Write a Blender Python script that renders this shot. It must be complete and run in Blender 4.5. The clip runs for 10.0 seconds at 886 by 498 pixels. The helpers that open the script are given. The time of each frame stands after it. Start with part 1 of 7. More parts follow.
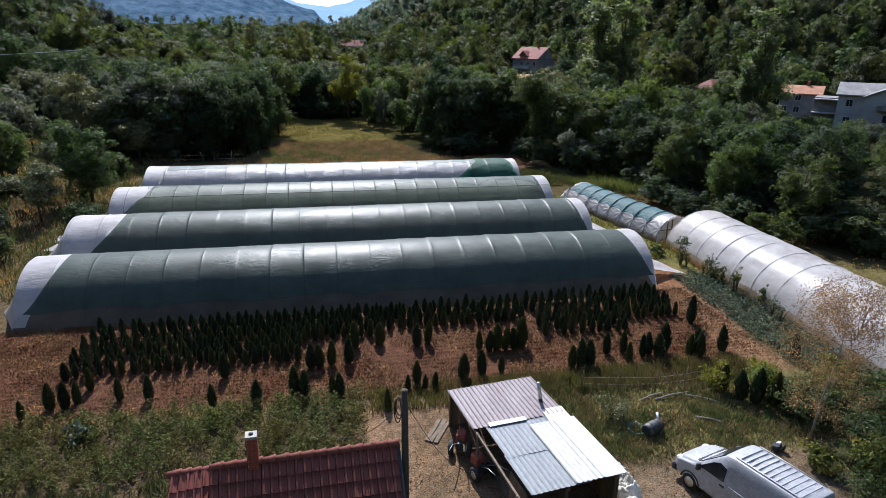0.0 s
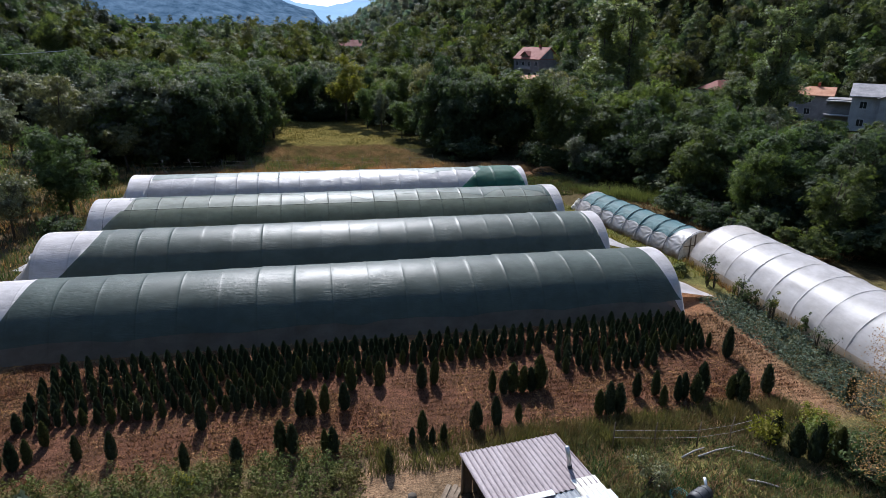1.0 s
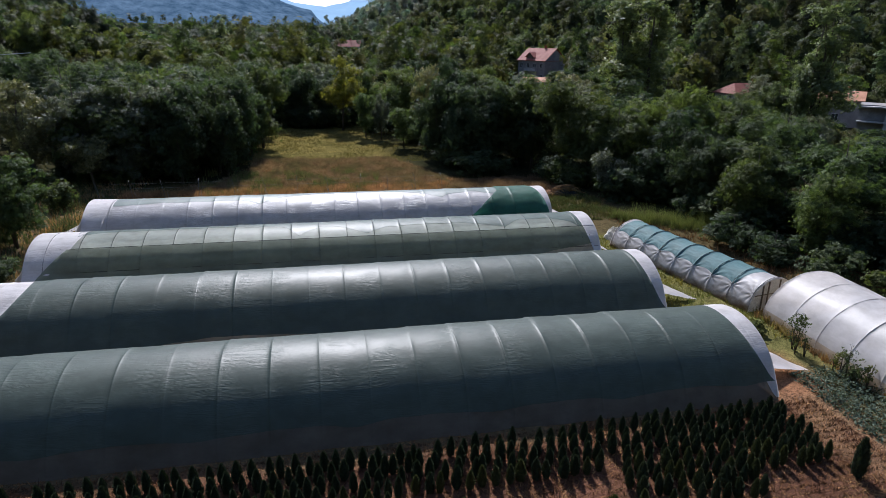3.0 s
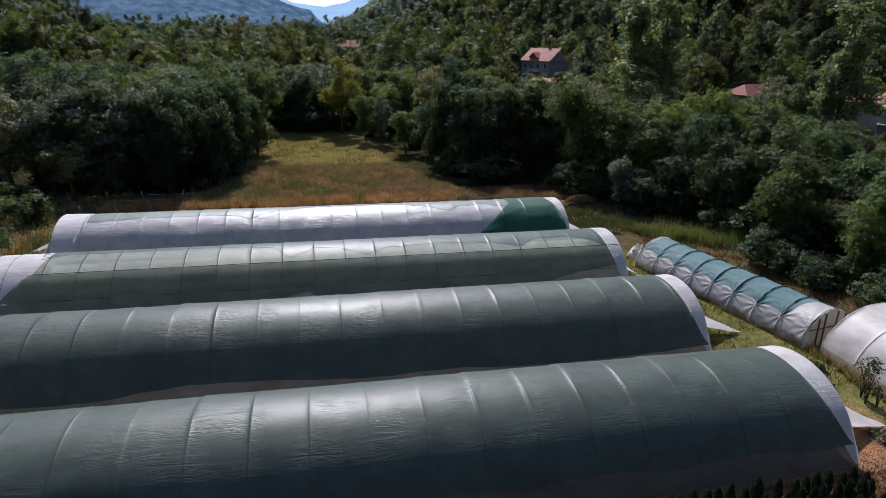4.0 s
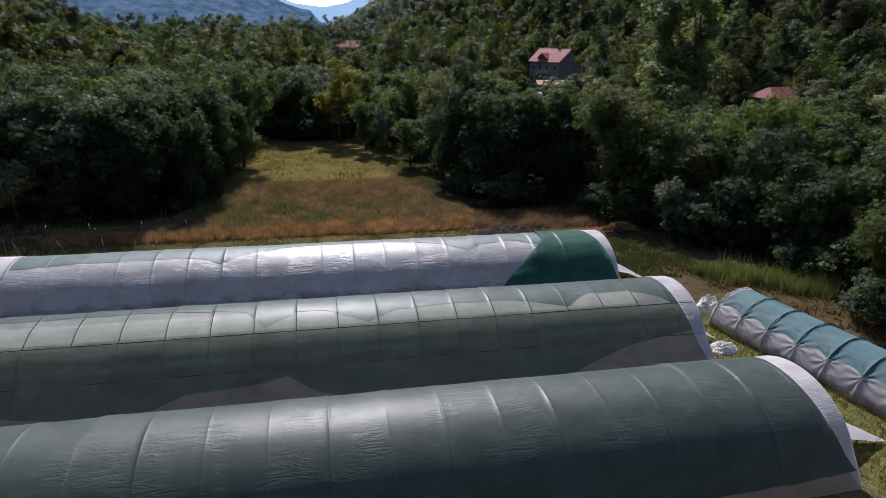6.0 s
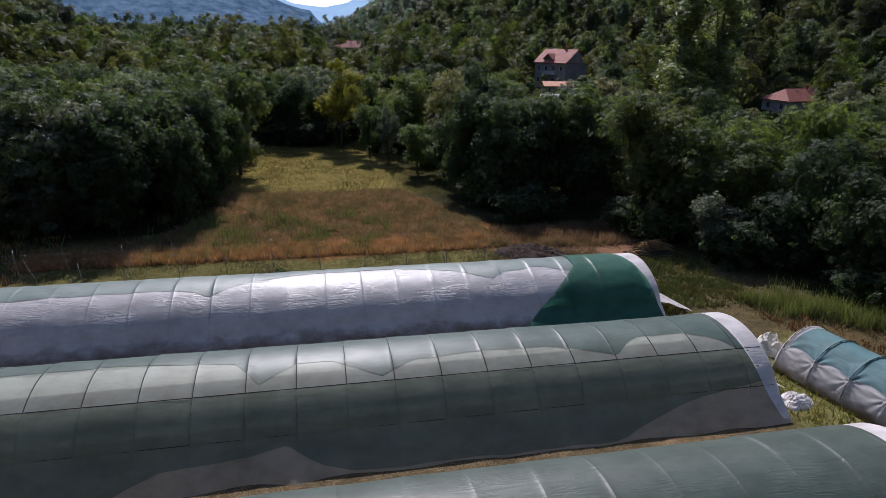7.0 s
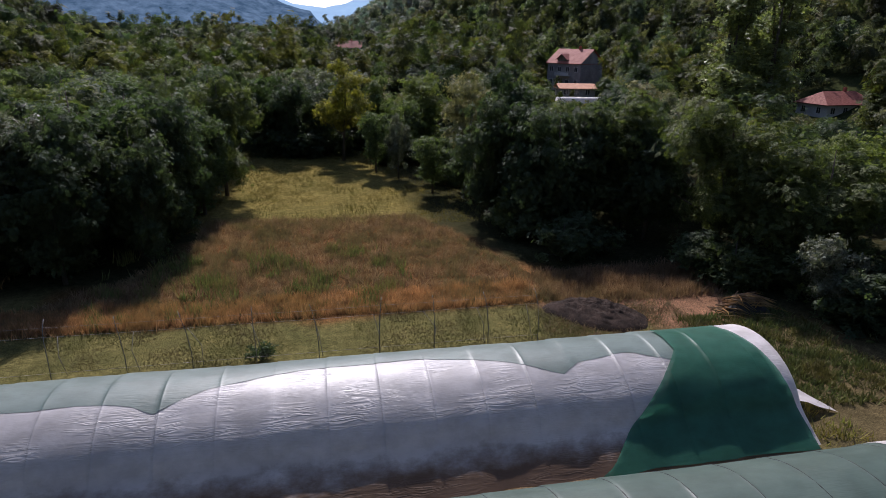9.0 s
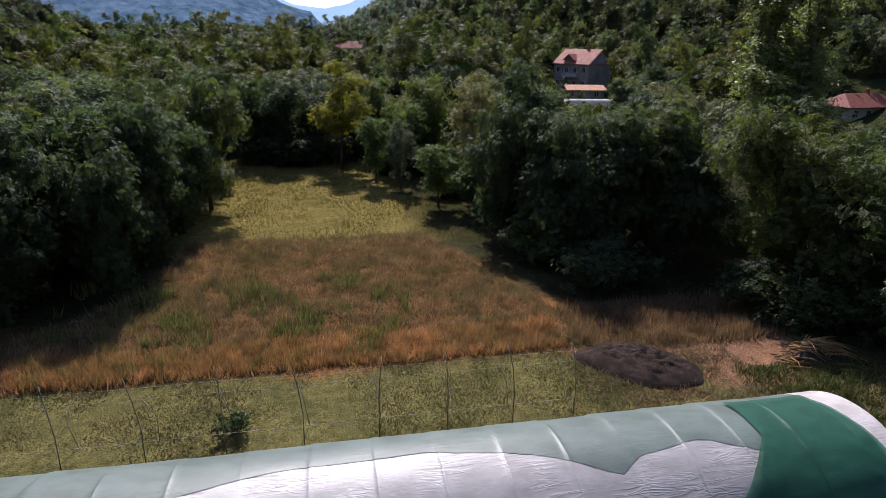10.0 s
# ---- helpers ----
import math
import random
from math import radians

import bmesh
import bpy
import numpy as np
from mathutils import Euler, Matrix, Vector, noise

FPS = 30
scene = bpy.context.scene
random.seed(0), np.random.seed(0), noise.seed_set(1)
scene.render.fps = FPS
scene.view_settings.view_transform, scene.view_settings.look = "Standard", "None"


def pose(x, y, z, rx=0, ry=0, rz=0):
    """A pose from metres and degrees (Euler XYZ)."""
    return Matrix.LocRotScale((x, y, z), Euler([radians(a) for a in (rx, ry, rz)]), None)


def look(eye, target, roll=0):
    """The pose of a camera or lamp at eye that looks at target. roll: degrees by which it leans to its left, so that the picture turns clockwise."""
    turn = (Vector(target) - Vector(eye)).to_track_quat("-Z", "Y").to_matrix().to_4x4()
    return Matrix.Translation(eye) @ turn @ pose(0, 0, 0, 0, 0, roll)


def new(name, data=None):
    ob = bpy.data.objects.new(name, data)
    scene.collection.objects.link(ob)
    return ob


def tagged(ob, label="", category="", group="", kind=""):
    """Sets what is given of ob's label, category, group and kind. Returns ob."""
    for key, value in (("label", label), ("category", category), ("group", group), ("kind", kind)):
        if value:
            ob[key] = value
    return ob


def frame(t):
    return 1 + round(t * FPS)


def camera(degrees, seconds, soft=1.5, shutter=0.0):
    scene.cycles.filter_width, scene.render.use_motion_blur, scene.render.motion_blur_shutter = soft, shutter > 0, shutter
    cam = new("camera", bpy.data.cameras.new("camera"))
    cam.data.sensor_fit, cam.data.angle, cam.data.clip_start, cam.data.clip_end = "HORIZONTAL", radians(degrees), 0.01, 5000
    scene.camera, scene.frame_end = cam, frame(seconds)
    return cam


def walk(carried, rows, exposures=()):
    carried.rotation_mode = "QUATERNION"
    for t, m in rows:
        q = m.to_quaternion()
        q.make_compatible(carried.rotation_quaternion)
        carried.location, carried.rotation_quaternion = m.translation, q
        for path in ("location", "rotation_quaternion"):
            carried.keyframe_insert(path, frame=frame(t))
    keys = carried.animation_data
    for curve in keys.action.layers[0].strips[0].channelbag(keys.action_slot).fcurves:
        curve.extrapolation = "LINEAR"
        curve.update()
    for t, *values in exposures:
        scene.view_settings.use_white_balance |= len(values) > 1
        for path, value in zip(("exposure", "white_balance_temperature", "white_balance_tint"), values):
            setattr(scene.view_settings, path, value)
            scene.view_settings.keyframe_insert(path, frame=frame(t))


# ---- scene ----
cam = camera(71.1, 10.0, soft=0.5)
METRES, EYE, TILT, LEAN, TURN = 52.37, 15.7, 0.0, 0.0, -11.3
ROWS = [
    (0.0, 0.0, 0.0, 0.0, 0.25, -18.58, -0.73),
    (0.5, -0.0028, 0.0376, 0.0003, 0.2, -18.57, -0.77),
    (1.0, -0.0085, 0.0788, 0.001, 0.15, -18.59, -0.71),
    (1.5, -0.0144, 0.1197, 0.0011, 0.11, -18.6, -0.73),
    (2.0, -0.02, 0.166, 0.0023, 0.1, -18.59, -0.77),
    (2.5, -0.0246, 0.2112, 0.0035, 0.04, -18.58, -0.75),
    (4.0, -0.0424, 0.3529, 0.0015, -0.04, -18.56, -0.78),
    (4.5, -0.0468, 0.3995, 0.0006, -0.01, -18.56, -0.79),
    (5.0, -0.0507, 0.4504, -0.0004, -0.01, -18.54, -0.81),
    (5.5, -0.0547, 0.502, -0.0024, -0.01, -18.52, -0.78),
    (7.0, -0.0877, 0.651, -0.0022, -0.05, -18.49, -0.78),
    (7.5, -0.0976, 0.6998, -0.003, -0.05, -18.53, -0.74),
    (8.0, -0.1071, 0.7576, -0.0044, -0.04, -18.5, -0.71),
    (8.5, -0.1155, 0.8098, -0.0054, -0.04, -18.46, -0.68),
    (9.0, -0.1266, 0.8663, -0.0067, -0.04, -18.46, -0.71),
    (9.5, -0.133, 0.9208, -0.0085, 0.02, -18.42, -0.72),
    (10.0, -0.1379, 0.9888, -0.011, 0.02, -18.4, -0.69),
]
walk(cam, [(t, pose(0, 0, EYE, TILT, LEAN, TURN) @ pose(METRES * x, METRES * y, METRES * z, 90 + pitch, roll, yaw)) for t, x, y, z, yaw, pitch, roll in ROWS],
     exposures=[(0.0, 0.98, 5850, 13), (2.5, 0.86, 5850, 14), (4.5, 0.72, 6020, 18), (5.5, 0.66, 6020, 19), (9.0, 0.74, 6150, 22), (10.0, 0.96, 6230, 22)])

# ---- light ----
SUN_EL = radians(43)
world = bpy.data.worlds.new("sky_world")
scene.world = world
world.use_nodes = True
wn = world.node_tree.nodes
sky = wn.new("ShaderNodeTexSky")
sky.sky_type, sky.sun_disc = "NISHITA", False
sky.sun_elevation, sky.sun_rotation = SUN_EL, radians(1)
sky.air_density, sky.dust_density, sky.ozone_density = 1.0, 0.7, 1.5
wn["Background"].inputs["Strength"].default_value = 0.1
world.node_tree.links.new(sky.outputs["Color"], wn["Background"].inputs["Color"])
sun = new("sun", bpy.data.lights.new("sun", "SUN"))
sun.data.energy, sun.data.angle, sun.data.color = 4.3, radians(0.55), (1.0, 0.965, 0.91)
sun.matrix_world = look((1.5, 73.1, 68.2), (0, 0, 0))


# ---- materials ----
def nodes_of(name):
    m = bpy.data.materials.new(name)
    m.use_nodes = True
    nt = m.node_tree
    return m, nt, nt.nodes["Principled BSDF"], nt.nodes["Material Output"]


def noise_node(nt, scale, detail=4.0, stretch=(1, 1, 1), rough=0.55, space="Object"):
    tc = nt.nodes.new("ShaderNodeTexCoord")
    mp = nt.nodes.new("ShaderNodeMapping")
    mp.inputs["Scale"].default_value = stretch
    n = nt.nodes.new("ShaderNodeTexNoise")
    n.inputs["Scale"].default_value, n.inputs["Detail"].default_value, n.inputs["Roughness"].default_value = scale, detail, rough
    nt.links.new(tc.outputs[space], mp.inputs["Vector"])
    nt.links.new(mp.outputs["Vector"], n.inputs["Vector"])
    return n


def ramp(nt, src, stops):
    r = nt.nodes.new("ShaderNodeValToRGB")
    el = r.color_ramp.elements
    while len(el) < len(stops):
        el.new(0.5)
    for e, (p, c) in zip(el, stops):
        e.position, e.color = p, (c if len(c) == 4 else (*c, 1))
    nt.links.new(src, r.inputs["Fac"])
    return r.outputs["Color"]


def mixed(nt, a, b, fac, mode="MIX"):
    """A colour mix; a, b and fac are sockets or values."""
    n = nt.nodes.new("ShaderNodeMix")
    n.data_type, n.blend_type = "RGBA", mode
    for key, v in (("Factor", fac), ("A", a), ("B", b)):
        sock = [s for s in n.inputs if s.name == key and s.enabled and s.type == ("VALUE" if key == "Factor" else "RGBA")][0]
        if isinstance(v, bpy.types.NodeSocket):
            nt.links.new(v, sock)
        else:
            sock.default_value = v if key == "Factor" else (*v, 1)
    return [s for s in n.outputs if s.enabled and s.type == "RGBA"][0]


def bumped(nt, src, strength, distance, bsdf):
    b = nt.nodes.new("ShaderNodeBump")
    b.inputs["Strength"].default_value, b.inputs["Distance"].default_value = strength, distance
    nt.links.new(src, b.inputs["Height"])
    nt.links.new(b.outputs["Normal"], bsdf.inputs["Normal"])
    return b


def surface(name, c1, c2, scale=3.0, rough=0.7, metal=0.0, bump=0.3, stretch=(1, 1, 1), fine=12.0, dist=0.02, spec=0.5):
    """A two-tone surface with stains at one scale and grain at another."""
    m, nt, p, out = nodes_of(name)
    big, small = noise_node(nt, scale, 5, stretch), noise_node(nt, scale * fine, 3, stretch)
    base = ramp(nt, big.outputs["Fac"], [(0.32, c1), (0.68, c2)])
    grain = ramp(nt, small.outputs["Fac"], [(0.25, (0.72, 0.72, 0.72)), (0.75, (1.15, 1.15, 1.15))])
    nt.links.new(mixed(nt, base, grain, 1.0, "MULTIPLY"), p.inputs["Base Color"])
    p.inputs["Roughness"].default_value, p.inputs["Metallic"].default_value = rough, metal
    p.inputs["Specular IOR Level"].default_value = spec
    bumped(nt, small.outputs["Fac"], bump, dist, p)
    return m


def leafy(name, c1, c2, glow=0.16, rough=0.8, spec=0.04, patch=None, size=0.3, tone=False, cells=0.0, through_it=(1.2, 1.2, 0.75), ruffle=0.7):
    """Leaves: colour varies from leaf to leaf, from plant to plant and from patch to patch; light shines through."""
    m, nt, p, out = nodes_of(name)
    geo, info = nt.nodes.new("ShaderNodeNewGeometry"), nt.nodes.new("ShaderNodeObjectInfo")
    col = ramp(nt, geo.outputs["Random Per Island"], [(0.0, c1), (0.8, c2), (1.0, tuple(min(1, v * 1.3) for v in c2))])
    if patch:
        n = noise_node(nt, size, 4)
        col = mixed(nt, col, patch, ramp(nt, n.outputs["Fac"], [(0.42, (0, 0, 0)), (0.6, (0.85, 0.85, 0.85))]))
        n2 = noise_node(nt, size * 5, 3)
        col = mixed(nt, col, ramp(nt, n2.outputs["Fac"], [(0.3, (0.6, 0.6, 0.6)), (0.7, (1.35, 1.35, 1.35))]), 1.0, "MULTIPLY")
    if tone:
        at = nt.nodes.new("ShaderNodeAttribute")
        at.attribute_name = "tone"
        col = mixed(nt, col, at.outputs["Color"], 1.0, "MULTIPLY")
    plant = ramp(nt, info.outputs["Random"], [(0.0, (0.66, 0.74, 0.72)), (0.45, (1, 1, 1)), (0.8, (1.3, 1.2, 0.85)), (1.0, (1.5, 1.3, 0.8))])
    col = mixed(nt, col, plant, 1.0, "MULTIPLY")
    if cells:
        # a spray is made of single leaves: each has its own tone and faces its own way
        tc, vo = nt.nodes.new("ShaderNodeTexCoord"), nt.nodes.new("ShaderNodeTexVoronoi")
        vo.inputs["Scale"].default_value = cells
        nt.links.new(tc.outputs["Object"], vo.inputs["Vector"])
        leaf = ramp(nt, vo.outputs["Color"], [(0.15, (0.78, 0.8, 0.78)), (0.6, (1.02, 1.02, 1.0)), (0.9, (1.3, 1.25, 1.12))])
        col = mixed(nt, col, leaf, 1.0, "MULTIPLY")
    nt.links.new(col, p.inputs["Base Color"])
    p.inputs["Roughness"].default_value, p.inputs["Specular IOR Level"].default_value = rough, spec
    tr = nt.nodes.new("ShaderNodeBsdfTranslucent")
    nt.links.new(mixed(nt, col, through_it, 1.0, "MULTIPLY"), tr.inputs["Color"])
    mx = nt.nodes.new("ShaderNodeMixShader")
    mx.inputs["Fac"].default_value = glow
    nt.links.new(p.outputs["BSDF"], mx.inputs[1])
    nt.links.new(tr.outputs["BSDF"], mx.inputs[2])
    if cells:
        half, wide, add, unit = [nt.nodes.new("ShaderNodeVectorMath") for _ in range(4)]
        half.operation, wide.operation, add.operation, unit.operation = "SUBTRACT", "SCALE", "ADD", "NORMALIZE"
        half.inputs[1].default_value = (0.5, 0.5, 0.42)
        wide.inputs["Scale"].default_value = ruffle
        nt.links.new(vo.outputs["Color"], half.inputs[0])
        nt.links.new(half.outputs["Vector"], wide.inputs[0])
        nt.links.new(geo.outputs["Normal"], add.inputs[0])
        nt.links.new(wide.outputs["Vector"], add.inputs[1])
        nt.links.new(add.outputs["Vector"], unit.inputs[0])
        nt.links.new(unit.outputs["Vector"], p.inputs["Normal"])
        nt.links.new(unit.outputs["Vector"], tr.inputs["Normal"])
        le, tp, cut = nt.nodes.new("ShaderNodeMath"), nt.nodes.new("ShaderNodeBsdfTransparent"), nt.nodes.new("ShaderNodeMixShader")
        le.operation = "GREATER_THAN"
        le.inputs[1].default_value = 0.54
        nt.links.new(vo.outputs["Distance"], le.inputs[0])
        nt.links.new(le.outputs["Value"], cut.inputs["Fac"])
        nt.links.new(mx.outputs["Shader"], cut.inputs[1])
        nt.links.new(tp.outputs["BSDF"], cut.inputs[2])
        mx = cut
    nt.links.new(mx.outputs["Shader"], out.inputs["Surface"])
    return m


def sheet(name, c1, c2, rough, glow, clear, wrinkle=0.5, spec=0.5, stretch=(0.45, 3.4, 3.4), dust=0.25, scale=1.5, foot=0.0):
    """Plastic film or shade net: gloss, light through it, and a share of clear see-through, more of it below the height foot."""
    m, nt, p, out = nodes_of(name)
    big, fine, weave = noise_node(nt, 0.5, 4, (1, 1, 1)), noise_node(nt, scale, 1.5, stretch, 0.5), noise_node(nt, 9.0, 3, (0.5, 1.5, 1.5))
    col = ramp(nt, big.outputs["Fac"], [(0.3, c1), (0.7, c2)])
    dirt = noise_node(nt, 1.1, 5, (0.8, 1.2, 1.2), 0.65)
    col = mixed(nt, col, ramp(nt, dirt.outputs["Fac"], [(0.35, (0.84, 0.83, 0.81)), (0.6, (1.05, 1.05, 1.05))]), 1.0, "MULTIPLY")
    nt.links.new(col, p.inputs["Base Color"])
    rr = nt.nodes.new("ShaderNodeMapRange")
    rr.inputs["To Min"].default_value, rr.inputs["To Max"].default_value = rough - 0.05, rough + dust * 0.5
    nt.links.new(dirt.outputs["Fac"], rr.inputs["Value"])
    nt.links.new(rr.outputs["Result"], p.inputs["Roughness"])
    p.inputs["Specular IOR Level"].default_value = spec
    # wrinkles are narrow ridges that gather in patches and run askew
    fine.inputs["Distortion"].default_value = 0.5
    ridge = ramp(nt, fine.outputs["Fac"], [(0.36, (0.12, 0.12, 0.12)), (0.47, (1, 1, 1)), (0.52, (0.3, 0.3, 0.3)), (0.6, (0.9, 0.9, 0.9)), (0.68, (0.1, 0.1, 0.1))])
    where = noise_node(nt, 0.5, 3, (1.0, 1.0, 1.0))
    gather = ramp(nt, where.outputs["Fac"], [(0.4, (0.08, 0.08, 0.08)), (0.6, (1, 1, 1))])
    relief = mixed(nt, mixed(nt, ridge, gather, 1.0, "MULTIPLY"), ramp(nt, weave.outputs["Fac"], [(0.3, (0, 0, 0)), (0.7, (1, 1, 1))]), 0.1)
    b = bumped(nt, relief, wrinkle, 0.05, p)
    tr = nt.nodes.new("ShaderNodeBsdfTranslucent")
    nt.links.new(col, tr.inputs["Color"])
    nt.links.new(b.outputs["Normal"], tr.inputs["Normal"])
    mx = nt.nodes.new("ShaderNodeMixShader")
    mx.inputs["Fac"].default_value = glow
    nt.links.new(p.outputs["BSDF"], mx.inputs[1])
    nt.links.new(tr.outputs["BSDF"], mx.inputs[2])
    last = mx
    if clear > 0:
        tp = nt.nodes.new("ShaderNodeBsdfTransparent")
        tp.inputs["Color"].default_value = (*[min(1, v * 0.5 + 0.5) for v in c2], 1)
        last = nt.nodes.new("ShaderNodeMixShader")
        last.inputs["Fac"].default_value = clear
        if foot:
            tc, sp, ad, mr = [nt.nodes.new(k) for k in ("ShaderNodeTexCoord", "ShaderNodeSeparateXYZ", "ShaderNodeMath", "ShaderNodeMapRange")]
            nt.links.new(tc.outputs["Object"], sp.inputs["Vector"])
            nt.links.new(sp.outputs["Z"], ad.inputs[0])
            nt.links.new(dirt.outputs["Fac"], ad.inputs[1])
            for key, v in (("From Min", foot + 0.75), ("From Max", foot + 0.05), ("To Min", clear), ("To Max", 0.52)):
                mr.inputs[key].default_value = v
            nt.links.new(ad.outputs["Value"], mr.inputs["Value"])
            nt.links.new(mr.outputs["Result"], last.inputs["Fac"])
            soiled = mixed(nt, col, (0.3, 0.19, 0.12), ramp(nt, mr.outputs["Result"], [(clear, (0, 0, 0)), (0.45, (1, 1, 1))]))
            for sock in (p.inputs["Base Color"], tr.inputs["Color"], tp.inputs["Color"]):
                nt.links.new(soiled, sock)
        nt.links.new(mx.outputs["Shader"], last.inputs[1])
        nt.links.new(tp.outputs["BSDF"], last.inputs[2])
    nt.links.new(last.outputs["Shader"], out.inputs["Surface"])
    return m


M = {}
THROUGH = (2.0, 2.25, 1.15)
M["leaf_dark"] = leafy("leaf_dark", (0.03, 0.042, 0.023), (0.05, 0.066, 0.035), 0.32, 0.7, 0.12, cells=12.0, through_it=THROUGH)
M["leaf_mid"] = leafy("leaf_mid", (0.042, 0.06, 0.025), (0.072, 0.094, 0.042), 0.34, 0.7, 0.12, cells=12.0, through_it=THROUGH)
M["leaf_grey"] = leafy("leaf_grey", (0.062, 0.07, 0.047), (0.115, 0.122, 0.088), 0.25, 0.6, 0.2, cells=11.0, through_it=(1.8, 1.9, 1.2))
M["leaf_yellow"] = leafy("leaf_yellow", (0.075, 0.08, 0.018), (0.125, 0.12, 0.03), 0.35, 0.7, 0.12, cells=10.0, through_it=THROUGH)
M["leaf_poplar"] = leafy("leaf_poplar", (0.07, 0.086, 0.04), (0.125, 0.145, 0.066), 0.3, 0.55, 0.2, cells=7.0, through_it=THROUGH)
M["leaf_wood"] = leafy("leaf_wood", (0.026, 0.038, 0.021), (0.047, 0.062, 0.033), 0.3, 0.7, 0.1, tone=True, cells=5.0, through_it=THROUGH)
# Hill leaves lean to blue, a little distance haze in their colour.
M["leaf_hill"] = leafy("leaf_hill", (0.029, 0.041, 0.031), (0.053, 0.069, 0.048), 0.28, 0.7, 0.08, tone=True, cells=3.6, through_it=THROUGH)
# Spur leaves paler and bluer: distance haze painted into the leaf colour.
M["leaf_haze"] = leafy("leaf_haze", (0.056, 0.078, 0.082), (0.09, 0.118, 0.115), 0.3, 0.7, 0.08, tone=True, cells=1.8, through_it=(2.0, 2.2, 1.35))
M["thuja"] = leafy("thuja", (0.028, 0.038, 0.023), (0.052, 0.063, 0.038), 0.18)
M["weed"] = leafy("weed", (0.055, 0.08, 0.034), (0.12, 0.145, 0.06), 0.25, patch=(0.15, 0.14, 0.065), size=0.5)
M["crop"] = leafy("crop", (0.042, 0.06, 0.03), (0.085, 0.108, 0.055), 0.2, patch=(0.085, 0.08, 0.042), size=0.6)
M["plot_leaf"] = leafy("plot_leaf", (0.065, 0.085, 0.06), (0.14, 0.16, 0.12), 0.2)
M["reed"] = leafy("reed", (0.11, 0.125, 0.035), (0.2, 0.205, 0.075), 0.3)
M["dry_grass"] = leafy("dry_grass", (0.19, 0.1, 0.07), (0.34, 0.2, 0.14), 0.3, patch=(0.22, 0.14, 0.09))
M["tall_grass"] = leafy("tall_grass", (0.18, 0.102, 0.064), (0.34, 0.215, 0.14), 0.3, patch=(0.16, 0.132, 0.072))
M["field_grass"] = leafy("field_grass", (0.125, 0.105, 0.036), (0.175, 0.14, 0.05), 0.25, patch=(0.12, 0.11, 0.038), size=0.15)
M["strip_grass"] = leafy("strip_grass", (0.074, 0.076, 0.028), (0.122, 0.115, 0.044), 0.25, patch=(0.12, 0.09, 0.05), size=0.4)
M["straw"] = leafy("straw", (0.085, 0.045, 0.03), (0.24, 0.15, 0.095), 0.15, patch=(0.1, 0.048, 0.033), size=0.5)
M["bark"] = surface("bark", (0.05, 0.04, 0.03), (0.11, 0.09, 0.07), 2.0, 0.9, 0, 0.6, (1, 1, 0.3), spec=0.12)
M["bark_pale"] = surface("bark_pale", (0.2, 0.17, 0.14), (0.36, 0.32, 0.27), 3.0, 0.8, 0, 0.4, (1, 1, 0.3))
M["twig"] = surface("twig", (0.15, 0.095, 0.055), (0.26, 0.17, 0.1), 3.0, 0.85)
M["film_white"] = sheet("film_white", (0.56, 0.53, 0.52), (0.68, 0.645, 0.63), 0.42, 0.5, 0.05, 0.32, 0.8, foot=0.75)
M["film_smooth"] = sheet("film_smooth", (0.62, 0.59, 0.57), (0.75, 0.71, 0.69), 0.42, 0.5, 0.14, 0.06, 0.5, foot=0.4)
M["film_edge"] = sheet("film_edge", (0.58, 0.54, 0.52), (0.7, 0.655, 0.63), 0.42, 0.4, 0.0, 0.25)
M["film_clear"] = sheet("film_clear", (0.55, 0.46, 0.35), (0.68, 0.59, 0.47), 0.4, 0.65, 0.22, 0.12, 0.3)
M["film_green"] = sheet("film_green", (0.44, 0.47, 0.4), (0.56, 0.59, 0.51), 0.4, 0.6, 0.34, 0.1)
M["net_blue"] = sheet("net_blue", (0.08, 0.106, 0.084), (0.106, 0.137, 0.11), 0.42, 0.45, 0.1, 0.22, 0.45)
M["net_pale"] = sheet("net_pale", (0.14, 0.19, 0.165), (0.19, 0.24, 0.21), 0.42, 0.4, 0.1, 0.14)
M["net_thin"] = sheet("net_thin", (0.085, 0.13, 0.105), (0.12, 0.17, 0.14), 0.42, 0.45, 0.2, 0.15)
M["net_dark"] = sheet("net_dark", (0.25, 0.28, 0.21), (0.32, 0.35, 0.27), 0.5, 0.55, 0.3, 0.08, 0.12)
# Near-black pipe: on the bows it paints their outline against the light.
M["pipe_dark"] = surface("pipe_dark", (0.02, 0.022, 0.02), (0.045, 0.047, 0.044), 4.0, 0.7, 0.0, 0.1, spec=0.1)
# Copy of film_clear darkened for the shaded inside of the first tunnel.
M["film_clear_shaded"] = sheet("film_clear_shaded", (0.2, 0.178, 0.148), (0.28, 0.25, 0.21), 0.42, 0.5, 0.34, 0.12, 0.25)
M["net_teal"] = sheet("net_teal", (0.10, 0.19, 0.195), (0.15, 0.25, 0.25), 0.6, 0.35, 0.05, 0.1, 0.15)
M["net_green"] = sheet("net_green", (0.032, 0.15, 0.092), (0.052, 0.21, 0.135), 0.42, 0.55, 0.26, 0.1)
M["pipe"] = surface("pipe", (0.09, 0.09, 0.085), (0.16, 0.155, 0.15), 4.0, 0.6, 0.2, 0.1)
M["stake"] = surface("stake", (0.14, 0.12, 0.1), (0.3, 0.28, 0.25), 4.0, 0.7)
M["wood_old"] = surface("wood_old", (0.11, 0.08, 0.055), (0.22, 0.17, 0.12), 2.5, 0.85, 0, 0.5, (1, 1, 0.2), spec=0.12)
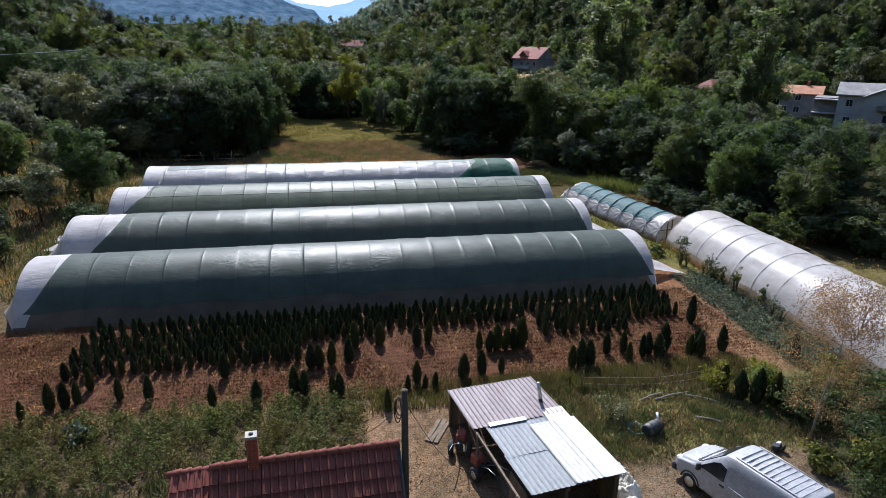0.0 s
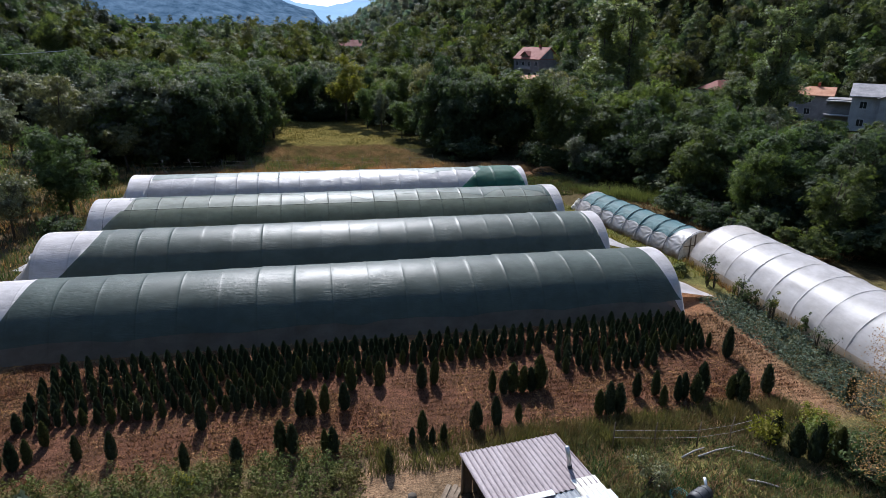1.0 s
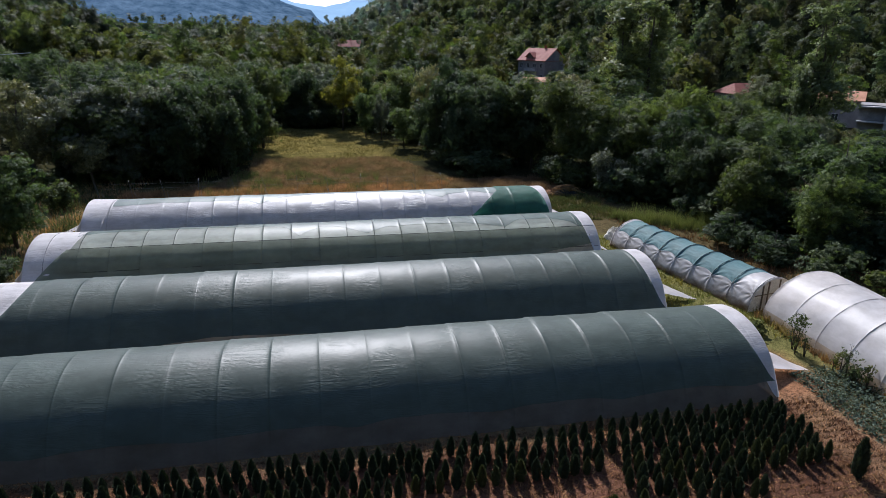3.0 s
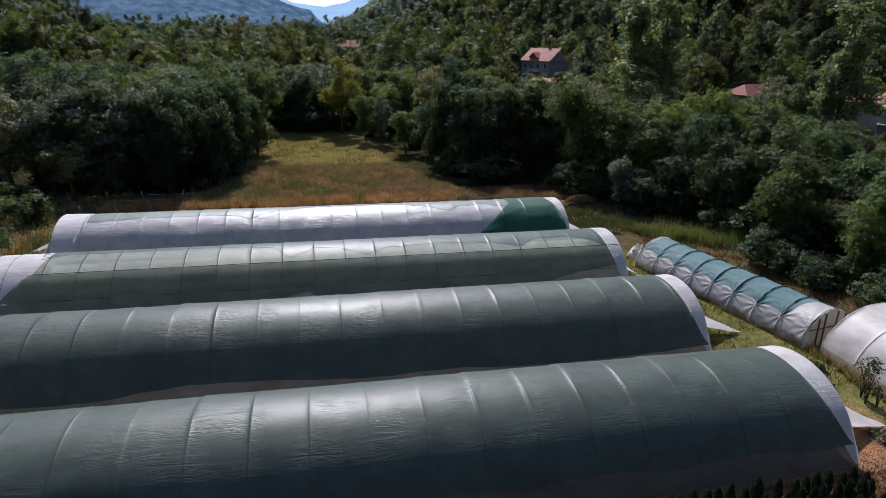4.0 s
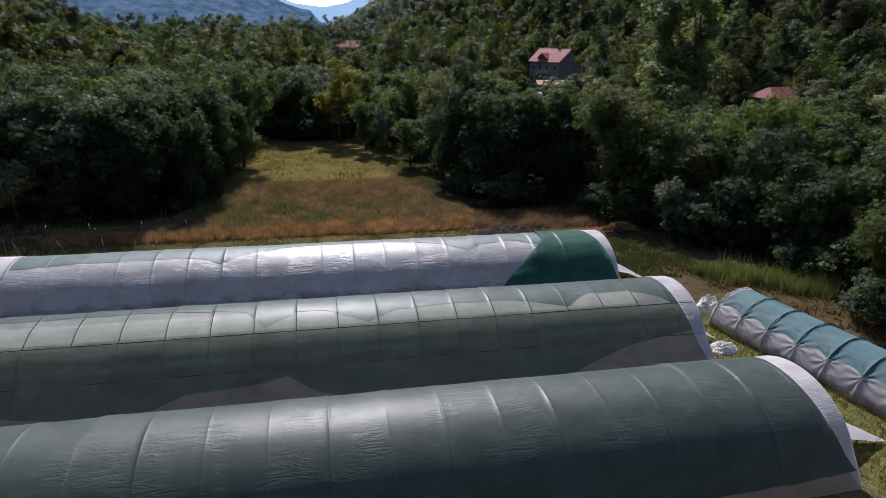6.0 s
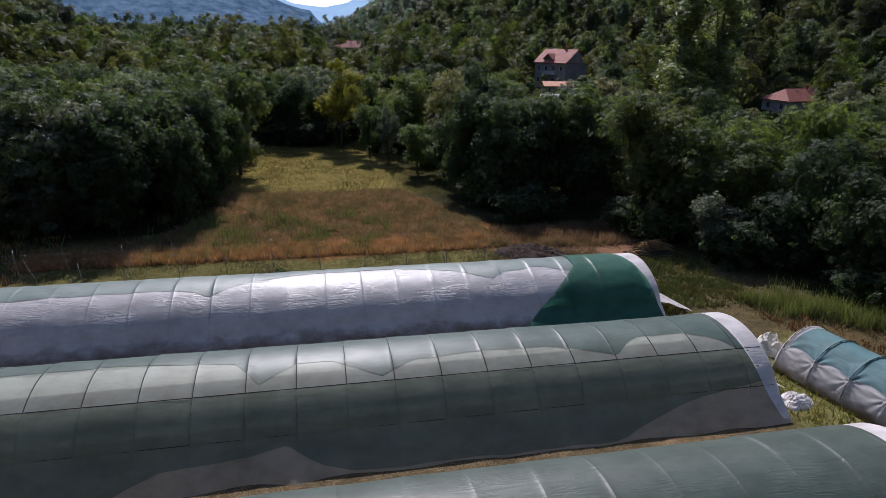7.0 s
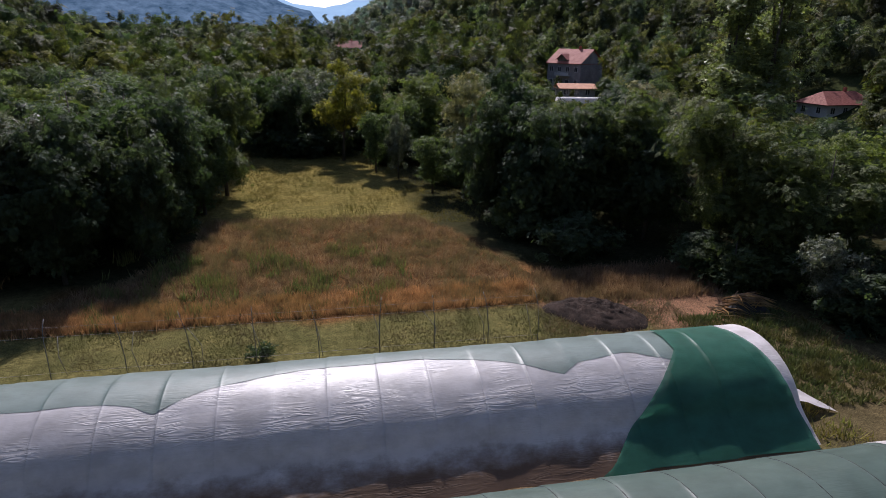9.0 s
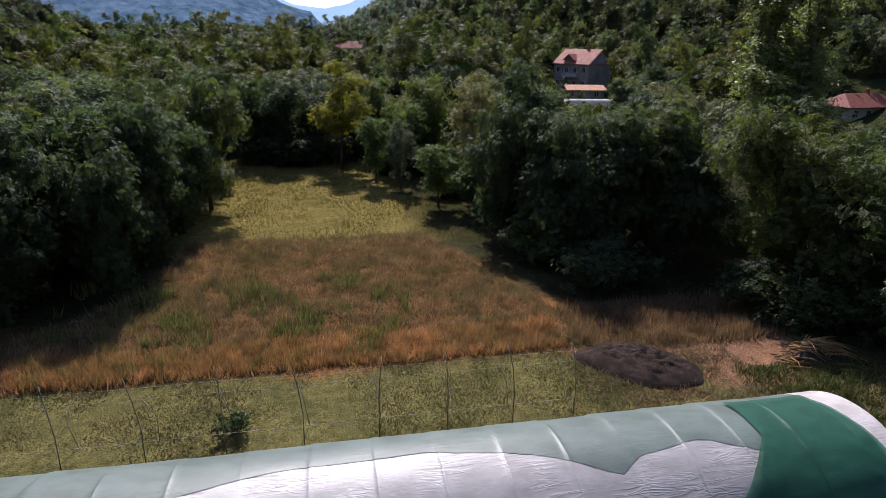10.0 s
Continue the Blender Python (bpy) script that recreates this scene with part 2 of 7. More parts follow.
M["tin_brown"] = surface("tin_brown", (0.19, 0.15, 0.15), (0.27, 0.225, 0.225), 1.2, 0.6, 0.0, 0.15, (1, 0.3, 1), spec=0.3)
M["tin_grey"] = surface("tin_grey", (0.165, 0.178, 0.186), (0.225, 0.238, 0.246), 1.0, 0.55, 0.0, 0.15, (1, 0.3, 1), spec=0.3)
M["tin_white"] = surface("tin_white", (0.42, 0.42, 0.41), (0.53, 0.53, 0.52), 1.0, 0.5, 0.0, 0.12, (1, 0.3, 1), spec=0.3)
M["tile_red"] = surface("tile_red", (0.13, 0.04, 0.03), (0.28, 0.1, 0.075), 2.4, 0.75, 0, 0.35, spec=0.12)
M["tile_far"] = surface("tile_far", (0.24, 0.075, 0.055), (0.34, 0.125, 0.095), 0.6, 0.75, 0, 0.3, spec=0.12)
M["roof_grey"] = surface("roof_grey", (0.2, 0.19, 0.19), (0.34, 0.32, 0.31), 0.7, 0.7, 0, 0.3, spec=0.12)
M["roof_rust"] = surface("roof_rust", (0.34, 0.16, 0.09), (0.48, 0.25, 0.15), 0.7, 0.75, 0, 0.3, spec=0.12)
M["plaster"] = surface("plaster", (0.34, 0.33, 0.32), (0.48, 0.46, 0.45), 0.6, 0.85, 0, 0.2, spec=0.12)
M["plaster_raw"] = surface("plaster_raw", (0.19, 0.18, 0.175), (0.28, 0.265, 0.255), 0.6, 0.9, 0, 0.3, spec=0.12)
M["glass_dark"] = surface("glass_dark", (0.02, 0.022, 0.025), (0.035, 0.04, 0.045), 1.0, 0.12, 0, 0.0)
M["brick_red"] = surface("brick_red", (0.27, 0.07, 0.045), (0.4, 0.13, 0.085), 6.0, 0.85, 0, 0.4, spec=0.12)
M["mortar"] = surface("mortar", (0.4, 0.37, 0.33), (0.5, 0.47, 0.42), 6.0, 0.9, 0, 0.4, spec=0.12)
M["concrete"] = surface("concrete", (0.34, 0.32, 0.29), (0.46, 0.44, 0.4), 3.0, 0.85, 0, 0.3, spec=0.12)
M["van_paint"] = surface("van_paint", (0.33, 0.33, 0.34), (0.39, 0.39, 0.4), 0.8, 0.4, 0.1, 0.0)
M["rubber"] = surface("rubber", (0.015, 0.015, 0.015), (0.035, 0.033, 0.03), 6.0, 0.8)
M["black_plastic"] = surface("black_plastic", (0.02, 0.02, 0.02), (0.04, 0.04, 0.04), 5.0, 0.55)
M["lamp_glass"] = surface("lamp_glass", (0.6, 0.6, 0.6), (0.75, 0.75, 0.75), 3.0, 0.15)
M["steel"] = surface("steel", (0.45, 0.45, 0.44), (0.6, 0.6, 0.58), 4.0, 0.35, 0.9, 0.1)
M["tarp_cream"] = surface("tarp_cream", (0.5, 0.46, 0.38), (0.7, 0.66, 0.57), 1.6, 0.6, 0, 0.6, spec=0.12)
M["dung"] = surface("dung", (0.018, 0.012, 0.009), (0.052, 0.034, 0.025), 2.0, 0.95, 0, 1.0, dist=0.08, spec=0.12)
M["plastic_green"] = surface("plastic_green", (0.02, 0.12, 0.1), (0.03, 0.18, 0.14), 3.0, 0.4)


# Far ridges glow by themselves; distance haze is painted into their blue.
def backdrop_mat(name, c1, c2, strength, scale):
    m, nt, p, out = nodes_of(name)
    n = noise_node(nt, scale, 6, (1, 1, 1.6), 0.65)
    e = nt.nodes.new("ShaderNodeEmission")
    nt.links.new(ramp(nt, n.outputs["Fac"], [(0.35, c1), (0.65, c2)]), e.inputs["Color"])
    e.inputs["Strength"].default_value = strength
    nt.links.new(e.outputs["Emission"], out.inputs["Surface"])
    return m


M["ridge_haze_blue"] = backdrop_mat("ridge_haze_blue", (0.03, 0.06, 0.1), (0.085, 0.135, 0.2), 1.0, 0.03)
M["ridge_haze_pale"] = backdrop_mat("ridge_haze_pale", (0.2, 0.32, 0.46), (0.25, 0.38, 0.52), 1.0, 0.006)


def ground_mat():
    m, nt, p, out = nodes_of("ground_cover")
    at = nt.nodes.new("ShaderNodeAttribute")
    at.attribute_name = "cover"
    n1, n2, n3 = noise_node(nt, 0.35, 5), noise_node(nt, 2.2, 5, rough=0.65), noise_node(nt, 14.0, 3)
    a = ramp(nt, n1.outputs["Fac"], [(0.3, (0.68, 0.72, 0.68)), (0.7, (1.25, 1.18, 1.1))])
    b = ramp(nt, n2.outputs["Fac"], [(0.3, (0.58, 0.56, 0.54)), (0.5, (1, 1, 1)), (0.7, (1.4, 1.37, 1.34))])
    c = ramp(nt, n3.outputs["Fac"], [(0.3, (0.45, 0.45, 0.45)), (0.7, (1.5, 1.48, 1.45))])
    col = mixed(nt, at.outputs["Color"], a, 1.0, "MULTIPLY")
    col = mixed(nt, col, b, 1.0, "MULTIPLY")
    col = mixed(nt, col, c, 1.0, "MULTIPLY")
    nt.links.new(col, p.inputs["Base Color"])
    p.inputs["Roughness"].default_value, p.inputs["Specular IOR Level"].default_value = 1.0, 0.0
    bumped(nt, n3.outputs["Fac"], 0.8, 0.06, p)
    return m


M["ground"] = ground_mat()


# ---- mesh helpers ----
def mesh_of(name, verts, faces, mat, smooth=False):
    me = bpy.data.meshes.new(name)
    me.from_pydata([tuple(v) for v in verts], [], faces)
    me.materials.append(mat)
    if smooth:
        me.polygons.foreach_set("use_smooth", [True] * len(me.polygons))
    me.update()
    return me


def poly_cloud(name, P, mat):
    """One mesh of loose triangles or quads: P has the shape (count, corners, 3)."""
    n, k = P.shape[:2]
    me = bpy.data.meshes.new(name)
    me.vertices.add(n * k)
    me.vertices.foreach_set("co", np.ascontiguousarray(P, dtype=np.float32).ravel())
    me.loops.add(n * k)
    me.loops.foreach_set("vertex_index", np.arange(n * k, dtype=np.int32))
    me.polygons.add(n)
    me.polygons.foreach_set("loop_start", np.arange(0, n * k, k, dtype=np.int32))
    me.materials.append(mat)
    me.update(calc_edges=True)
    return me


def under(ob, parent):
    ob.parent = parent
    return ob


def part(name, me, parent, label="", m=None):
    ob = new(name, me)
    ob.parent = parent
    if m is not None:
        ob.matrix_basis = m
    return tagged(ob, label)


def thing(name, label, category, m=None, group="", kind="", me=None):
    ob = new(name, me)
    if m is not None:
        ob.matrix_basis = m
    return tagged(ob, label, category, group, kind)


def tube(points, radii, sides=6, close=True):
    """Verts and faces of a pipe along the points."""
    V, F = [], []
    pts = [Vector(p) for p in points]
    for i, p in enumerate(pts):
        d = (pts[min(i + 1, len(pts) - 1)] - pts[max(i - 1, 0)]).normalized()
        a = d.orthogonal().normalized() if i == 0 else (a - a.dot(d) * d).normalized()
        b = d.cross(a)
        r = radii[i] if isinstance(radii, (list, tuple)) else radii
        for k in range(sides):
            w = 2 * math.pi * k / sides
            V.append(p + r * (math.cos(w) * a + math.sin(w) * b))
    for i in range(len(pts) - 1):
        for k in range(sides):
            k2 = (k + 1) % sides
            F.append((i * sides + k, i * sides + k2, (i + 1) * sides + k2, (i + 1) * sides + k))
    if close:
        F.append(tuple(range(sides))[::-1])
        F.append(tuple((len(pts) - 1) * sides + k for k in range(sides)))
    return V, F


def joined(pieces):
    V, F = [], []
    for v, f in pieces:
        o = len(V)
        V += list(v)
        F += [tuple(i + o for i in q) for q in f]
    return V, F


def box(x0, x1, y0, y1, z0, z1, bevel=0.0):
    """Verts and faces of a box with, if wanted, chamfered upright edges."""
    if bevel <= 0:
        V = [(x, y, z) for z in (z0, z1) for x, y in ((x0, y0), (x1, y0), (x1, y1), (x0, y1))]
        return V, [(3, 2, 1, 0), (4, 5, 6, 7), (0, 1, 5, 4), (1, 2, 6, 5), (2, 3, 7, 6), (3, 0, 4, 7)]
    b = bevel
    ring = [(x0 + b, y0), (x1 - b, y0), (x1, y0 + b), (x1, y1 - b), (x1 - b, y1), (x0 + b, y1), (x0, y1 - b), (x0, y0 + b)]
    V = [(x, y, z) for z in (z0, z1 - b) for x, y in ring]
    cx, cy = (x0 + x1) / 2, (y0 + y1) / 2
    V += [(x + (b if x < cx else -b) * 0.7, y + (b if y < cy else -b) * 0.7, z1) for x, y in ring]
    F = [tuple(range(8))[::-1], tuple(range(16, 24))]
    for l in (0, 8):
        F += [(l + k, l + (k + 1) % 8, l + 8 + (k + 1) % 8, l + 8 + k) for k in range(8)]
    return V, F


def grid_faces(nu, nv):
    return [(i * nv + j, (i + 1) * nv + j, (i + 1) * nv + j + 1, i * nv + j + 1) for i in range(nu - 1) for j in range(nv - 1)]


def fbm(x, y, s, seed=0.0):
    return noise.fractal(Vector((x / s, y / s, seed)), 0.8, 2.0, 4)


# ---- terrain ----
def base_right(y):
    return np.interp(y, [-100, 130, 230, 350, 500, 800, 1500], [122, 112, 96, 50, 8, 18, 45])


def base_left(y):
    return np.interp(y, [-100, 40, 62, 100, 150, 300, 500, 800, 1500], [-26, -25, -21, -30, -38, -60, -150, -420, -700])


def land(x, y):
    """Height of the land: a valley floor between two wooded slopes, closed by an added hill behind (numpy or plain
    numbers).
    """
    x, y = np.asarray(x, float), np.asarray(y, float)
    floor = 0.030 * np.maximum(0, y - 128)
    r = np.maximum(0, x - base_right(y))
    l = np.maximum(0, base_left(y) - x)
    right = 0.62 * r * r / (r + 14)
    left = 0.52 * l * l / (l + 9)
    # unseen hill behind the camera's start, added to block low sky light
    b = np.maximum(0, -45 - y)
    behind = 0.7 * b * b / (b + 14)
    return floor + 230 * np.tanh(right / 230) + 230 * np.tanh(left / 230) + 200 * np.tanh(behind / 200)


def soft_step(v, w):
    return np.clip(v / w + 0.5, 0, 1)


# Wood outline, from y 80 drawn out to the trees' shade on the grass.
WOOD_Y, WOOD_X = [10, 30, 48, 57, 66, 75, 80, 84, 91, 98, 135], [52, 44, 39, 37, 34.5, 31, 27, 18.5, 14.2, 11.5, 11.5]


def cover(x, y, wob):
    """Colour of the ground cover at each place: bare straw field, plots, meadow, dung, wood floor with tree shade
    painted in.
    """
    xs, ys = x + wob * 1.4, y + wob * 1.1
    col = np.empty((len(x), 3))
    col[:] = (0.11, 0.095, 0.04)

    def lay(mask, c):
        col[:] = col * (1 - mask[:, None]) + np.array(c) * mask[:, None]

    def rect(x0, x1, y0, y1, w=0.6):
        return soft_step(xs - x0, w) * soft_step(x1 - xs, w) * soft_step(ys - y0, w) * soft_step(y1 - ys, w)

    # dark wood floor; its meadow edges paint in the shade of the trees
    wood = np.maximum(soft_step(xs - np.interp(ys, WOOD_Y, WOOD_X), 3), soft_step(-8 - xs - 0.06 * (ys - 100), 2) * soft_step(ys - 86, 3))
    lay(rect(-60, 60, 70, 80, 1.0), (0.098, 0.09, 0.036))
    lay(rect(-14, 30, 79.4, 101, 0.8), (0.15, 0.075, 0.032))
    lay(rect(-12, 20, 99, 136, 1.5), (0.14, 0.115, 0.04))
    lay(soft_step(-17.5 - xs, 3) * soft_step(88 - ys, 4), (0.11, 0.085, 0.045))
    lay(rect(-30, 23.5, 25.6, 35.2), (0.1, 0.05, 0.034))
    lay(rect(-30, 23, 34.8, 72), (0.10, 0.075, 0.045))
    lay(rect(21.5, 24.6, 24.5, 40), (0.21, 0.125, 0.075))
    lay(rect(23.8, 27.4, 23, 37), (0.06, 0.055, 0.03))
    lay(rect(-30, 1.4, 5, 25.2), (0.085, 0.062, 0.038))
    lay(rect(1.2, 9.5, 8, 25.5), (0.165, 0.11, 0.07))
    lay(rect(9.2, 21.5, 18.5, 25.2), (0.13, 0.12, 0.045))
    lay(rect(9.4, 20, 8, 18.7, 1.2), (0.15, 0.11, 0.075))
    lay(rect(19.6, 34, 4, 23.5, 1.2), (0.045, 0.048, 0.022))
    # strip darkened: the tree shade over it is in this colour
    lay(rect(28, 48, 38, 72, 1.5), (0.075, 0.058, 0.03))
    lay(rect(21.8, 30, 38, 72, 1.0), (0.11, 0.105, 0.04))
    lay(rect(22, 24.4, 35.5, 40, 0.8), (0.2, 0.105, 0.06))
    # dark bed soil, deepened for the shade it lies in
    lay(rect(22.2, 32, 62, 77, 1.0), (0.075, 0.06, 0.032))
    lay(rect(15.6, 27, 75, 80.5, 0.8) * soft_step(xs + 1.4 * (ys - 78) - 16.5, 1.5), (0.17, 0.095, 0.06))
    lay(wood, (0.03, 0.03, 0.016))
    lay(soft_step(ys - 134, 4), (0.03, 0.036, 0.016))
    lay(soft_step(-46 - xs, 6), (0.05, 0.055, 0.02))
    # wood green for the unseen added hill
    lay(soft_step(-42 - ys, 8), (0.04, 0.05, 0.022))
    return col


def build_ground():
    xs = np.unique(np.round(np.concatenate([np.linspace(-1100, -120, 40), np.linspace(-120, -30, 46), np.arange(-30, 46, 0.6), np.linspace(46, 130, 57), np.linspace(130, 1100, 60)]), 3))
    ys = np.unique(np.round(np.concatenate([np.linspace(-520, -45, 40), np.linspace(-45, 4, 12), np.arange(4, 106, 0.6), np.linspace(106, 150, 45), np.linspace(150, 700, 110), np.linspace(700, 1600, 40)]), 3))
    X, Y = np.meshgrid(xs, ys, indexing="ij")
    x, y = X.ravel(), Y.ravel()
    wob = np.array([fbm(a, b, 6.0) for a, b in zip(x, y)])
    fine = np.array([noise.noise(Vector((a / 1.3, b / 1.3, 3.0))) if -30 < a < 46 and 4 < b < 106 else 0.0 for a, b in zip(x, y)])
    z = land(x, y) + 0.05 * wob + 0.03 * fine
    far = np.clip((np.hypot(x, y - 60) - 120) / 200, 0, 1)
    z += far * 3.0 * np.array([fbm(a, b, 60.0, 5.0) if f > 0 else 0.0 for a, b, f in zip(x, y, far)])
    flat = (np.abs(x) < 30) & (y > 5) & (y < 106)
    z[flat] = np.minimum(z[flat], 0.06)
    me = mesh_of("ground", np.stack([x, y, z], 1), grid_faces(len(xs), len(ys)), M["ground"], True)
    ca = me.color_attributes.new("cover", "FLOAT_COLOR", "POINT")
    ca.data.foreach_set("color", np.concatenate([cover(x, y, wob), np.ones((len(x), 1))], 1).astype(np.float32).ravel())
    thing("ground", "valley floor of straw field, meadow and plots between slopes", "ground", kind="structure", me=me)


build_ground()


def far_ridge(name, label, y0, depth, crest, x0, x1, mat, seed):
    """A far mountain: a rough slope that climbs to its crest line."""
    nu, nv = 90, 22
    V = []
    for i in range(nu):
        x = x0 + (x1 - x0) * i / (nu - 1)
        for j in range(nv):
            v = j / (nv - 1)
            z = crest(x) * v ** 0.9 * (1 + 0.06 * fbm(x, v * 900, 220, seed)) + 10 * fbm(x, v * 500, 60, seed)
            V.append((x + 40 * fbm(x, v * 700, 300, seed + 3), y0 + depth * v, z - 25 * (1 - v)))
    thing(name, label, "mountain", kind="structure", me=mesh_of(name, V, grid_faces(nu, nv), mat, True))


far_ridge("mountain_ridge", "hazy blue wooded mountain ridge closing the valley", 1650, 500, lambda x: np.interp(x, [-1500, -700, -330, -106, -48, 3, 51, 200, 900], [520, 400, 235, 126, 115, 88, 62, 42, 60]), -1500, 900, M["ridge_haze_blue"], 1.0)
far_ridge("mountain_backdrop", "distant mountain coloured pale blue with haze behind the valley's end", 3300, 700, lambda x: np.interp(x, [-2200, -700, -250, -60, 60, 130, 260, 1500], [620, 360, 275, 214, 196, 204, 240, 520]), -2200, 2200, M["ridge_haze_pale"], 7.0)


# ---- leaves, crowns, trees ----
def leaf_quads(C, N, size, rng, narrow=0.55, jitter=0.6):
    """Pointed leaf shapes at the places C, facing roughly along N."""
    n = len(C)
    N = N + rng.normal(0, jitter, (n, 3))
    N /= np.linalg.norm(N, axis=1)[:, None] + 1e-9
    T = np.cross(N, rng.normal(0, 1, (n, 3)))
    T /= np.linalg.norm(T, axis=1)[:, None] + 1e-9
    B = np.cross(N, T)
    s = (size * rng.uniform(0.6, 1.35, n))[:, None]
    fold = N * s * 0.12
    return np.stack([C - T * s * 0.5, C + B * s * narrow * 0.5 + fold, C + T * s * 0.5, C - B * s * narrow * 0.5 + fold], 1)


def lobed(rng, lobes, count, flat=0.85, sprays=14, layer=0.6):
    """Leaf places in flat sprays on the outside of a set of lobes (x, y, z, r)."""
    L = np.array(lobes)
    w = L[:, 3] ** 2
    m = max(1, len(L) * sprays)
    k = rng.choice(len(L), m, p=w / w.sum())
    d = rng.normal(0, 1, (m, 3))
    d[:, 2] = d[:, 2] * 0.9 + 0.3
    d /= np.linalg.norm(d, axis=1)[:, None]
    r = L[k, 3] * rng.uniform(0.6, 1.15, m)
    S = L[k, :3] + d * r[:, None] * np.array([1, 1, flat])
    size = L[k, 3] * rng.uniform(0.2, 0.36, m)
    q = rng.integers(0, m, count)
    o = rng.normal(0, 1, (count, 3)) * size[q][:, None] * np.array([1, 1, layer])
    o[:, 2] -= 0.25 * np.hypot(o[:, 0], o[:, 1])
    N = d[q] * 0.8 + np.array([0, 0, 0.4]) + o * 0.3
    return S[q] + o, N


def crown_lobes(rng, n, cz, rx, rz, lo, hi, inner=0.45):
    """Lobes of a crown, crowded in the middle, a few of them standing out."""
    out = []
    for i in range(n):
        d = rng.normal(0, 1, 3)
        d /= np.linalg.norm(d)
        far = i % 5 == 4
        q = rng.uniform(0.85, 1.05) if far else rng.uniform(inner, 0.86)
        out.append((d[0] * rx * q, d[1] * rx * q, cz + d[2] * rz * q, rng.uniform(lo, hi) * (0.6 if far else 1.0)))
    return out


def core(cz, rx, rz, cx=0.0, cy=0.0, nu=10, nv=8):
    """The dense dark inside of a crown: a coarse rounded mass as loose quads."""
    a, e = np.linspace(0, 2 * math.pi, nu), np.linspace(-math.pi / 2, math.pi / 2, nv)
    k = [[1 + 0.35 * noise.noise(Vector((2.2 * math.cos(v) * math.cos(u) + cx * 7, 2.2 * math.cos(v) * math.sin(u) + cy * 7, 2.2 * math.sin(v) + cz * 3))) for v in e] for u in a]
    G = np.array([[(cx + k[i][j] * rx * math.cos(v) * math.cos(u), cy + k[i][j] * rx * math.cos(v) * math.sin(u), cz + k[i][j] * rz * math.sin(v)) for j, v in enumerate(e)] for i, u in enumerate(a)])
    return np.stack([G[:-1, :-1], G[1:, :-1], G[1:, 1:], G[:-1, 1:]], 2).reshape(-1, 4, 3)


SIGHTS = ((0, 0, 76, 219, 8, 9.0), (3, 50, 76, 219, 8, 7.2), (0, 0, 107, 108, 9, 2.5), (1, 12, 107, 108, 9, 2.5), (0, 0, 105, 127, 5, 3.5), (2, 38, 110, 165, 6, 3.0), (3, 46, 110, 165, 6, 1.5), (0, 0, 20, 382, 9, 13.2), (3, 50, 20, 382, 9, 13.2), (3, 50, 69, 203, 5, 4.2), (3, 50, 64, 190, 5, 2.9))


def room(x, y):
    """How tall a tree may grow here without hiding the village houses behind it."""
    top = 60.0
    for cx, cy, hx, hy, half, z in SIGHTS:
        l = math.hypot(hx - cx, hy - cy)
        ux, uy = (hx - cx) / l, (hy - cy) / l
        d = (x - cx) * ux + (y - cy) * uy
        side = abs((x - cx) * uy - (y - cy) * ux)
        if 0 < d < l + 4 and side < half * d / l + 2.5:
            top = min(top, 15.7 + (z - 15.7) * d / l - float(land(x, y)))
    return top


SPECIES = {}


def species(kind, h, rx, rz, cz, n_lobes, lo, hi, leaves, size, mat, bark="bark", trunk=0.16, variants=4, jitter=0.36):
    """Templates for a kind of tree: a trunk with limbs, and a crown, each one mesh."""
    made = []
    for v in range(variants):
        rng = np.random.default_rng(100 + 17 * v + len(SPECIES) * 7)
        if kind == "poplar":
            lobes = [(rng.normal(0, 0.45) * rx, rng.normal(0, 0.45) * rx, z, rx * rng.uniform(0.5, 0.75) * (0.55 + 0.6 * math.sin(math.pi * min(1, (h - z) / h * 0.75 + 0.12)))) for z in np.linspace(h * 0.14, h * 0.97, n_lobes)]
        else:
            lobes = crown_lobes(rng, n_lobes, cz, rx, rz, lo, hi)
        C, N = lobed(rng, lobes, leaves)
        C[:, 2] = np.maximum(C[:, 2], 0.06 * h)
        crown = poly_cloud(kind + "_crown", np.concatenate([leaf_quads(C, N, size, rng, 0.72, jitter), core(cz - 0.08 * h, rx * 0.45, rz * 0.58)] + [core(lz - 0.1 * lr, lr * 0.66, lr * 0.55, lx, ly, 7, 5) for lx, ly, lz, lr in lobes]), M[mat])
        pieces = []
        bend = rng.normal(0, 0.03, 2) * h
        top = [(0, 0, -0.15), (bend[0] * 0.3, bend[1] * 0.3, h * 0.25), (bend[0], bend[1], h * 0.55), (bend[0] * 0.6, bend[1] * 0.6, h * 0.88)]
        pieces.append(tube(top, [trunk * 1.25, trunk, trunk * 0.6, 0.02], 7))
        for x, y, z, r in lobes[:: max(1, n_lobes // 9)]:
            z0 = min(z * 0.6, h * 0.5)
            pieces.append(tube([(bend[0] * 0.5, bend[1] * 0.5, z0), (x * 0.45, y * 0.45, z0 + (z - z0) * 0.4), (x, y, z)], [trunk * 0.42, trunk * 0.28, 0.015], 5))
        Vt, Ft = joined(pieces)
        made.append((crown, mesh_of(kind + "_trunk", Vt, Ft, M[bark], True)))
    SPECIES[kind] = (h, made)


species("broad", 12.0, 4.1, 5.2, 6.3, 30, 0.9, 1.8, 4600, 0.56, "leaf_dark", trunk=0.2, jitter=0.4)
species("green", 11.0, 3.5, 4.9, 5.7, 30, 0.8, 1.6, 4400, 0.5, "leaf_mid", trunk=0.17, jitter=0.45)
species("willow", 10.0, 3.2, 4.5, 5.2, 30, 0.65, 1.3, 4400, 0.42, "leaf_grey", trunk=0.17, jitter=0.7)
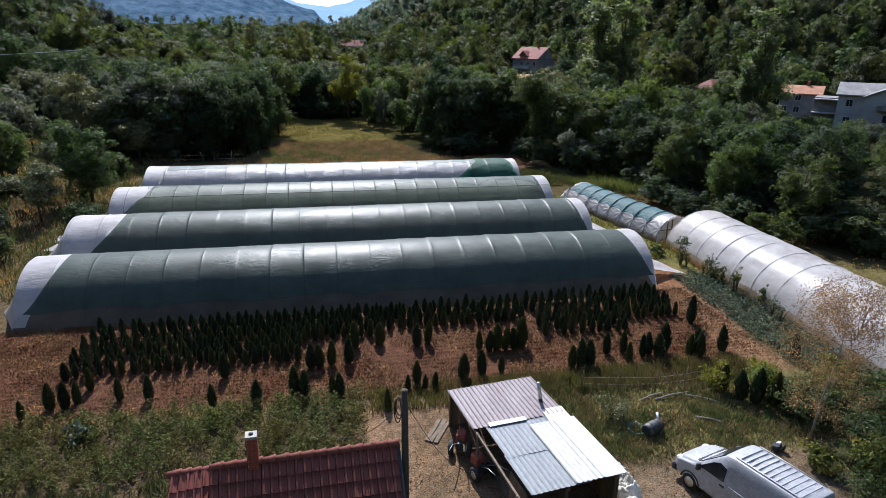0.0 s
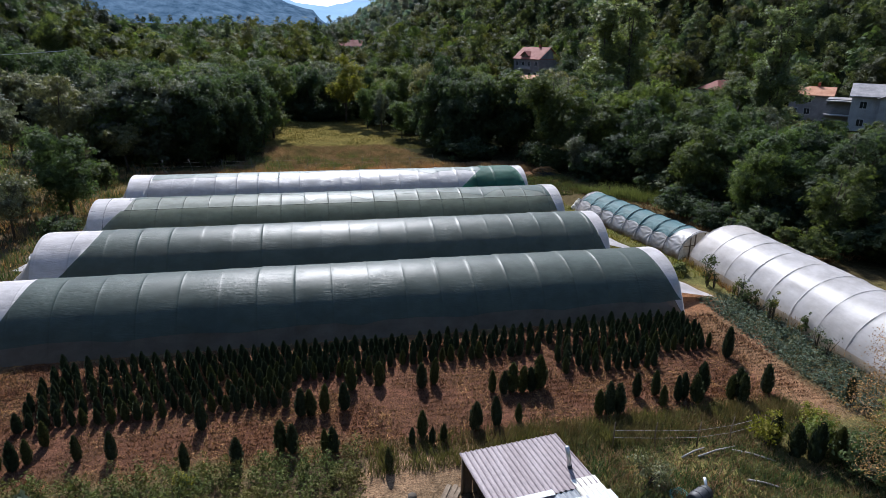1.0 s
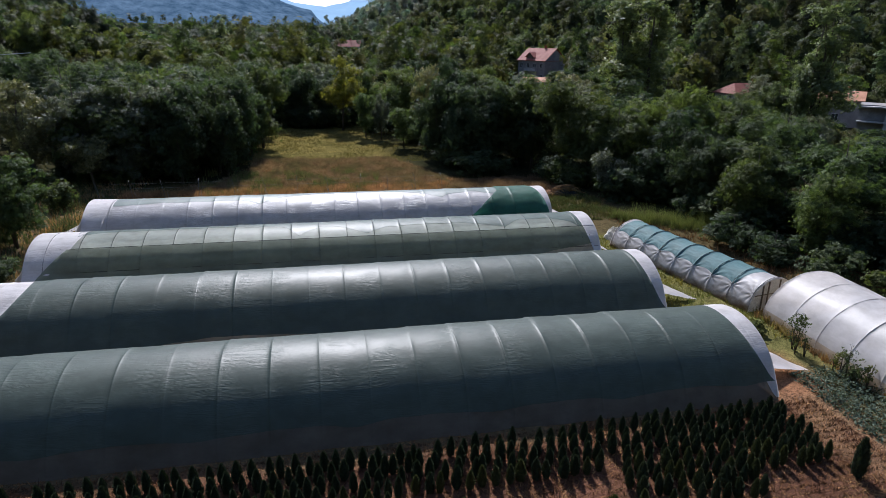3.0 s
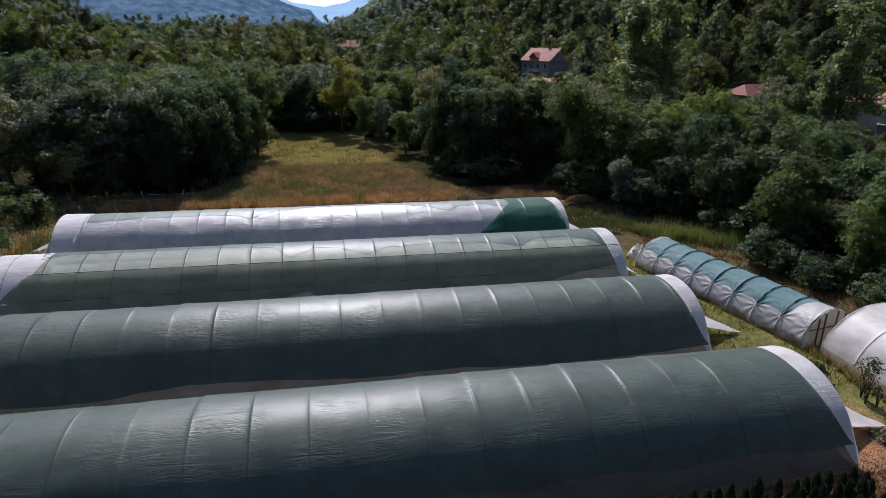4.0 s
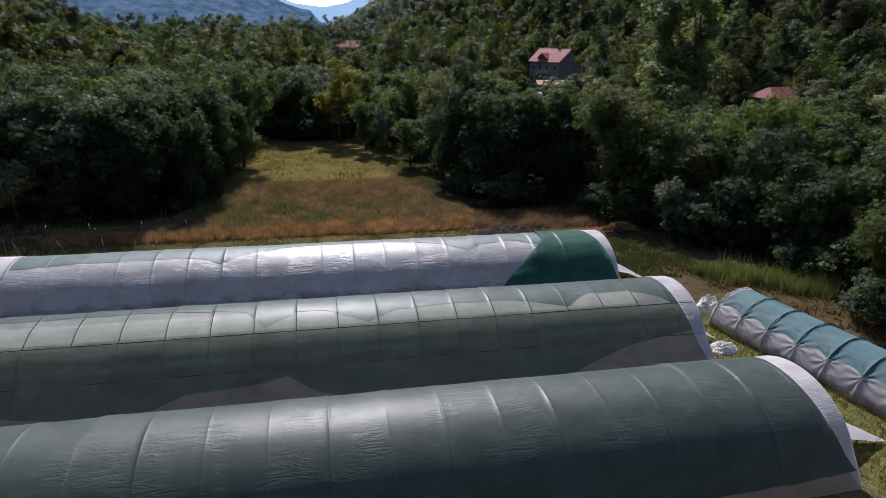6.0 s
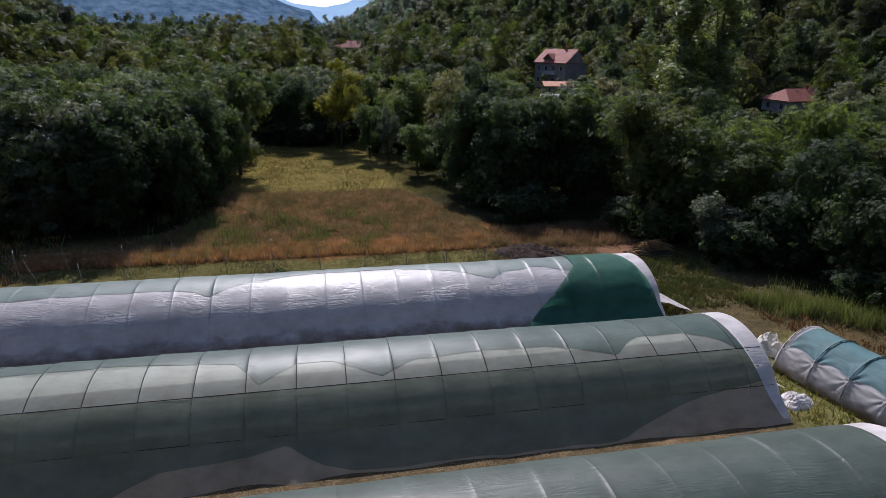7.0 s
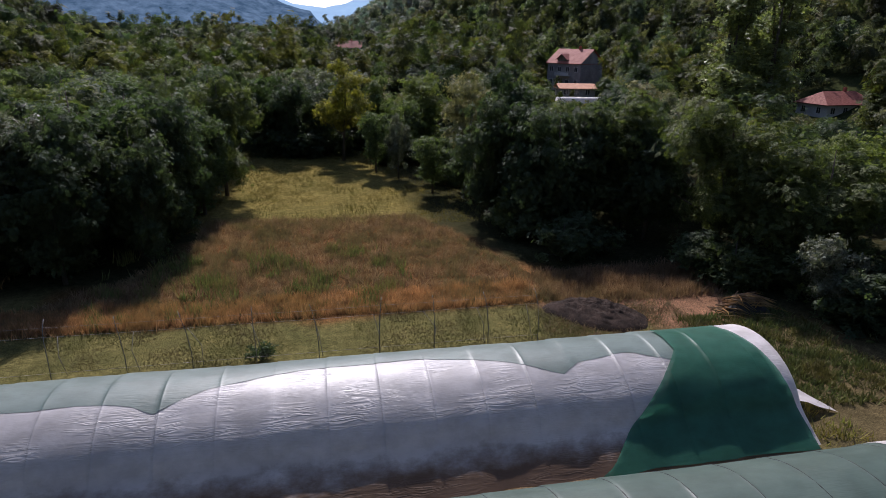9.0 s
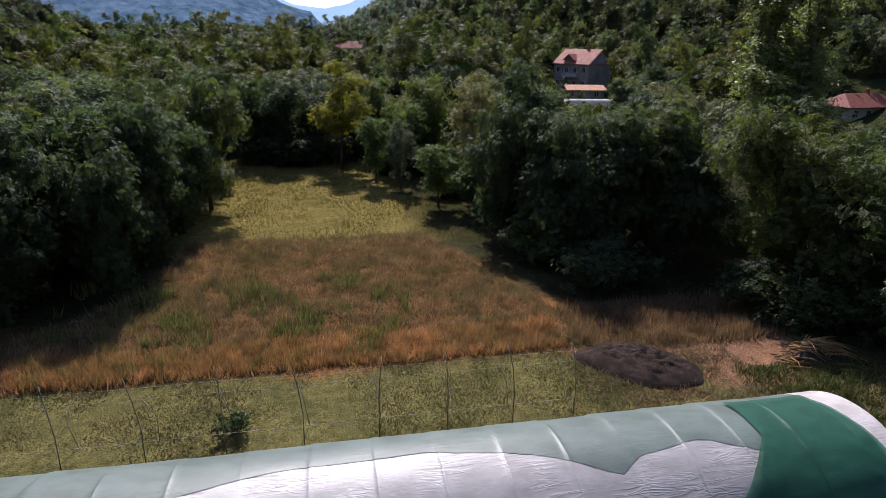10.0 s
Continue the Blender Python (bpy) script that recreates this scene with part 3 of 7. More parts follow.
species("yellow", 13.0, 3.1, 4.9, 7.6, 26, 0.7, 1.3, 4000, 0.46, "leaf_yellow", trunk=0.17, variants=2, jitter=0.5)
species("poplar", 20.0, 1.45, 8.6, 10.0, 26, 0.9, 1.4, 5600, 0.42, "leaf_poplar", trunk=0.22, variants=2, jitter=0.7)
species("young", 6.4, 2.1, 2.7, 3.5, 22, 0.45, 0.9, 2800, 0.32, "leaf_mid", trunk=0.08, jitter=0.6)
species("olive", 5.4, 2.2, 2.1, 3.1, 20, 0.4, 0.8, 2000, 0.32, "leaf_grey", trunk=0.09, jitter=0.75)
species("bush", 3.0, 1.7, 1.3, 1.35, 16, 0.45, 0.8, 1100, 0.42, "leaf_dark", trunk=0.06, jitter=0.5)

TREE_TEXT = {"broad": ("tall dark green broadleaf tree with a dense crown", "tree"), "green": ("fresh green broadleaf tree at the meadow's edge", "tree"), "willow": ("grey-green willow with fine silvery leaves", "tree"),
             "yellow": ("tall tree with yellowing green leaves beside the meadow", "tree"), "poplar": ("slender tall poplar with light green leaves", "tree"), "young": ("young slender green tree with an open crown", "tree"),
             "olive": ("small grey-leaved fruit tree on the dry bank", "tree"), "bush": ("dense dark green bush at the wood's edge", "bush")}
tree_rng = np.random.default_rng(5)


def tree(kind, x, y, h, wide=1.0, turn=None, lean=0.0, free=False):
    """One tree as a thing with trunk and crown."""
    if kind != "poplar" and not free:
        h = max(1.8, min(h, room(x, y)))
    h0, made = SPECIES[kind]
    crown, trunk = made[tree_rng.integers(len(made))]
    s = h / h0
    ob = new(kind + "_tree" if kind != "bush" else "bush")
    tagged(ob, TREE_TEXT[kind][0], TREE_TEXT[kind][1], "trees of the valley wood")
    ob.matrix_basis = pose(x, y, float(land(x, y)) - 0.03, 0, lean, tree_rng.uniform(0, 360) if turn is None else turn) @ Matrix.Diagonal((s * wide, s * wide, s, 1))
    part("trunk", trunk, ob)
    part("crown", crown, ob)
    return ob


# the meadow's far end and its edge trees
tree("yellow", 5.8, 129.8, 14.0)
tree("broad", 19.9, 101.0, 14.8, 0.72, free=True)
tree("young", 9.3, 121.0, 8.0, 0.85)
tree("willow", 11.6, 117.5, 8.2, 0.6)
tree("young", 14.2, 109.5, 6.6, 1.15)
tree("young", 17.0, 106.5, 6.8, 0.9)
tree("willow", 19.0, 112.0, 13.0, 0.75)
tree("green", 13.0, 127.0, 10.0, 1.0)
tree("broad", 3.0, 137.0, 10.5, 1.0)
tree("broad", -1.5, 134.5, 11.0, 0.9)
tree("green", -5.0, 137.5, 12.5, 0.9)
tree("green", 10.0, 138.0, 12.5, 1.0)
tree("green", 17.0, 134.0, 12.5, 1.1)
tree("willow", 22.0, 125.0, 12.5, 0.9)
tree("green", 24.5, 116.0, 10.5, 1.1)
tree("bush", 19.5, 102.5, 3.6, 1.2)
tree("bush", 15.5, 114.0, 3.2, 1.1)
tree("bush", 11.0, 125.0, 3.6, 1.1)
tree("bush", 1.0, 132.0, 3.5, 1.3)
# the wood's edge beside the tunnels
tree("broad", 23.6, 94.0, 13.0, 0.95)
tree("broad", 25.5, 98.0, 13.5, 1.0)
tree("broad", 27.5, 93.5, 13.0, 1.0)
tree("broad", 21.5, 96.5, 11.0, 0.85)
tree("broad", 28.5, 90.5, 10.0, 1.0)
tree("broad", 19.8, 94.5, 12.0, 0.75)
tree("broad", 22.0, 93.0, 9.5, 0.85)
tree("broad", 31.5, 85.5, 12.8, 1.05)
tree("broad", 34.5, 79.5, 10.5, 1.1)
tree("olive", 31.4, 74.7, 5.4, 0.95)
tree("yellow", 36.1, 88.8, 12.6, 1.1)
tree("green", 40.0, 83.0, 11.5, 1.1)
tree("green", 43.5, 79.0, 13.0, 0.85)
tree("broad", 38.0, 72.5, 10.5, 1.1)
tree("broad", 40.0, 64.5, 10.0, 1.1)
tree("green", 42.0, 55.5, 11.4, 1.15)
tree("broad", 45.0, 48.5, 10.0, 1.1)
tree("broad", 46.5, 40.5, 8.5, 1.15)
tree("green", 49.0, 33.0, 8.0, 1.1)
tree("broad", 54.0, 26.0, 8.0, 1.1)
tree("willow", 24.0, 101.0, 11.0, 0.9)
tree("broad", 30.0, 99.0, 12.5, 1.0)
tree("green", 43.0, 90.0, 11.5, 1.1)
tree("broad", 47.0, 75.0, 11.0, 1.1)
tree("broad", 37.5, 67.0, 9.0, 0.95)
tree("broad", 37.0, 59.0, 8.5, 0.9)
tree("green", 38.5, 52.0, 8.0, 0.9)
tree("broad", 40.5, 44.5, 7.5, 0.95)
tree("bush", 34.0, 56.5, 3.2, 1.2)
tree("bush", 34.8, 52.5, 3.0, 1.2)
tree("bush", 36.0, 48.0, 3.2, 1.2)
tree("bush", 36.5, 43.0, 3.0, 1.2)
tree("green", 48.0, 68.0, 11.0, 1.1)
tree("broad", 50.0, 59.0, 10.5, 1.1)
tree("poplar", 66.2, 85.6, 24.0, 1.25)
tree("poplar", 64.0, 86.5, 15.0, 1.1)
tree("poplar", 53.6, 117.5, 27.0, 1.5)
tree("poplar", 58.6, 116.5, 26.0, 1.4)
tree("poplar", 61.5, 121.0, 22.0, 1.1)
tree("poplar", -37.5, 311.0, 20.0, 1.3)
tree("poplar", -33.5, 314.0, 17.0, 1.3)
tree("bush", 28.5, 82.5, 3.4, 1.2)
# the dark wood and orchard on the other side
tree("broad", -8.8, 106.5, 10.0, 0.95)
tree("green", -11.5, 97.5, 13.0, 0.95)
tree("broad", -7.0, 111.5, 13.0, 0.8)
tree("green", -15.0, 95.0, 13.5, 1.0)
tree("broad", -10.8, 92.8, 11.0, 0.85)
tree("broad", -14.8, 90.6, 12.0, 0.9)
tree("broad", -19.2, 89.4, 12.0, 0.95)
tree("broad", -9.6, 91.0, 10.0, 0.75)
tree("broad", -14.2, 87.6, 9.5, 0.85)
tree("broad", -9.2, 97.0, 12.5, 0.8)
tree("green", -8.0, 104.0, 11.0, 0.8)
tree("willow", -18.0, 90.5, 12.5, 1.0)
tree("willow", -25.0, 90.5, 12.5, 1.1)
tree("green", -20.0, 96.5, 12.0, 1.1)
tree("broad", 17.6, 99.5, 11.5, 0.8, free=True)
tree("broad", 21.0, 92.5, 13.0, 0.85)
tree("broad", 24.0, 93.5, 10.5, 0.9)
tree("willow", -20.5, 92.0, 12.4, 1.1)
tree("green", -25.5, 90.0, 10.0, 1.0)
tree("broad", -9.3, 116.0, 11.5, 0.85)
tree("broad", -13.5, 101.5, 13.0, 1.05)
tree("broad", -16.0, 98.0, 13.0, 1.0)
tree("broad", -10.0, 101.5, 10.5, 0.8)
tree("broad", -24.0, 95.5, 13.0, 1.0)
tree("willow", -30.0, 90.0, 11.5, 1.05)
tree("broad", -17.5, 94.0, 10.5, 1.1)
tree("broad", -22.5, 97.0, 12.5, 1.05)
tree("green", -16.5, 106.0, 13.2, 1.0)
tree("broad", -11.5, 113.0, 12.5, 0.95)
tree("green", -20.5, 110.5, 14.0, 1.0)
tree("broad", -26.5, 105.0, 13.0, 1.0)
tree("broad", -10.0, 124.0, 13.0, 0.9)
tree("green", -15.5, 119.0, 13.5, 1.0)
tree("broad", -9.5, 134.0, 13.0, 0.9)
tree("willow", -19.5, 87.5, 7.6, 1.25)
tree("olive", -22.9, 86.0, 7.0, 1.0)
tree("green", -22.4, 65.2, 9.2, 1.0)
tree("green", -30.4, 66.4, 7.0, 1.15)
tree("olive", -24.3, 58.0, 5.4, 1.0)
tree("olive", -41.0, 112.0, 9.0, 0.9)
tree("olive", -54.0, 137.0, 10.0, 0.9)
tree("olive", -39.3, 93.8, 7.5, 0.9)
tree("olive", -44.9, 119.5, 9.0, 0.9)
tree("olive", -34.5, 84.0, 6.5, 0.9)
tree("green", -33.0, 55.0, 6.5, 1.1)
tree("bush", -26.5, 53.5, 2.6, 1.2)
tree("bush", -20.8, 57.5, 2.4, 1.1)
tree("bush", -23.5, 47.5, 2.4, 1.2)
tree("olive", -31.0, 64.0, 6.0, 0.9)
tree("olive", -26.5, 71.5, 6.0, 1.0)
tree("willow", -36.0, 99.0, 10.0, 0.9)
tree("olive", -36.0, 82.0, 7.0, 1.0)
tree("olive", -41.0, 92.0, 7.5, 1.0)
tree("olive", -44.0, 108.0, 8.5, 1.0)
tree("bush", -24.0, 77.0, 3.0, 1.2)
tree("bush", -15.5, 90.0, 3.4, 1.3)


def fill(kinds, poly, gap, lo, hi, count, seed):
    """More trees of the same woods, scattered in an outline with a gap between stems."""
    rng = np.random.default_rng(seed)
    P = np.array(poly, float)
    got = []
    for _ in range(count * 30):
        if len(got) >= count:
            break
        x, y = rng.uniform(P[:, 0].min(), P[:, 0].max()), rng.uniform(P[:, 1].min(), P[:, 1].max())
        inside = False
        for (ax, ay), (bx, by) in zip(P, np.roll(P, -1, 0)):
            if (ay > y) != (by > y) and x < (bx - ax) * (y - ay) / (by - ay) + ax:
                inside = not inside
        if inside and all((x - a) ** 2 + (y - b) ** 2 > gap * gap for a, b in got):
            got.append((x, y))
            tree(kinds[rng.integers(len(kinds))], x, y, rng.uniform(lo, hi), rng.uniform(0.9, 1.15))


fill(("broad", "green", "broad", "willow"), [(28, 104), (38, 92), (48, 84), (54, 62), (75, 52), (95, 90), (80, 130), (40, 140), (24, 132)], 6.0, 8.0, 12.5, 56, 1)
fill(("broad", "green"), [(54, 56), (51, 44), (56, 30), (62, 22), (95, 25), (110, 60), (75, 54)], 6.0, 6.5, 10.0, 28, 2)
fill(("broad", "green", "green"), [(-14, 116), (-26, 110), (-48, 112), (-52, 150), (-10, 150)], 6.0, 10.0, 13.5, 28, 3)
fill(("broad", "green", "willow"), [(-8, 142), (60, 140), (70, 165), (-12, 165)], 6.0, 9.0, 12.0, 34, 4)
fill(("green", "broad"), [(-34, 58), (-46, 62), (-60, 110), (-50, 112), (-40, 96)], 6.5, 6.0, 9.0, 6, 6)


def woods(name, label, places, quads, size, mat, seed, lo, hi):
    """Far woodland as one mass of leafy crowns, each with its own tone."""
    rng = np.random.default_rng(seed)
    kinds = []
    for v in range(8):
        if v == 7:
            lobes = [(rng.normal(0, 0.06), rng.normal(0, 0.06), z, 0.13 + 0.09 * (1 - z)) for z in np.linspace(0.15, 1.2, 9)]
        else:
            lobes = crown_lobes(rng, 11, 0.52, 0.23, 0.40, 0.12, 0.2, 0.25)
        C, N = lobed(rng, lobes, quads)
        kinds.append((C, N, core(0.46, 0.05 if v == 7 else 0.18, 0.33)))
    out, tones = [], []
    for x, y in places:
        h = min(rng.uniform(lo, hi), room(x, y))
        if h < 2:
            continue
        C, N, K = kinds[rng.integers(8)]
        a = rng.uniform(0, 2 * math.pi)
        c, s = math.cos(a), math.sin(a)
        R = np.array([[c, s, 0], [-s, c, 0], [0, 0, 1.0]])
        base = (x, y, float(land(x, y)) - 0.05 * h)
        Q = np.concatenate([leaf_quads((C @ R) * h + base, N @ R, size * h / 9, rng, 0.8, 0.4), (K @ R) * h + base])
        out.append(Q)
        b = rng.uniform(0.5, 1.45)
        t = np.array([b * rng.uniform(0.88, 1.35), b, b * rng.uniform(0.65, 1.1), 1.0])
        tones.append(np.tile(t, (len(Q) * 4, 1)))
    me = poly_cloud(name, np.concatenate(out), M[mat])
    ca = me.color_attributes.new("tone", "FLOAT_COLOR", "POINT")
    ca.data.foreach_set("color", np.concatenate(tones).astype(np.float32).ravel())
    thing(name, label, "woodland", kind="stuff", me=me)


def scatter(x0, x1, y0, y1, gap, seed, keep):
    rng = np.random.default_rng(seed)
    X, Y = np.meshgrid(np.arange(x0, x1, gap), np.arange(y0, y1, gap))
    P = np.stack([X.ravel(), Y.ravel()], 1) + rng.uniform(-0.45, 0.45, (X.size, 2)) * gap
    return P[keep(P[:, 0], P[:, 1])]


def clear_of_houses(x, y):
    ok = np.ones(len(x), bool)
    for hx, hy, r in ((77, 222, 11), (66, 206, 7), (114, 167, 11), (110, 110, 12), (105, 129, 8), (21, 385, 9)):
        ok &= np.hypot(x - hx, y - hy) > r
    return ok


woods("valley_wood", "broadleaf wood filling the valley floor upstream", scatter(-60, 128, 132, 300, 6.4, 11, lambda x, y: (x < base_right(y) + 6) & ((y > 166) | (x > 72)) & (x > base_left(y) - 30) & clear_of_houses(x, y) & (x < 0.95 * y)), 380, 1.1, "leaf_wood", 21, 8, 16)
woods("upstream_wood", "distant broadleaf wood along the upper valley", scatter(-110, 60, 300, 640, 8.0, 12, lambda x, y: (x < base_right(y) + 6) & (x > base_left(y) - 40) & clear_of_houses(x, y)), 110, 1.9, "leaf_hill", 22, 9, 16)
woods("hillside_wood", "dense broadleaf wood on the steep hillside above houses", scatter(40, 330, 60, 420, 6.6, 13, lambda x, y: (x > base_right(y) + 3) & (x < base_right(y) + 150) & clear_of_houses(x, y) & (x < 1.05 * y + 40)), 210, 1.3, "leaf_hill", 23, 5, 16)
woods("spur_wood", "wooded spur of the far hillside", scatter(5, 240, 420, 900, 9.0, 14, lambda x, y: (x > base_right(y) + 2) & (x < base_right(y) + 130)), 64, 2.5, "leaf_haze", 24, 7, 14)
woods("bank_wood", "mixed wood climbing the slope over the orchard", scatter(-210, -30, 70, 330, 7.0, 15, lambda x, y: (x < base_left(y) - 22) & (x > base_left(y) - 110) & (x > -0.75 * y)), 200, 1.4, "leaf_wood", 25, 6, 14)


# ---- tunnels ----
class Tunnel:
    """A film tunnel: x along its axis, y across, z up, in its own place."""

    def __init__(self, name, label, m, x0, x1, a, h, gap, group, seed, first=0.0, flare=0.0):
        self.root = thing(name, label, "greenhouse", m, group)
        self.x0, self.x1, self.a, self.h, self.gap, self.seed, self.first = x0, x1, a, h, gap, seed, first
        self.ties, self.flare = None, flare

    def point(self, x, th, off=0.0, sag=0.012, rough=0.010):
        """Film drawn over the bows: a narrow crease at each bow, nearly straight between, every bay a little different."""
        bay = math.floor((x - self.first) / self.gap)
        s = (x - self.first) / self.gap - bay
        lift = max(0.0, math.sin(th)) ** 0.5
        near = min(s, 1 - s) * self.gap
        d = off - lift * (sag * (1 - math.exp(-near / 0.06)) + 0.25 * sag * 4 * s * (1 - s))
        tilt = noise.cell(Vector((bay + 0.5, self.seed * 3.7, 0.5))) - 0.5
        d += lift * min(1.0, near / 0.1) * (0.03 * tilt * math.sin(th * 1.9) + 0.035 * tilt * (s - 0.5))
        d += rough * noise.noise(Vector((x * 0.9, th * 5.0, self.seed))) + rough * 0.7 * noise.noise(Vector((x * 2.1, th * 15.0, self.seed)))
        if self.ties:
            # folds fan out from where the cover is tied to a bow
            dx, dz = (s - round(s)) * self.gap, (th - self.ties) * self.h
            r = math.hypot(dx, dz)
            if r < 1.1:
                d += 0.06 * math.exp(-r / 0.42) * min(1, r / 0.06) * math.sin(10 * math.atan2(dz, dx) + bay)
        spread = self.flare * max(0.0, 1 - th / 0.42) ** 1.5 * (1 + 0.25 * noise.noise(Vector((x * 0.5, self.seed, 9.0))))
        return Vector((x, -(self.a + d) * math.cos(th) - spread, (self.h + d) * math.sin(th)))

    def stations(self):
        """Places along the axis, close together at the bows."""
        got = []
        if self.ties:
            n = int((self.x1 - self.x0) / self.gap * 36)
            return [self.x0 + (self.x1 - self.x0) * k / n for k in range(n + 1)]
        for k in range(int((self.x0 - self.first) / self.gap) - 1, int((self.x1 - self.first) / self.gap) + 2):
            got += [self.first + k * self.gap + q * self.gap for q in (0, 0.015, 0.035, 0.07, 0.13, 0.25, 0.5, 0.75, 0.87, 0.93, 0.965, 0.985)]
        return [x for x in got if self.x0 - 0.3 < x < self.x1 + 0.3]

    def sheet(self, name, mat, xl, xr, lo, hi, off, label="", sag=0.012, rough=0.010, nv=40):
        """A sheet between the ends xl(v), xr(v) and the angles lo(x), hi(x)."""
        vs = [j / (nv - 1) for j in range(nv)]
        low, high = min(xl(v) for v in vs), max(xr(v) for v in vs)
        xs = [low] + [x for x in self.stations() if low < x < high] + [high]
        V = []
        for x in xs:
            for v in vs:
                q = min(max(x, xl(v)), xr(v))
                V.append(self.point(q, lo(q) + (hi(q) - lo(q)) * v, off, sag, rough))
        return part(name, mesh_of(name, V, grid_faces(len(xs), nv), M[mat], True), self.root, label)

    def rib_places(self):
        n = int((self.x1 - self.first) / self.gap)
        return [self.first + k * self.gap for k in range(-int((self.first - self.x0) / self.gap), n + 1)]

    def ribs(self, off=-0.04, r=0.025, mat="pipe", name="rib", low=0.0):
        pts = [Vector((0, -(self.a + off) * math.cos(w), (self.h + off) * math.sin(w) - 0.1 * (abs(math.cos(w)) > 0.999))) for w in np.linspace(low, math.pi - low, 25)]
        me = mesh_of(name, *tube(pts, r, 6), M[mat], True)
        for x in self.rib_places():
            part(name, me, self.root, m=pose(x, 0, 0))

    def purlins(self, angles, off=-0.13, r=0.02, mat="pipe"):
        for th in angles:
            p = self.point(0, th, off, 0, 0)
            part("purlin", mesh_of("purlin", *tube([(self.x0 + 0.1, p.y, p.z), ((self.x0 + self.x1) / 2, p.y, p.z - 0.01), (self.x1 - 0.1, p.y, p.z)], r, 6), M[mat], True), self.root)

    def end_cone(self, x, out, tip_y, mat="film_edge", label="crumpled white film gathered to the ground", hi=math.pi):
        """End film drawn down from the last bow to a stake on the ground."""
        nu, nv = 9, 30
        V = []
        for i in range(nu):
            u = i / (nu - 1)
            for j in range(nv):
                th = hi * j / (nv - 1)
                p = self.point(x, th, 0.0, 0, 0.01)
                q = Vector((x + out, tip_y + 0.9 * (j / (nv - 1) - 0.5), 0.05))
                w = p.lerp(q, u)
                w.z = max(0.03, w.z - 0.35 * math.sin(math.pi * u) * math.sin(th) + 0.07 * noise.noise(Vector((u * 4, th * 6, self.seed + 2))) * math.sin(math.pi * min(1, u + 0.1)))
                V.append(w)
        part("end_film", mesh_of("end_film", V, grid_faces(nu, nv), M[mat], True), self.root, label)

    def end_wall(self, x, mat="film_clear"):
        """A plain film wall across the end."""
        nv = 24
        V = []
        for j in range(nv):
            p = self.point(x, math.pi * j / (nv - 1), -0.03, 0, 0)
            for k in range(6):
                V.append((x + 0.04 * noise.noise(Vector((j * 0.6, k * 0.9, self.seed))), p.y, p.z * k / 5 + 0.01))
        part("end_wall", mesh_of("end_wall", V, grid_faces(nv, 6), M[mat], True), self.root, "dull plastic end wall")

    def flap(self, corners, label="white film flap pegged to the ground"):
        """A triangular piece of film spread from the end to a peg."""
        a, b, c = [Vector(p) for p in corners]
        n = 12
        V, F = [], []
        for i in range(n + 1):
            for j in range(n + 1):
                u, v = i / n, j / n
                p = a.lerp(b, v).lerp(c, u)
                V.append((p.x, p.y, p.z + 0.08 * noise.noise(Vector((u * 3.5, v * 3.5 * (1 - u), self.seed))) + 0.02))
        F = grid_faces(n + 1, n + 1)
        part("flap", mesh_of("flap", V, F, M["film_edge"], True), self.root, label)


def wavy(level, depth, period, seed, phase=0.0):
    """An edge that hangs in swags between fixings."""
    def edge(x):
        s = ((x - phase) / period) % 1.0
        return level - depth * (1 - 4 * s * (1 - s)) + 0.03 * noise.noise(Vector((x * 0.7, seed, 0)))
    return edge


def pinned(stops):
    """An edge through fixed places, hanging between them."""
    X, T = [p[0] for p in stops], [p[1] for p in stops]
    return lambda x: float(np.interp(x, X, T)) + 0.015 * noise.noise(Vector((x * 0.8, 0, 4)))


ROW = "row of film tunnels"
# nearest tunnel: blue-grey net over film, clear skirt below
g = Tunnel("film_tunnel", "long film tunnel under dark blue-green shade net with a skirt toned for shade", pose(0, 39.2, 0), -17.4, 21.8, 3.5, 2.9, 2.05, ROW, 1.0, 0.7, 0.35)
g.ribs()
g.purlins((0.9, 1.57, 2.2))
g.sheet("film", "film_clear_shaded", lambda v: g.x0, lambda v: g.x1, lambda x: 0.0, lambda x: math.pi, 0.0, "dusty clear film")
g.sheet("shade_net", "net_blue", lambda v: -16.9 + 1.5 * math.sin(math.pi * v) ** 0.8, lambda v: 21.75 - 1.0 * math.sin(math.pi * v) ** 0.7, wavy(0.31, 0.06, 6.1, 1.0, 2.0), lambda x: 2.85, 0.03, "glossy dark blue-green shade net")
g.sheet("end_band", "film_edge", lambda v: g.x0, lambda v: -16.75 + 1.55 * math.sin(math.pi * v) ** 1.2, lambda x: 0.05, lambda x: math.pi, 0.012, "white film band at the end")
g.sheet("end_band", "film_edge", lambda v: 21.7 - 1.0 * math.sin(math.pi * v) ** 0.7, lambda v: 21.85, lambda x: 0.05, lambda x: math.pi, 0.014, "white film band at the end")
g.end_cone(g.x0, -1.6, -0.6)
g.end_wall(21.8)
g.flap([(21.9, -2.4, 0.9), (22.0, 0.4, 1.3), (25.3, -1.7, 0.03)])
g.flap([(21.9, -0.4, 1.2), (22.0, 2.2, 1.0), (24.0, 0.6, 0.05)])

# second tunnel
g = Tunnel("film_tunnel", "long film tunnel under dark blue-green shade net and white ends", pose(0, 48.55, 0), -18.2, 21.5, 3.5, 2.95, 2.02, ROW, 2.0, 0.2, 0.5)
g.ribs()
g.purlins((0.9, 1.57, 2.2))
g.sheet("film", "film_clear", lambda v: g.x0, lambda v: g.x1, lambda x: 0.0, lambda x: math.pi, 0.0, "dusty clear film")
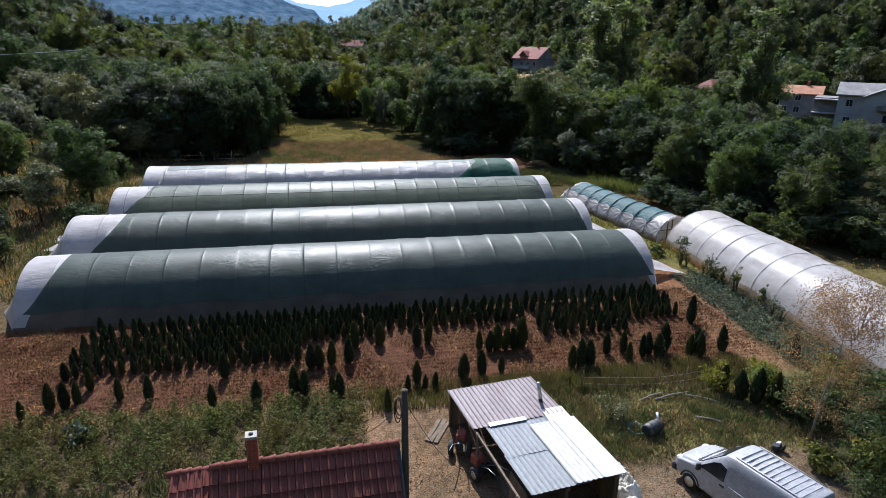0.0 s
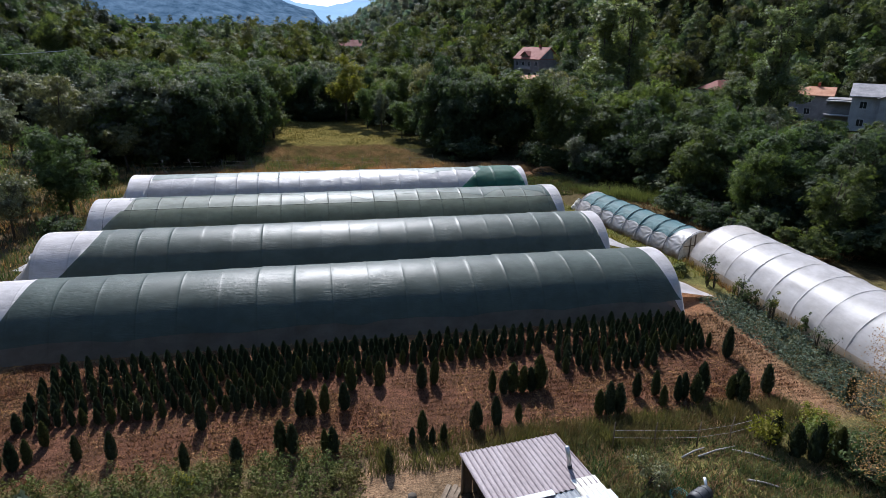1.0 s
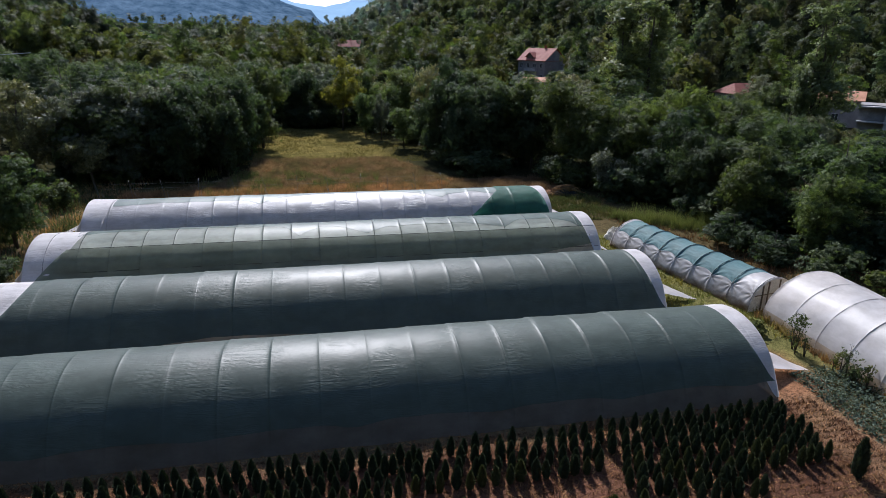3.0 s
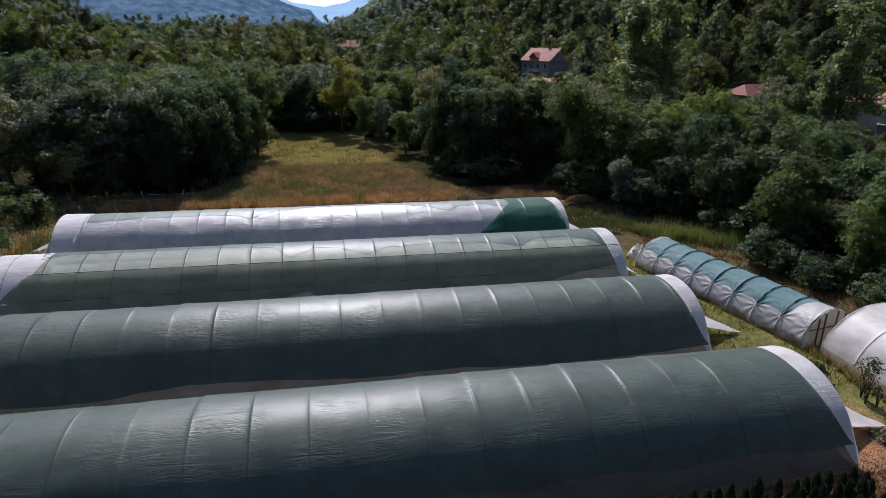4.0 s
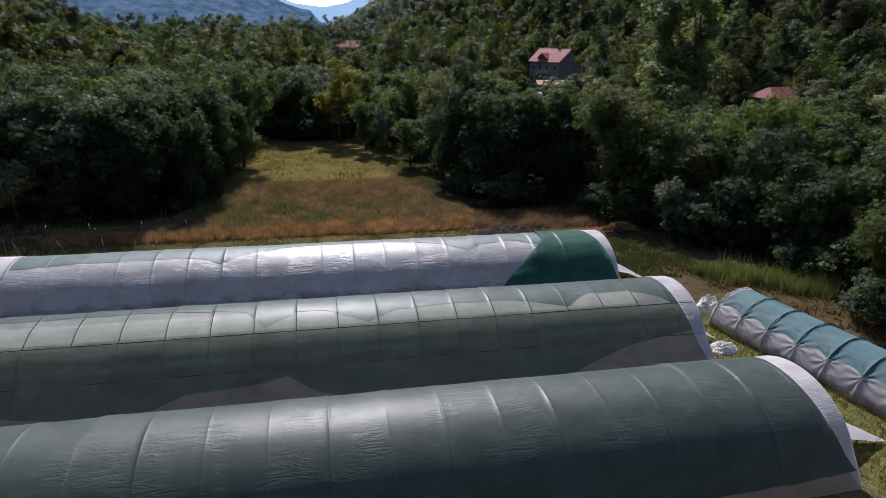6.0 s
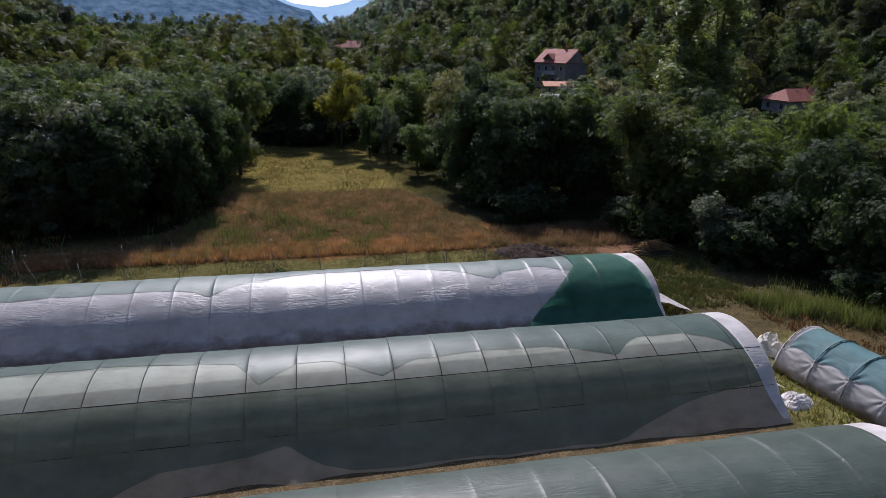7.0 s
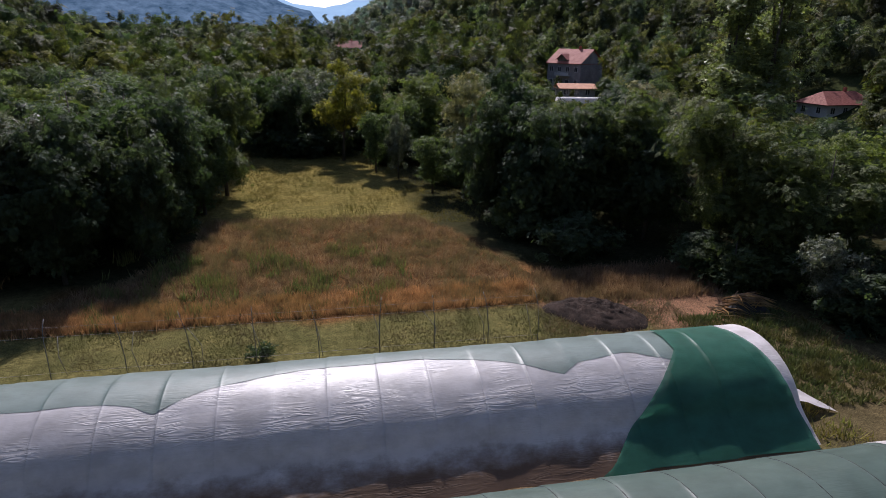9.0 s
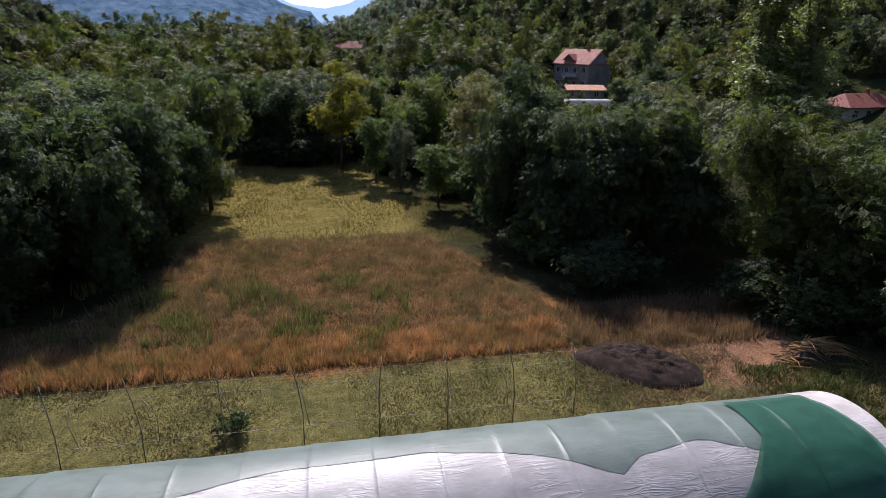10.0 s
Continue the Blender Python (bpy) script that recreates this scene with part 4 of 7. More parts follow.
g.sheet("shade_net", "net_blue", lambda v: -17.2 + 2.6 * math.sin(math.pi * v) ** 0.8, lambda v: 21.45 - 0.9 * math.sin(math.pi * v) ** 0.7, pinned([(-18, 0.2), (-9, 0.15), (-5, 0.27), (-1.2, 0.24), (2, 0.17), (4.3, 0.16), (7.2, 0.19), (12.6, 0.12), (18.5, 0.15), (21, 0.2)]), lambda x: 2.85, 0.03, "glossy dark blue-green shade net")
g.sheet("end_band", "film_edge", lambda v: g.x0, lambda v: -17.05 + 2.65 * math.sin(math.pi * v) ** 1.2, lambda x: 0.05, lambda x: math.pi, 0.012, "white film band at the end")
g.sheet("end_band", "film_edge", lambda v: 21.4 - 0.9 * math.sin(math.pi * v) ** 0.7, lambda v: 21.55, lambda x: 0.05, lambda x: math.pi, 0.014, "white film band at the end")
g.end_cone(g.x0, -2.2, -0.3)
g.end_wall(21.5)
g.flap([(21.6, -2.2, 1.0), (21.7, 0.4, 1.3), (24.9, -1.7, 0.03)])
g.flap([(-18.2, -1.6, 1.0), (-18.2, 2.6, 1.3), (-21.2, 1.2, 0.05)], "shiny crumpled film spread to the ground")

# third tunnel: thin see-through green net, frame showing through
g = Tunnel("film_tunnel", "film tunnel under thin grey-green net with its frame showing through", pose(0, 58.6, 0), -18.0, 21.9, 3.5, 2.85, 1.97, ROW, 3.0, 0.9, 1.0)
# dark bows stand proud of the film, drawn as if backlit
g.ribs(0.01, 0.02, "pipe_dark")
g.purlins((0.42, 1.0), 0.014, 0.018, "pipe_dark")
g.sheet("film", "film_green", lambda v: g.x0, lambda v: g.x1, lambda x: 0.0, lambda x: math.pi, 0.0, "thin grey-green film")
g.sheet("skirt", "film_clear", lambda v: g.x0, lambda v: g.x1, lambda x: 0.0, lambda x: 0.56, 0.007, "brownish skirt film along the ground", nv=8)
g.sheet("lower_net", "net_dark", lambda v: -17.3 + 1.7 * v, lambda v: 21.3, pinned([(-18, 0.3), (-9, 0.05), (-5.5, 0.04), (-4, 0.2), (-1, 0.24), (0.5, 0.32), (1.8, 0.1), (3, 0.03), (14, 0.03), (17, 0.3), (21.3, 0.5)]), lambda x: 0.985, 0.03, "dark green net along the side")
g.sheet("shade_net", "net_thin", lambda v: -15.3 - 0.8 * v, lambda v: 21.2, pinned([(-18, 1.0), (-14, 1.62), (-6, 1.66), (-1.6, 1.5), (-0.6, 1.1), (0.9, 1.4), (2.4, 1.38), (4.3, 1.08), (5.8, 1.3), (9, 1.36), (12, 1.32), (14.8, 1.08), (16, 1.36), (18.5, 1.36), (20, 1.2), (21.2, 0.85)]), lambda x: 2.7, 0.018, "pale grey-green net folded back over the ridge")
g.sheet("end_band", "film_edge", lambda v: g.x0, lambda v: -17.2 + 2.2 * math.sin(math.pi * v), lambda x: 0.05, lambda x: math.pi, 0.02, "white film band at the end")
g.sheet("end_band", "film_edge", lambda v: 21.6 - 0.75 * math.sin(math.pi * v) ** 0.8, lambda v: 21.95, lambda x: 0.05, lambda x: math.pi, 0.034, "white film band at the end")
g.end_cone(g.x0, -1.6, -0.3)
g.end_wall(21.9)
g.flap([(22.0, -2.2, 0.8), (22.1, -0.2, 1.0), (23.6, -2.0, 0.04)], "crumpled white film at the corner")

# last tunnel: white film, pale net on the ridge, bright green net at one end
g = Tunnel("film_tunnel", "white film tunnel with a bright green net at one end", pose(0, 68.2, 0), -17.6, 21.6, 3.5, 2.85, 2.0, ROW, 4.0, 0.3, 1.3)
g.ribs(-0.035, 0.02, "pipe_dark")
g.purlins((1.57, 2.2), -0.06, 0.02)
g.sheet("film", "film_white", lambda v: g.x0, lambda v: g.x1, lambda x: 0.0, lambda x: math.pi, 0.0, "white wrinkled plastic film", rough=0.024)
g.sheet("shade_net", "net_pale", lambda v: -15.6, lambda v: 21.0, pinned([(-18, 0.8), (-16, 1.2), (-12, 1.3), (-6, 1.32), (-4.8, 1.26), (-3.9, 1.12), (-2.2, 1.4), (1, 1.62), (6, 1.66), (9.5, 1.45), (11, 1.24), (11.7, 1.1), (12.6, 1.3), (15, 1.42), (16.7, 1.2), (21, 1.3)]), lambda x: 2.9, 0.016, "pale grey-green net over the ridge")
g.sheet("net_lining", "net_green", lambda v: 12.2 + 4.9 * min(1, 1.45 * (0.016 + 0.594 * v)) ** 0.75, lambda v: 21.3 - 0.5 * v, lambda x: 0.06, lambda x: 1.0 + 0.32 * math.sin(math.pi * min(1, max(0, (x - 15.8) / 6.0))), 0.07, "second layer of bright green net", rough=0.03)
g.sheet("green_net", "net_green", lambda v: 12.2 + 4.9 * min(1, v * 1.45) ** 0.75, lambda v: 21.55 - 1.3 * v ** 1.5, lambda x: 0.03, lambda x: 1.95, 0.1, "bright green shade net", rough=0.03)
g.sheet("end_band", "film_edge", lambda v: g.x0, lambda v: -16.5 + 0.8 * math.sin(math.pi * v), lambda x: 0.05, lambda x: math.pi, 0.036, "white film band at the end")
g.sheet("end_band", "film_edge", lambda v: 21.2 - 0.95 * math.sin(math.pi * v) ** 0.8, lambda v: 21.7, lambda x: 0.05, lambda x: math.pi, 0.04, "white film band at the end")
g.end_cone(g.x0, -1.8, -0.5)
g.end_wall(21.6)
g.flap([(21.7, -2.3, 0.9), (21.8, 0.2, 1.2), (24.4, -2.6, 0.03)])
g.flap([(-17.6, -1.0, 0.9), (-17.7, 1.4, 1.2), (-20.4, 0.4, 0.04)])

# plants seen through the skirt of the white tunnel
crop_rng = np.random.default_rng(71)
clump = []
for cx in np.arange(-15, 20, 0.75):
    if crop_rng.uniform() < 0.7:
        ch = crop_rng.uniform(0.6, 1.4)
        C = np.array([cx, 65.75, 0.0]) + crop_rng.normal(0, 1, (60, 3)) * (0.2, 0.16, 0.0) + np.stack([np.zeros(60), np.zeros(60), crop_rng.uniform(0.05, ch, 60)], 1)
        clump.append(leaf_quads(C, crop_rng.normal(0, 1, C.shape), 0.24, crop_rng))
thing("tunnel_crop", "dark leafy plants growing inside the white tunnel", "crop", kind="stuff", me=poly_cloud("tunnel_crop", np.concatenate(clump), M["thuja"]))

# small tunnel with teal net, and the large white one behind it
SIDE = "side tunnels"
turn1 = math.degrees(math.atan2(-13.9, 2.5))
g = Tunnel("small_tunnel", "small white film tunnel with a teal net over its top", pose(26.3, 58.8, 0, 0, 0, turn1), 0.0, 14.2, 2.05, 2.1, 1.75, SIDE, 5.0, 0.1)
g.ties = 0.62
g.ribs(-0.03, 0.025)
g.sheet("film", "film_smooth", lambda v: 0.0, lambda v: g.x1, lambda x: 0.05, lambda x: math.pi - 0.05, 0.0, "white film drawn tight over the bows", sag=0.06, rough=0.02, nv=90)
g.sheet("shade_net", "net_teal", lambda v: 0.3, lambda v: 13.4 - 0.9 * (1 - v), wavy(0.76, 0.1, 1.75, 5.0, 0.1), lambda x: 2.6, 0.012, "teal net tied to the bows", sag=0.06, rough=0.02, nv=60)
g.ribs(0.03, 0.014, "pipe_dark", "strap", 0.62)
g.end_wall(14.15, "tarp_cream")
for py in (-1.0, -0.55, 0.35, 1.0):
    part("end_post", mesh_of("end_post", *box(14.17, 14.23, py - 0.035, py + 0.035, -0.05, 2.0 * math.sqrt(1 - (py / 2.05) ** 2)), M["wood_old"]), g.root, "dark wooden post of the end frame")
part("end_rail", mesh_of("end_rail", *box(14.16, 14.2, -1.6, 1.6, 1.05, 1.11), M["wood_old"]), g.root, "dark wooden rail of the end frame")
g.end_cone(0.0, -0.8, 0.2)
g = Tunnel("white_tunnel", "large milky white film tunnel with bows showing", pose(30.4, 43.6, 0, 0, 0, -91.5), 0.0, 27.0, 3.2, 2.95, 2.15, SIDE, 6.0, 0.05)
g.ribs(-0.03, 0.02, "steel")
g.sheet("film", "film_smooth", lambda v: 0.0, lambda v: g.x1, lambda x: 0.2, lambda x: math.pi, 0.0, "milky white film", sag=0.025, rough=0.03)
g.ribs(0.006, 0.012, "film_edge", "strap")
g.sheet("skirt", "film_clear", lambda v: 0.0, lambda v: g.x1, lambda x: 0.0, lambda x: 0.22, 0.006, "dull skirt film along the ground", nv=6)
g.end_wall(0.02)
g.end_wall(26.95)


# ---- young thuja rows ----
def thuja_template(seed, h, r):
    rng = np.random.default_rng(seed)
    n = 560
    t = rng.uniform(0, 1, n) ** 0.8
    a = rng.uniform(0, 2 * math.pi, n)
    prof = r * np.interp(t, [0, 0.12, 0.35, 0.65, 0.9, 1], [0.55, 0.9, 1.0, 0.8, 0.36, 0.05]) * rng.uniform(0.72, 1.08, n)
    C = np.stack([np.cos(a) * prof, np.sin(a) * prof, 0.06 + t * (h - 0.06)], 1)
    N = np.stack([np.cos(a), np.sin(a), 0.35 + 0 * a], 1)
    T = np.stack([np.cos(a) * 0.28, np.sin(a) * 0.28, 1 + 0 * a], 1) + rng.normal(0, 0.22, (n, 3))
    T /= np.linalg.norm(T, axis=1)[:, None]
    B = np.cross(N, T)
    B /= np.linalg.norm(B, axis=1)[:, None]
    s = (rng.uniform(0.13, 0.24, n) * h / 1.3)[:, None]
    Q = np.stack([C - T * s * 0.5, C + B * s * 0.24, C + T * s * 0.6, C - B * s * 0.24], 1)
    core = [(0.8 * r * k * math.cos(w), 0.8 * r * k * math.sin(w), z * h) for z, k in ((0.04, 0.5), (0.2, 0.9), (0.5, 0.78), (0.8, 0.36), (0.97, 0.02)) for w in np.linspace(0, 2 * math.pi, 9)[:-1]]
    F = [(i * 8 + k, i * 8 + (k + 1) % 8, (i + 1) * 8 + (k + 1) % 8, (i + 1) * 8 + k) for i in range(4) for k in range(8)]
    cm = mesh_of("core", core, F, M["thuja"], True)
    bm = bmesh.new()
    bm.from_mesh(poly_cloud("sprays", Q, M["thuja"]))
    bm.from_mesh(cm)
    me = bpy.data.meshes.new("foliage")
    bm.to_mesh(me)
    bm.free()
    me.materials.append(M["thuja"])
    stem = mesh_of("stem", *tube([(0, 0, -0.05), (0, 0, 0.25)], [0.035, 0.025], 6), M["bark"], True)
    return me, stem


THUJAS = [thuja_template(40 + k, 1.38 + 0.06 * (k % 3), 0.25 + 0.015 * k) for k in range(5)]
thuja_rng = np.random.default_rng(9)


def thuja(x, y, s=1.0, group="thuja rows"):
    f, st = THUJAS[thuja_rng.integers(5)]
    q = s * thuja_rng.uniform(0.82, 1.04)
    w = q * thuja_rng.uniform(0.86, 1.08)
    ob = thing("thuja", "young dark green thuja, flame-shaped, planted in straw-covered soil", "conifer", pose(x, y, 0, thuja_rng.normal(0, 2.0), thuja_rng.normal(0, 2.0), thuja_rng.uniform(0, 360)) @ Matrix.Diagonal((w, w, q, 1)), group)
    part("foliage", f, ob)
    part("stem", st, ob)


BACK_ROWS = []


def back_row(x, y, s):
    """A thuja of the rows along the tunnel's foot, which close up to one hedge-like mass."""
    me = THUJAS[thuja_rng.integers(5)][0]
    V = np.empty(len(me.vertices) * 3, np.float32)
    me.vertices.foreach_get("co", V)
    I = np.empty(len(me.loops), np.int32)
    me.loops.foreach_get("vertex_index", I)
    q, a = s * thuja_rng.uniform(0.82, 1.04), thuja_rng.uniform(0, 2 * math.pi)
    R = np.array([[math.cos(a), math.sin(a), 0], [-math.sin(a), math.cos(a), 0], [0, 0, 1.0]]) * q
    BACK_ROWS.append((V.reshape(-1, 3) @ R + (x, y, 0.0))[I].reshape(-1, 4, 3))


def thuja_block(x0, x1, y0, y1, dx, dy, skew=0.0):
    rows = int(round((y1 - y0) / dy)) + 1
    for j in range(rows):
        y = y0 + j * dy
        for x in np.arange(x0 + (j % 2) * dx * 0.45 + skew * j, x1, dx):
            if thuja_rng.uniform() > 0.05:
                px, py = x + thuja_rng.normal(0, 0.05), y + thuja_rng.normal(0, 0.05)
                if y > 32.3:
                    back_row(px, py, 0.66)
                else:
                    thuja(px, py, 0.66)


thuja_block(-12.6, -1.6, 29.3, 34.0, 0.52, 0.67)
thuja_block(-1.4, 3.2, 31.4, 34.0, 0.52, 0.65)
thuja_block(3.4, 11.6, 32.1, 34.05, 0.52, 0.65)
thuja_block(12.0, 17.0, 29.8, 34.35, 0.52, 0.65)
thuja_block(17.1, 21.2, 31.1, 34.35, 0.52, 0.65)
thing("thuja_hedge", "close rows of young dark green thujas along the tunnel's foot", "conifers", kind="stuff", me=poly_cloud("thuja_hedge", np.concatenate(BACK_ROWS), M["thuja"]))
for x, y, s in [(-13.1, 25.8, 0.8), (-12.3, 26.6, 0.95), (-11.7, 26.6, 0.9), (-11.3, 26.9, 0.85), (-11.1, 28.0, 0.95), (-9.5, 26.8, 0.85), (-8.2, 26.6, 0.9), (-5.3, 25.5, 0.85), (-3.4, 25.5, 0.9), (-1.75, 26.0, 1.0), (-1.3, 25.9, 0.95),
                (0.0, 25.7, 0.8), (0.35, 25.6, 0.85), (-5.1, 28.1, 1.1), (-1.0, 28.4, 1.0), (-0.55, 28.4, 1.0), (0.0, 28.5, 0.95), (0.9, 28.5, 1.0), (1.3, 30.2, 1.1), (2.6, 30.3, 1.0), (4.6, 29.8, 1.05), (5.2, 30.0, 1.05)]:
    thuja(x, y, s, "single thujas")
for x, y, s in [(4.0, 26.0, 1.0), (3.5, 25.5, 0.6), (4.3, 25.4, 0.6), (4.8, 25.5, 0.7), (2.4, 24.0, 0.7), (7.8, 28.8, 0.95), (8.3, 28.6, 1.0), (8.75, 28.7, 1.0), (9.2, 28.6, 1.0), (9.65, 28.6, 1.05), (10.1, 28.8, 1.2), (6.3, 26.1, 0.95), (7.3, 26.2, 1.05)]:
    thuja(x, y, s, "single thujas")
for x, y, s in [(8.3, 26.3, 0.65), (12.0, 26.2, 0.95), (12.45, 26.1, 1.0), (12.95, 26.2, 1.0), (14.4, 27.3, 0.85), (15.3, 27.2, 0.85), (15.2, 26.3, 0.9), (16.1, 26.6, 1.0), (16.55, 26.8, 1.1), (16.9, 26.3, 1.0), (17.5, 27.0, 1.1), (18.7, 26.4, 1.05), (19.2, 26.6, 1.1), (19.0, 26.0, 0.95), (20.7, 26.5, 1.0), (21.0, 30.0, 1.1), (23.9, 25.0, 0.9)]:
    thuja(x, y, s, "single thujas")


# ---- grass, weeds and crops ----
def blades(name, label, category, count, where, lo, hi, width, mat, seed, patch=0.0, lean=0.35, dens=None):
    """Upright blades as one mass; where gives places from random numbers."""
    rng = np.random.default_rng(seed)
    P = where(rng, count)
    if dens is not None:
        P = P[rng.uniform(0, 1, len(P)) < dens(P)]
    n = len(P)
    k = np.ones(n)
    if patch > 0:
        k = 1 + patch * np.array([fbm(x, y, 2.2, seed) for x, y in P])
    z = land(P[:, 0], P[:, 1])
    h = rng.uniform(lo, hi, n) * np.clip(k, 0.35, 1.7)
    a = rng.uniform(0, 2 * math.pi, n)
    B = np.stack([np.cos(a), np.sin(a), 0 * a], 1) * (width * rng.uniform(0.6, 1.4, n))[:, None]
    base = np.stack([P[:, 0], P[:, 1], z - 0.02], 1)
    tip = base + np.stack([rng.normal(0, lean, n) * h, rng.normal(0, lean, n) * h, h], 1)
    thing(name, label, category, kind="stuff", me=poly_cloud(name, np.stack([base - B, base + B, tip], 1), M[mat]))


def rect_of(x0, x1, y0, y1):
    return lambda rng, n: np.stack([rng.uniform(x0, x1, n), rng.uniform(y0, y1, n)], 1)


def tufts_of(x0, x1, y0, y1, per, spread):
    def where(rng, n):
        c = np.stack([rng.uniform(x0, x1, n // per), rng.uniform(y0, y1, n // per)], 1)
        return np.repeat(c, per, 0) + rng.normal(0, spread, (n // per * per, 2))
    return where


def brown_zone(P):
    x, y = P[:, 0], P[:, 1]
    # grass stops where the painted shade of the wood floor begins
    left = np.minimum(-17.5 + 0.9 * np.maximum(0, y - 80), -7.5)
    right = 18.0 - 0.33 * (y - 80)
    return ((x > left) & (x < right)).astype(float)


blades("tall_dry_grass", "tall brown and ochre dry grass at the meadow's edge", "grass", 130000, tufts_of(-18, 19, 79.9, 101, 8, 0.17), 0.2, 0.58, 0.019, "tall_grass", 31, 0.6, 0.5, brown_zone)
blades("red_dry_grass", "rusty red dry grass along the strip", "grass", 30000, tufts_of(-19, 15.5, 79.6, 82.6, 8, 0.16), 0.3, 0.7, 0.02, "dry_grass", 32, 0.6, 0.3)
blades("rust_grass", "rusty dry grass beside the dung heap", "grass", 14000, tufts_of(16.5, 28.0, 78.8, 84.5, 9, 0.18), 0.3, 0.75, 0.02, "dry_grass", 33, 0.6, 0.25)
blades("heap_straw", "dry straw scattered round the dung heap", "straw", 7000, tufts_of(14.6, 23.5, 73.6, 80.4, 5, 0.2), 0.05, 0.3, 0.025, "tall_grass", 54, 0.6, 0.9)
blades("green_weeds", "green weeds among dry grass", "weeds", 11000, tufts_of(-12, 8, 80, 92, 8, 0.25), 0.4, 0.9, 0.04, "weed", 34, 0.8, 0.25, lambda P: (np.array([fbm(x, y, 3.0, 9.0) for x, y in P]) > 0.12).astype(float))
blades("meadow_grass", "short yellow-green mown meadow grass", "grass", 42000, rect_of(-11, 19, 98, 136), 0.06, 0.16, 0.05, "field_grass", 35, 0.5, 0.5)
blades("strip_grass", "low green grass strip behind the tunnels", "grass", 70000, rect_of(-22, 22.5, 71.5, 79.8), 0.04, 0.11, 0.022, "strip_grass", 36, 0.6, 0.8)
blades("field_straw", "reddish straw stubble between thuja rows", "straw", 80000, rect_of(-24, 23.5, 25.0, 35.4), 0.03, 0.13, 0.022, "straw", 37, 0.4, 1.6)
def furrows(rng, n):
    y = 25.2 + 0.36 * rng.integers(0, 28, n) + rng.normal(0, 0.045, n)
    return np.stack([rng.uniform(-24, 23.4, n), y], 1)


blades("stubble_rows", "rows of cut reddish stubble and clods across the field", "straw", 60000, furrows, 0.06, 0.2, 0.02, "straw", 53, 0.6, 0.5)
blades("path_straw", "bleached straw on the dirt path", "straw", 9000, rect_of(21.3, 25, 24, 41), 0.02, 0.08, 0.03, "straw", 38, 0.4, 1.3)
blades("edge_grass", "dry and green grass beside the white tunnel", "grass", 7000, tufts_of(27.0, 27.7, 22, 44, 6, 0.12), 0.3, 0.7, 0.03, "tall_grass", 39, 0.5, 0.25)
blades("yard_grass", "green grass in the yard", "grass", 17000, tufts_of(9.8, 21.5, 18.8, 25.4, 6, 0.14), 0.1, 0.3, 0.025, "weed", 40, 0.7, 0.4)
blades("yard_dry", "dry standing weeds at the field's edge", "weeds", 12000, tufts_of(1.6, 21, 23.8, 25.8, 7, 0.16), 0.2, 0.55, 0.018, "strip_grass", 41, 0.6, 0.3)
blades("dry_grass", "bleached dry grass in the yard", "grass", 12000, tufts_of(9.8, 21.5, 18.4, 25.4, 6, 0.16), 0.1, 0.3, 0.022, "tall_grass", 52, 0.7, 0.5)
blades("yard_straw", "trodden dry grass on yard dirt", "straw", 14000, rect_of(1.4, 20, 9, 24), 0.03, 0.12, 0.025, "straw", 42, 0.5, 1.0)
blades("crop_low", "low green crop and weeds in the plot", "crop", 26000, tufts_of(-24, 1.2, 8, 20.5, 14, 0.18), 0.25, 0.6, 0.03, "crop", 44, 0.6, 0.35)
blades("tunnel_weeds", "green weeds between tunnels", "weeds", 9000, tufts_of(21.9, 28, 41, 73, 7, 0.18), 0.15, 0.45, 0.03, "weed", 45, 0.7, 0.4, lambda P: (P[:, 0] < 27.5 - 0.17 * (P[:, 1] - 45)).astype(float) * 0.9)
blades("bed_crop", "green vegetable rows beside the last tunnel", "crop", 9000, tufts_of(22.5, 30, 66, 76, 8, 0.16), 0.15, 0.4, 0.04, "crop", 46, 0.5, 0.4)
blades("reeds", "bright yellow-green reeds in front of the wood", "reeds", 34000, tufts_of(28.5, 38, 59.5, 67, 9, 0.2), 0.5, 1.5, 0.022, "reed", 47, 0.6, 0.3, lambda P: np.exp(-((P[:, 1] - 63.3 + 0.75 * (P[:, 0] - 33)) / 1.3) ** 2) * np.clip(0.5 + 1.2 * np.array([fbm(x, y, 1.2, 3.0) for x, y in P]), 0, 1))
blades("bank_grass", "dry grass on the orchard bank", "grass", 26000, tufts_of(-44, -18, 40, 92, 6, 0.2), 0.2, 0.55, 0.035, "tall_grass", 48, 0.6, 0.3)
blades("bank_weeds", "green weeds on the orchard bank", "weeds", 16000, tufts_of(-44, -18.5, 40, 92, 8, 0.3), 0.3, 0.9, 0.045, "weed", 49, 0.8, 0.3)
blades("side_grass", "grass beside the small tunnel", "grass", 12000, tufts_of(28, 46, 42, 66, 6, 0.2), 0.1, 0.35, 0.04, "straw", 50, 0.6, 0.4)


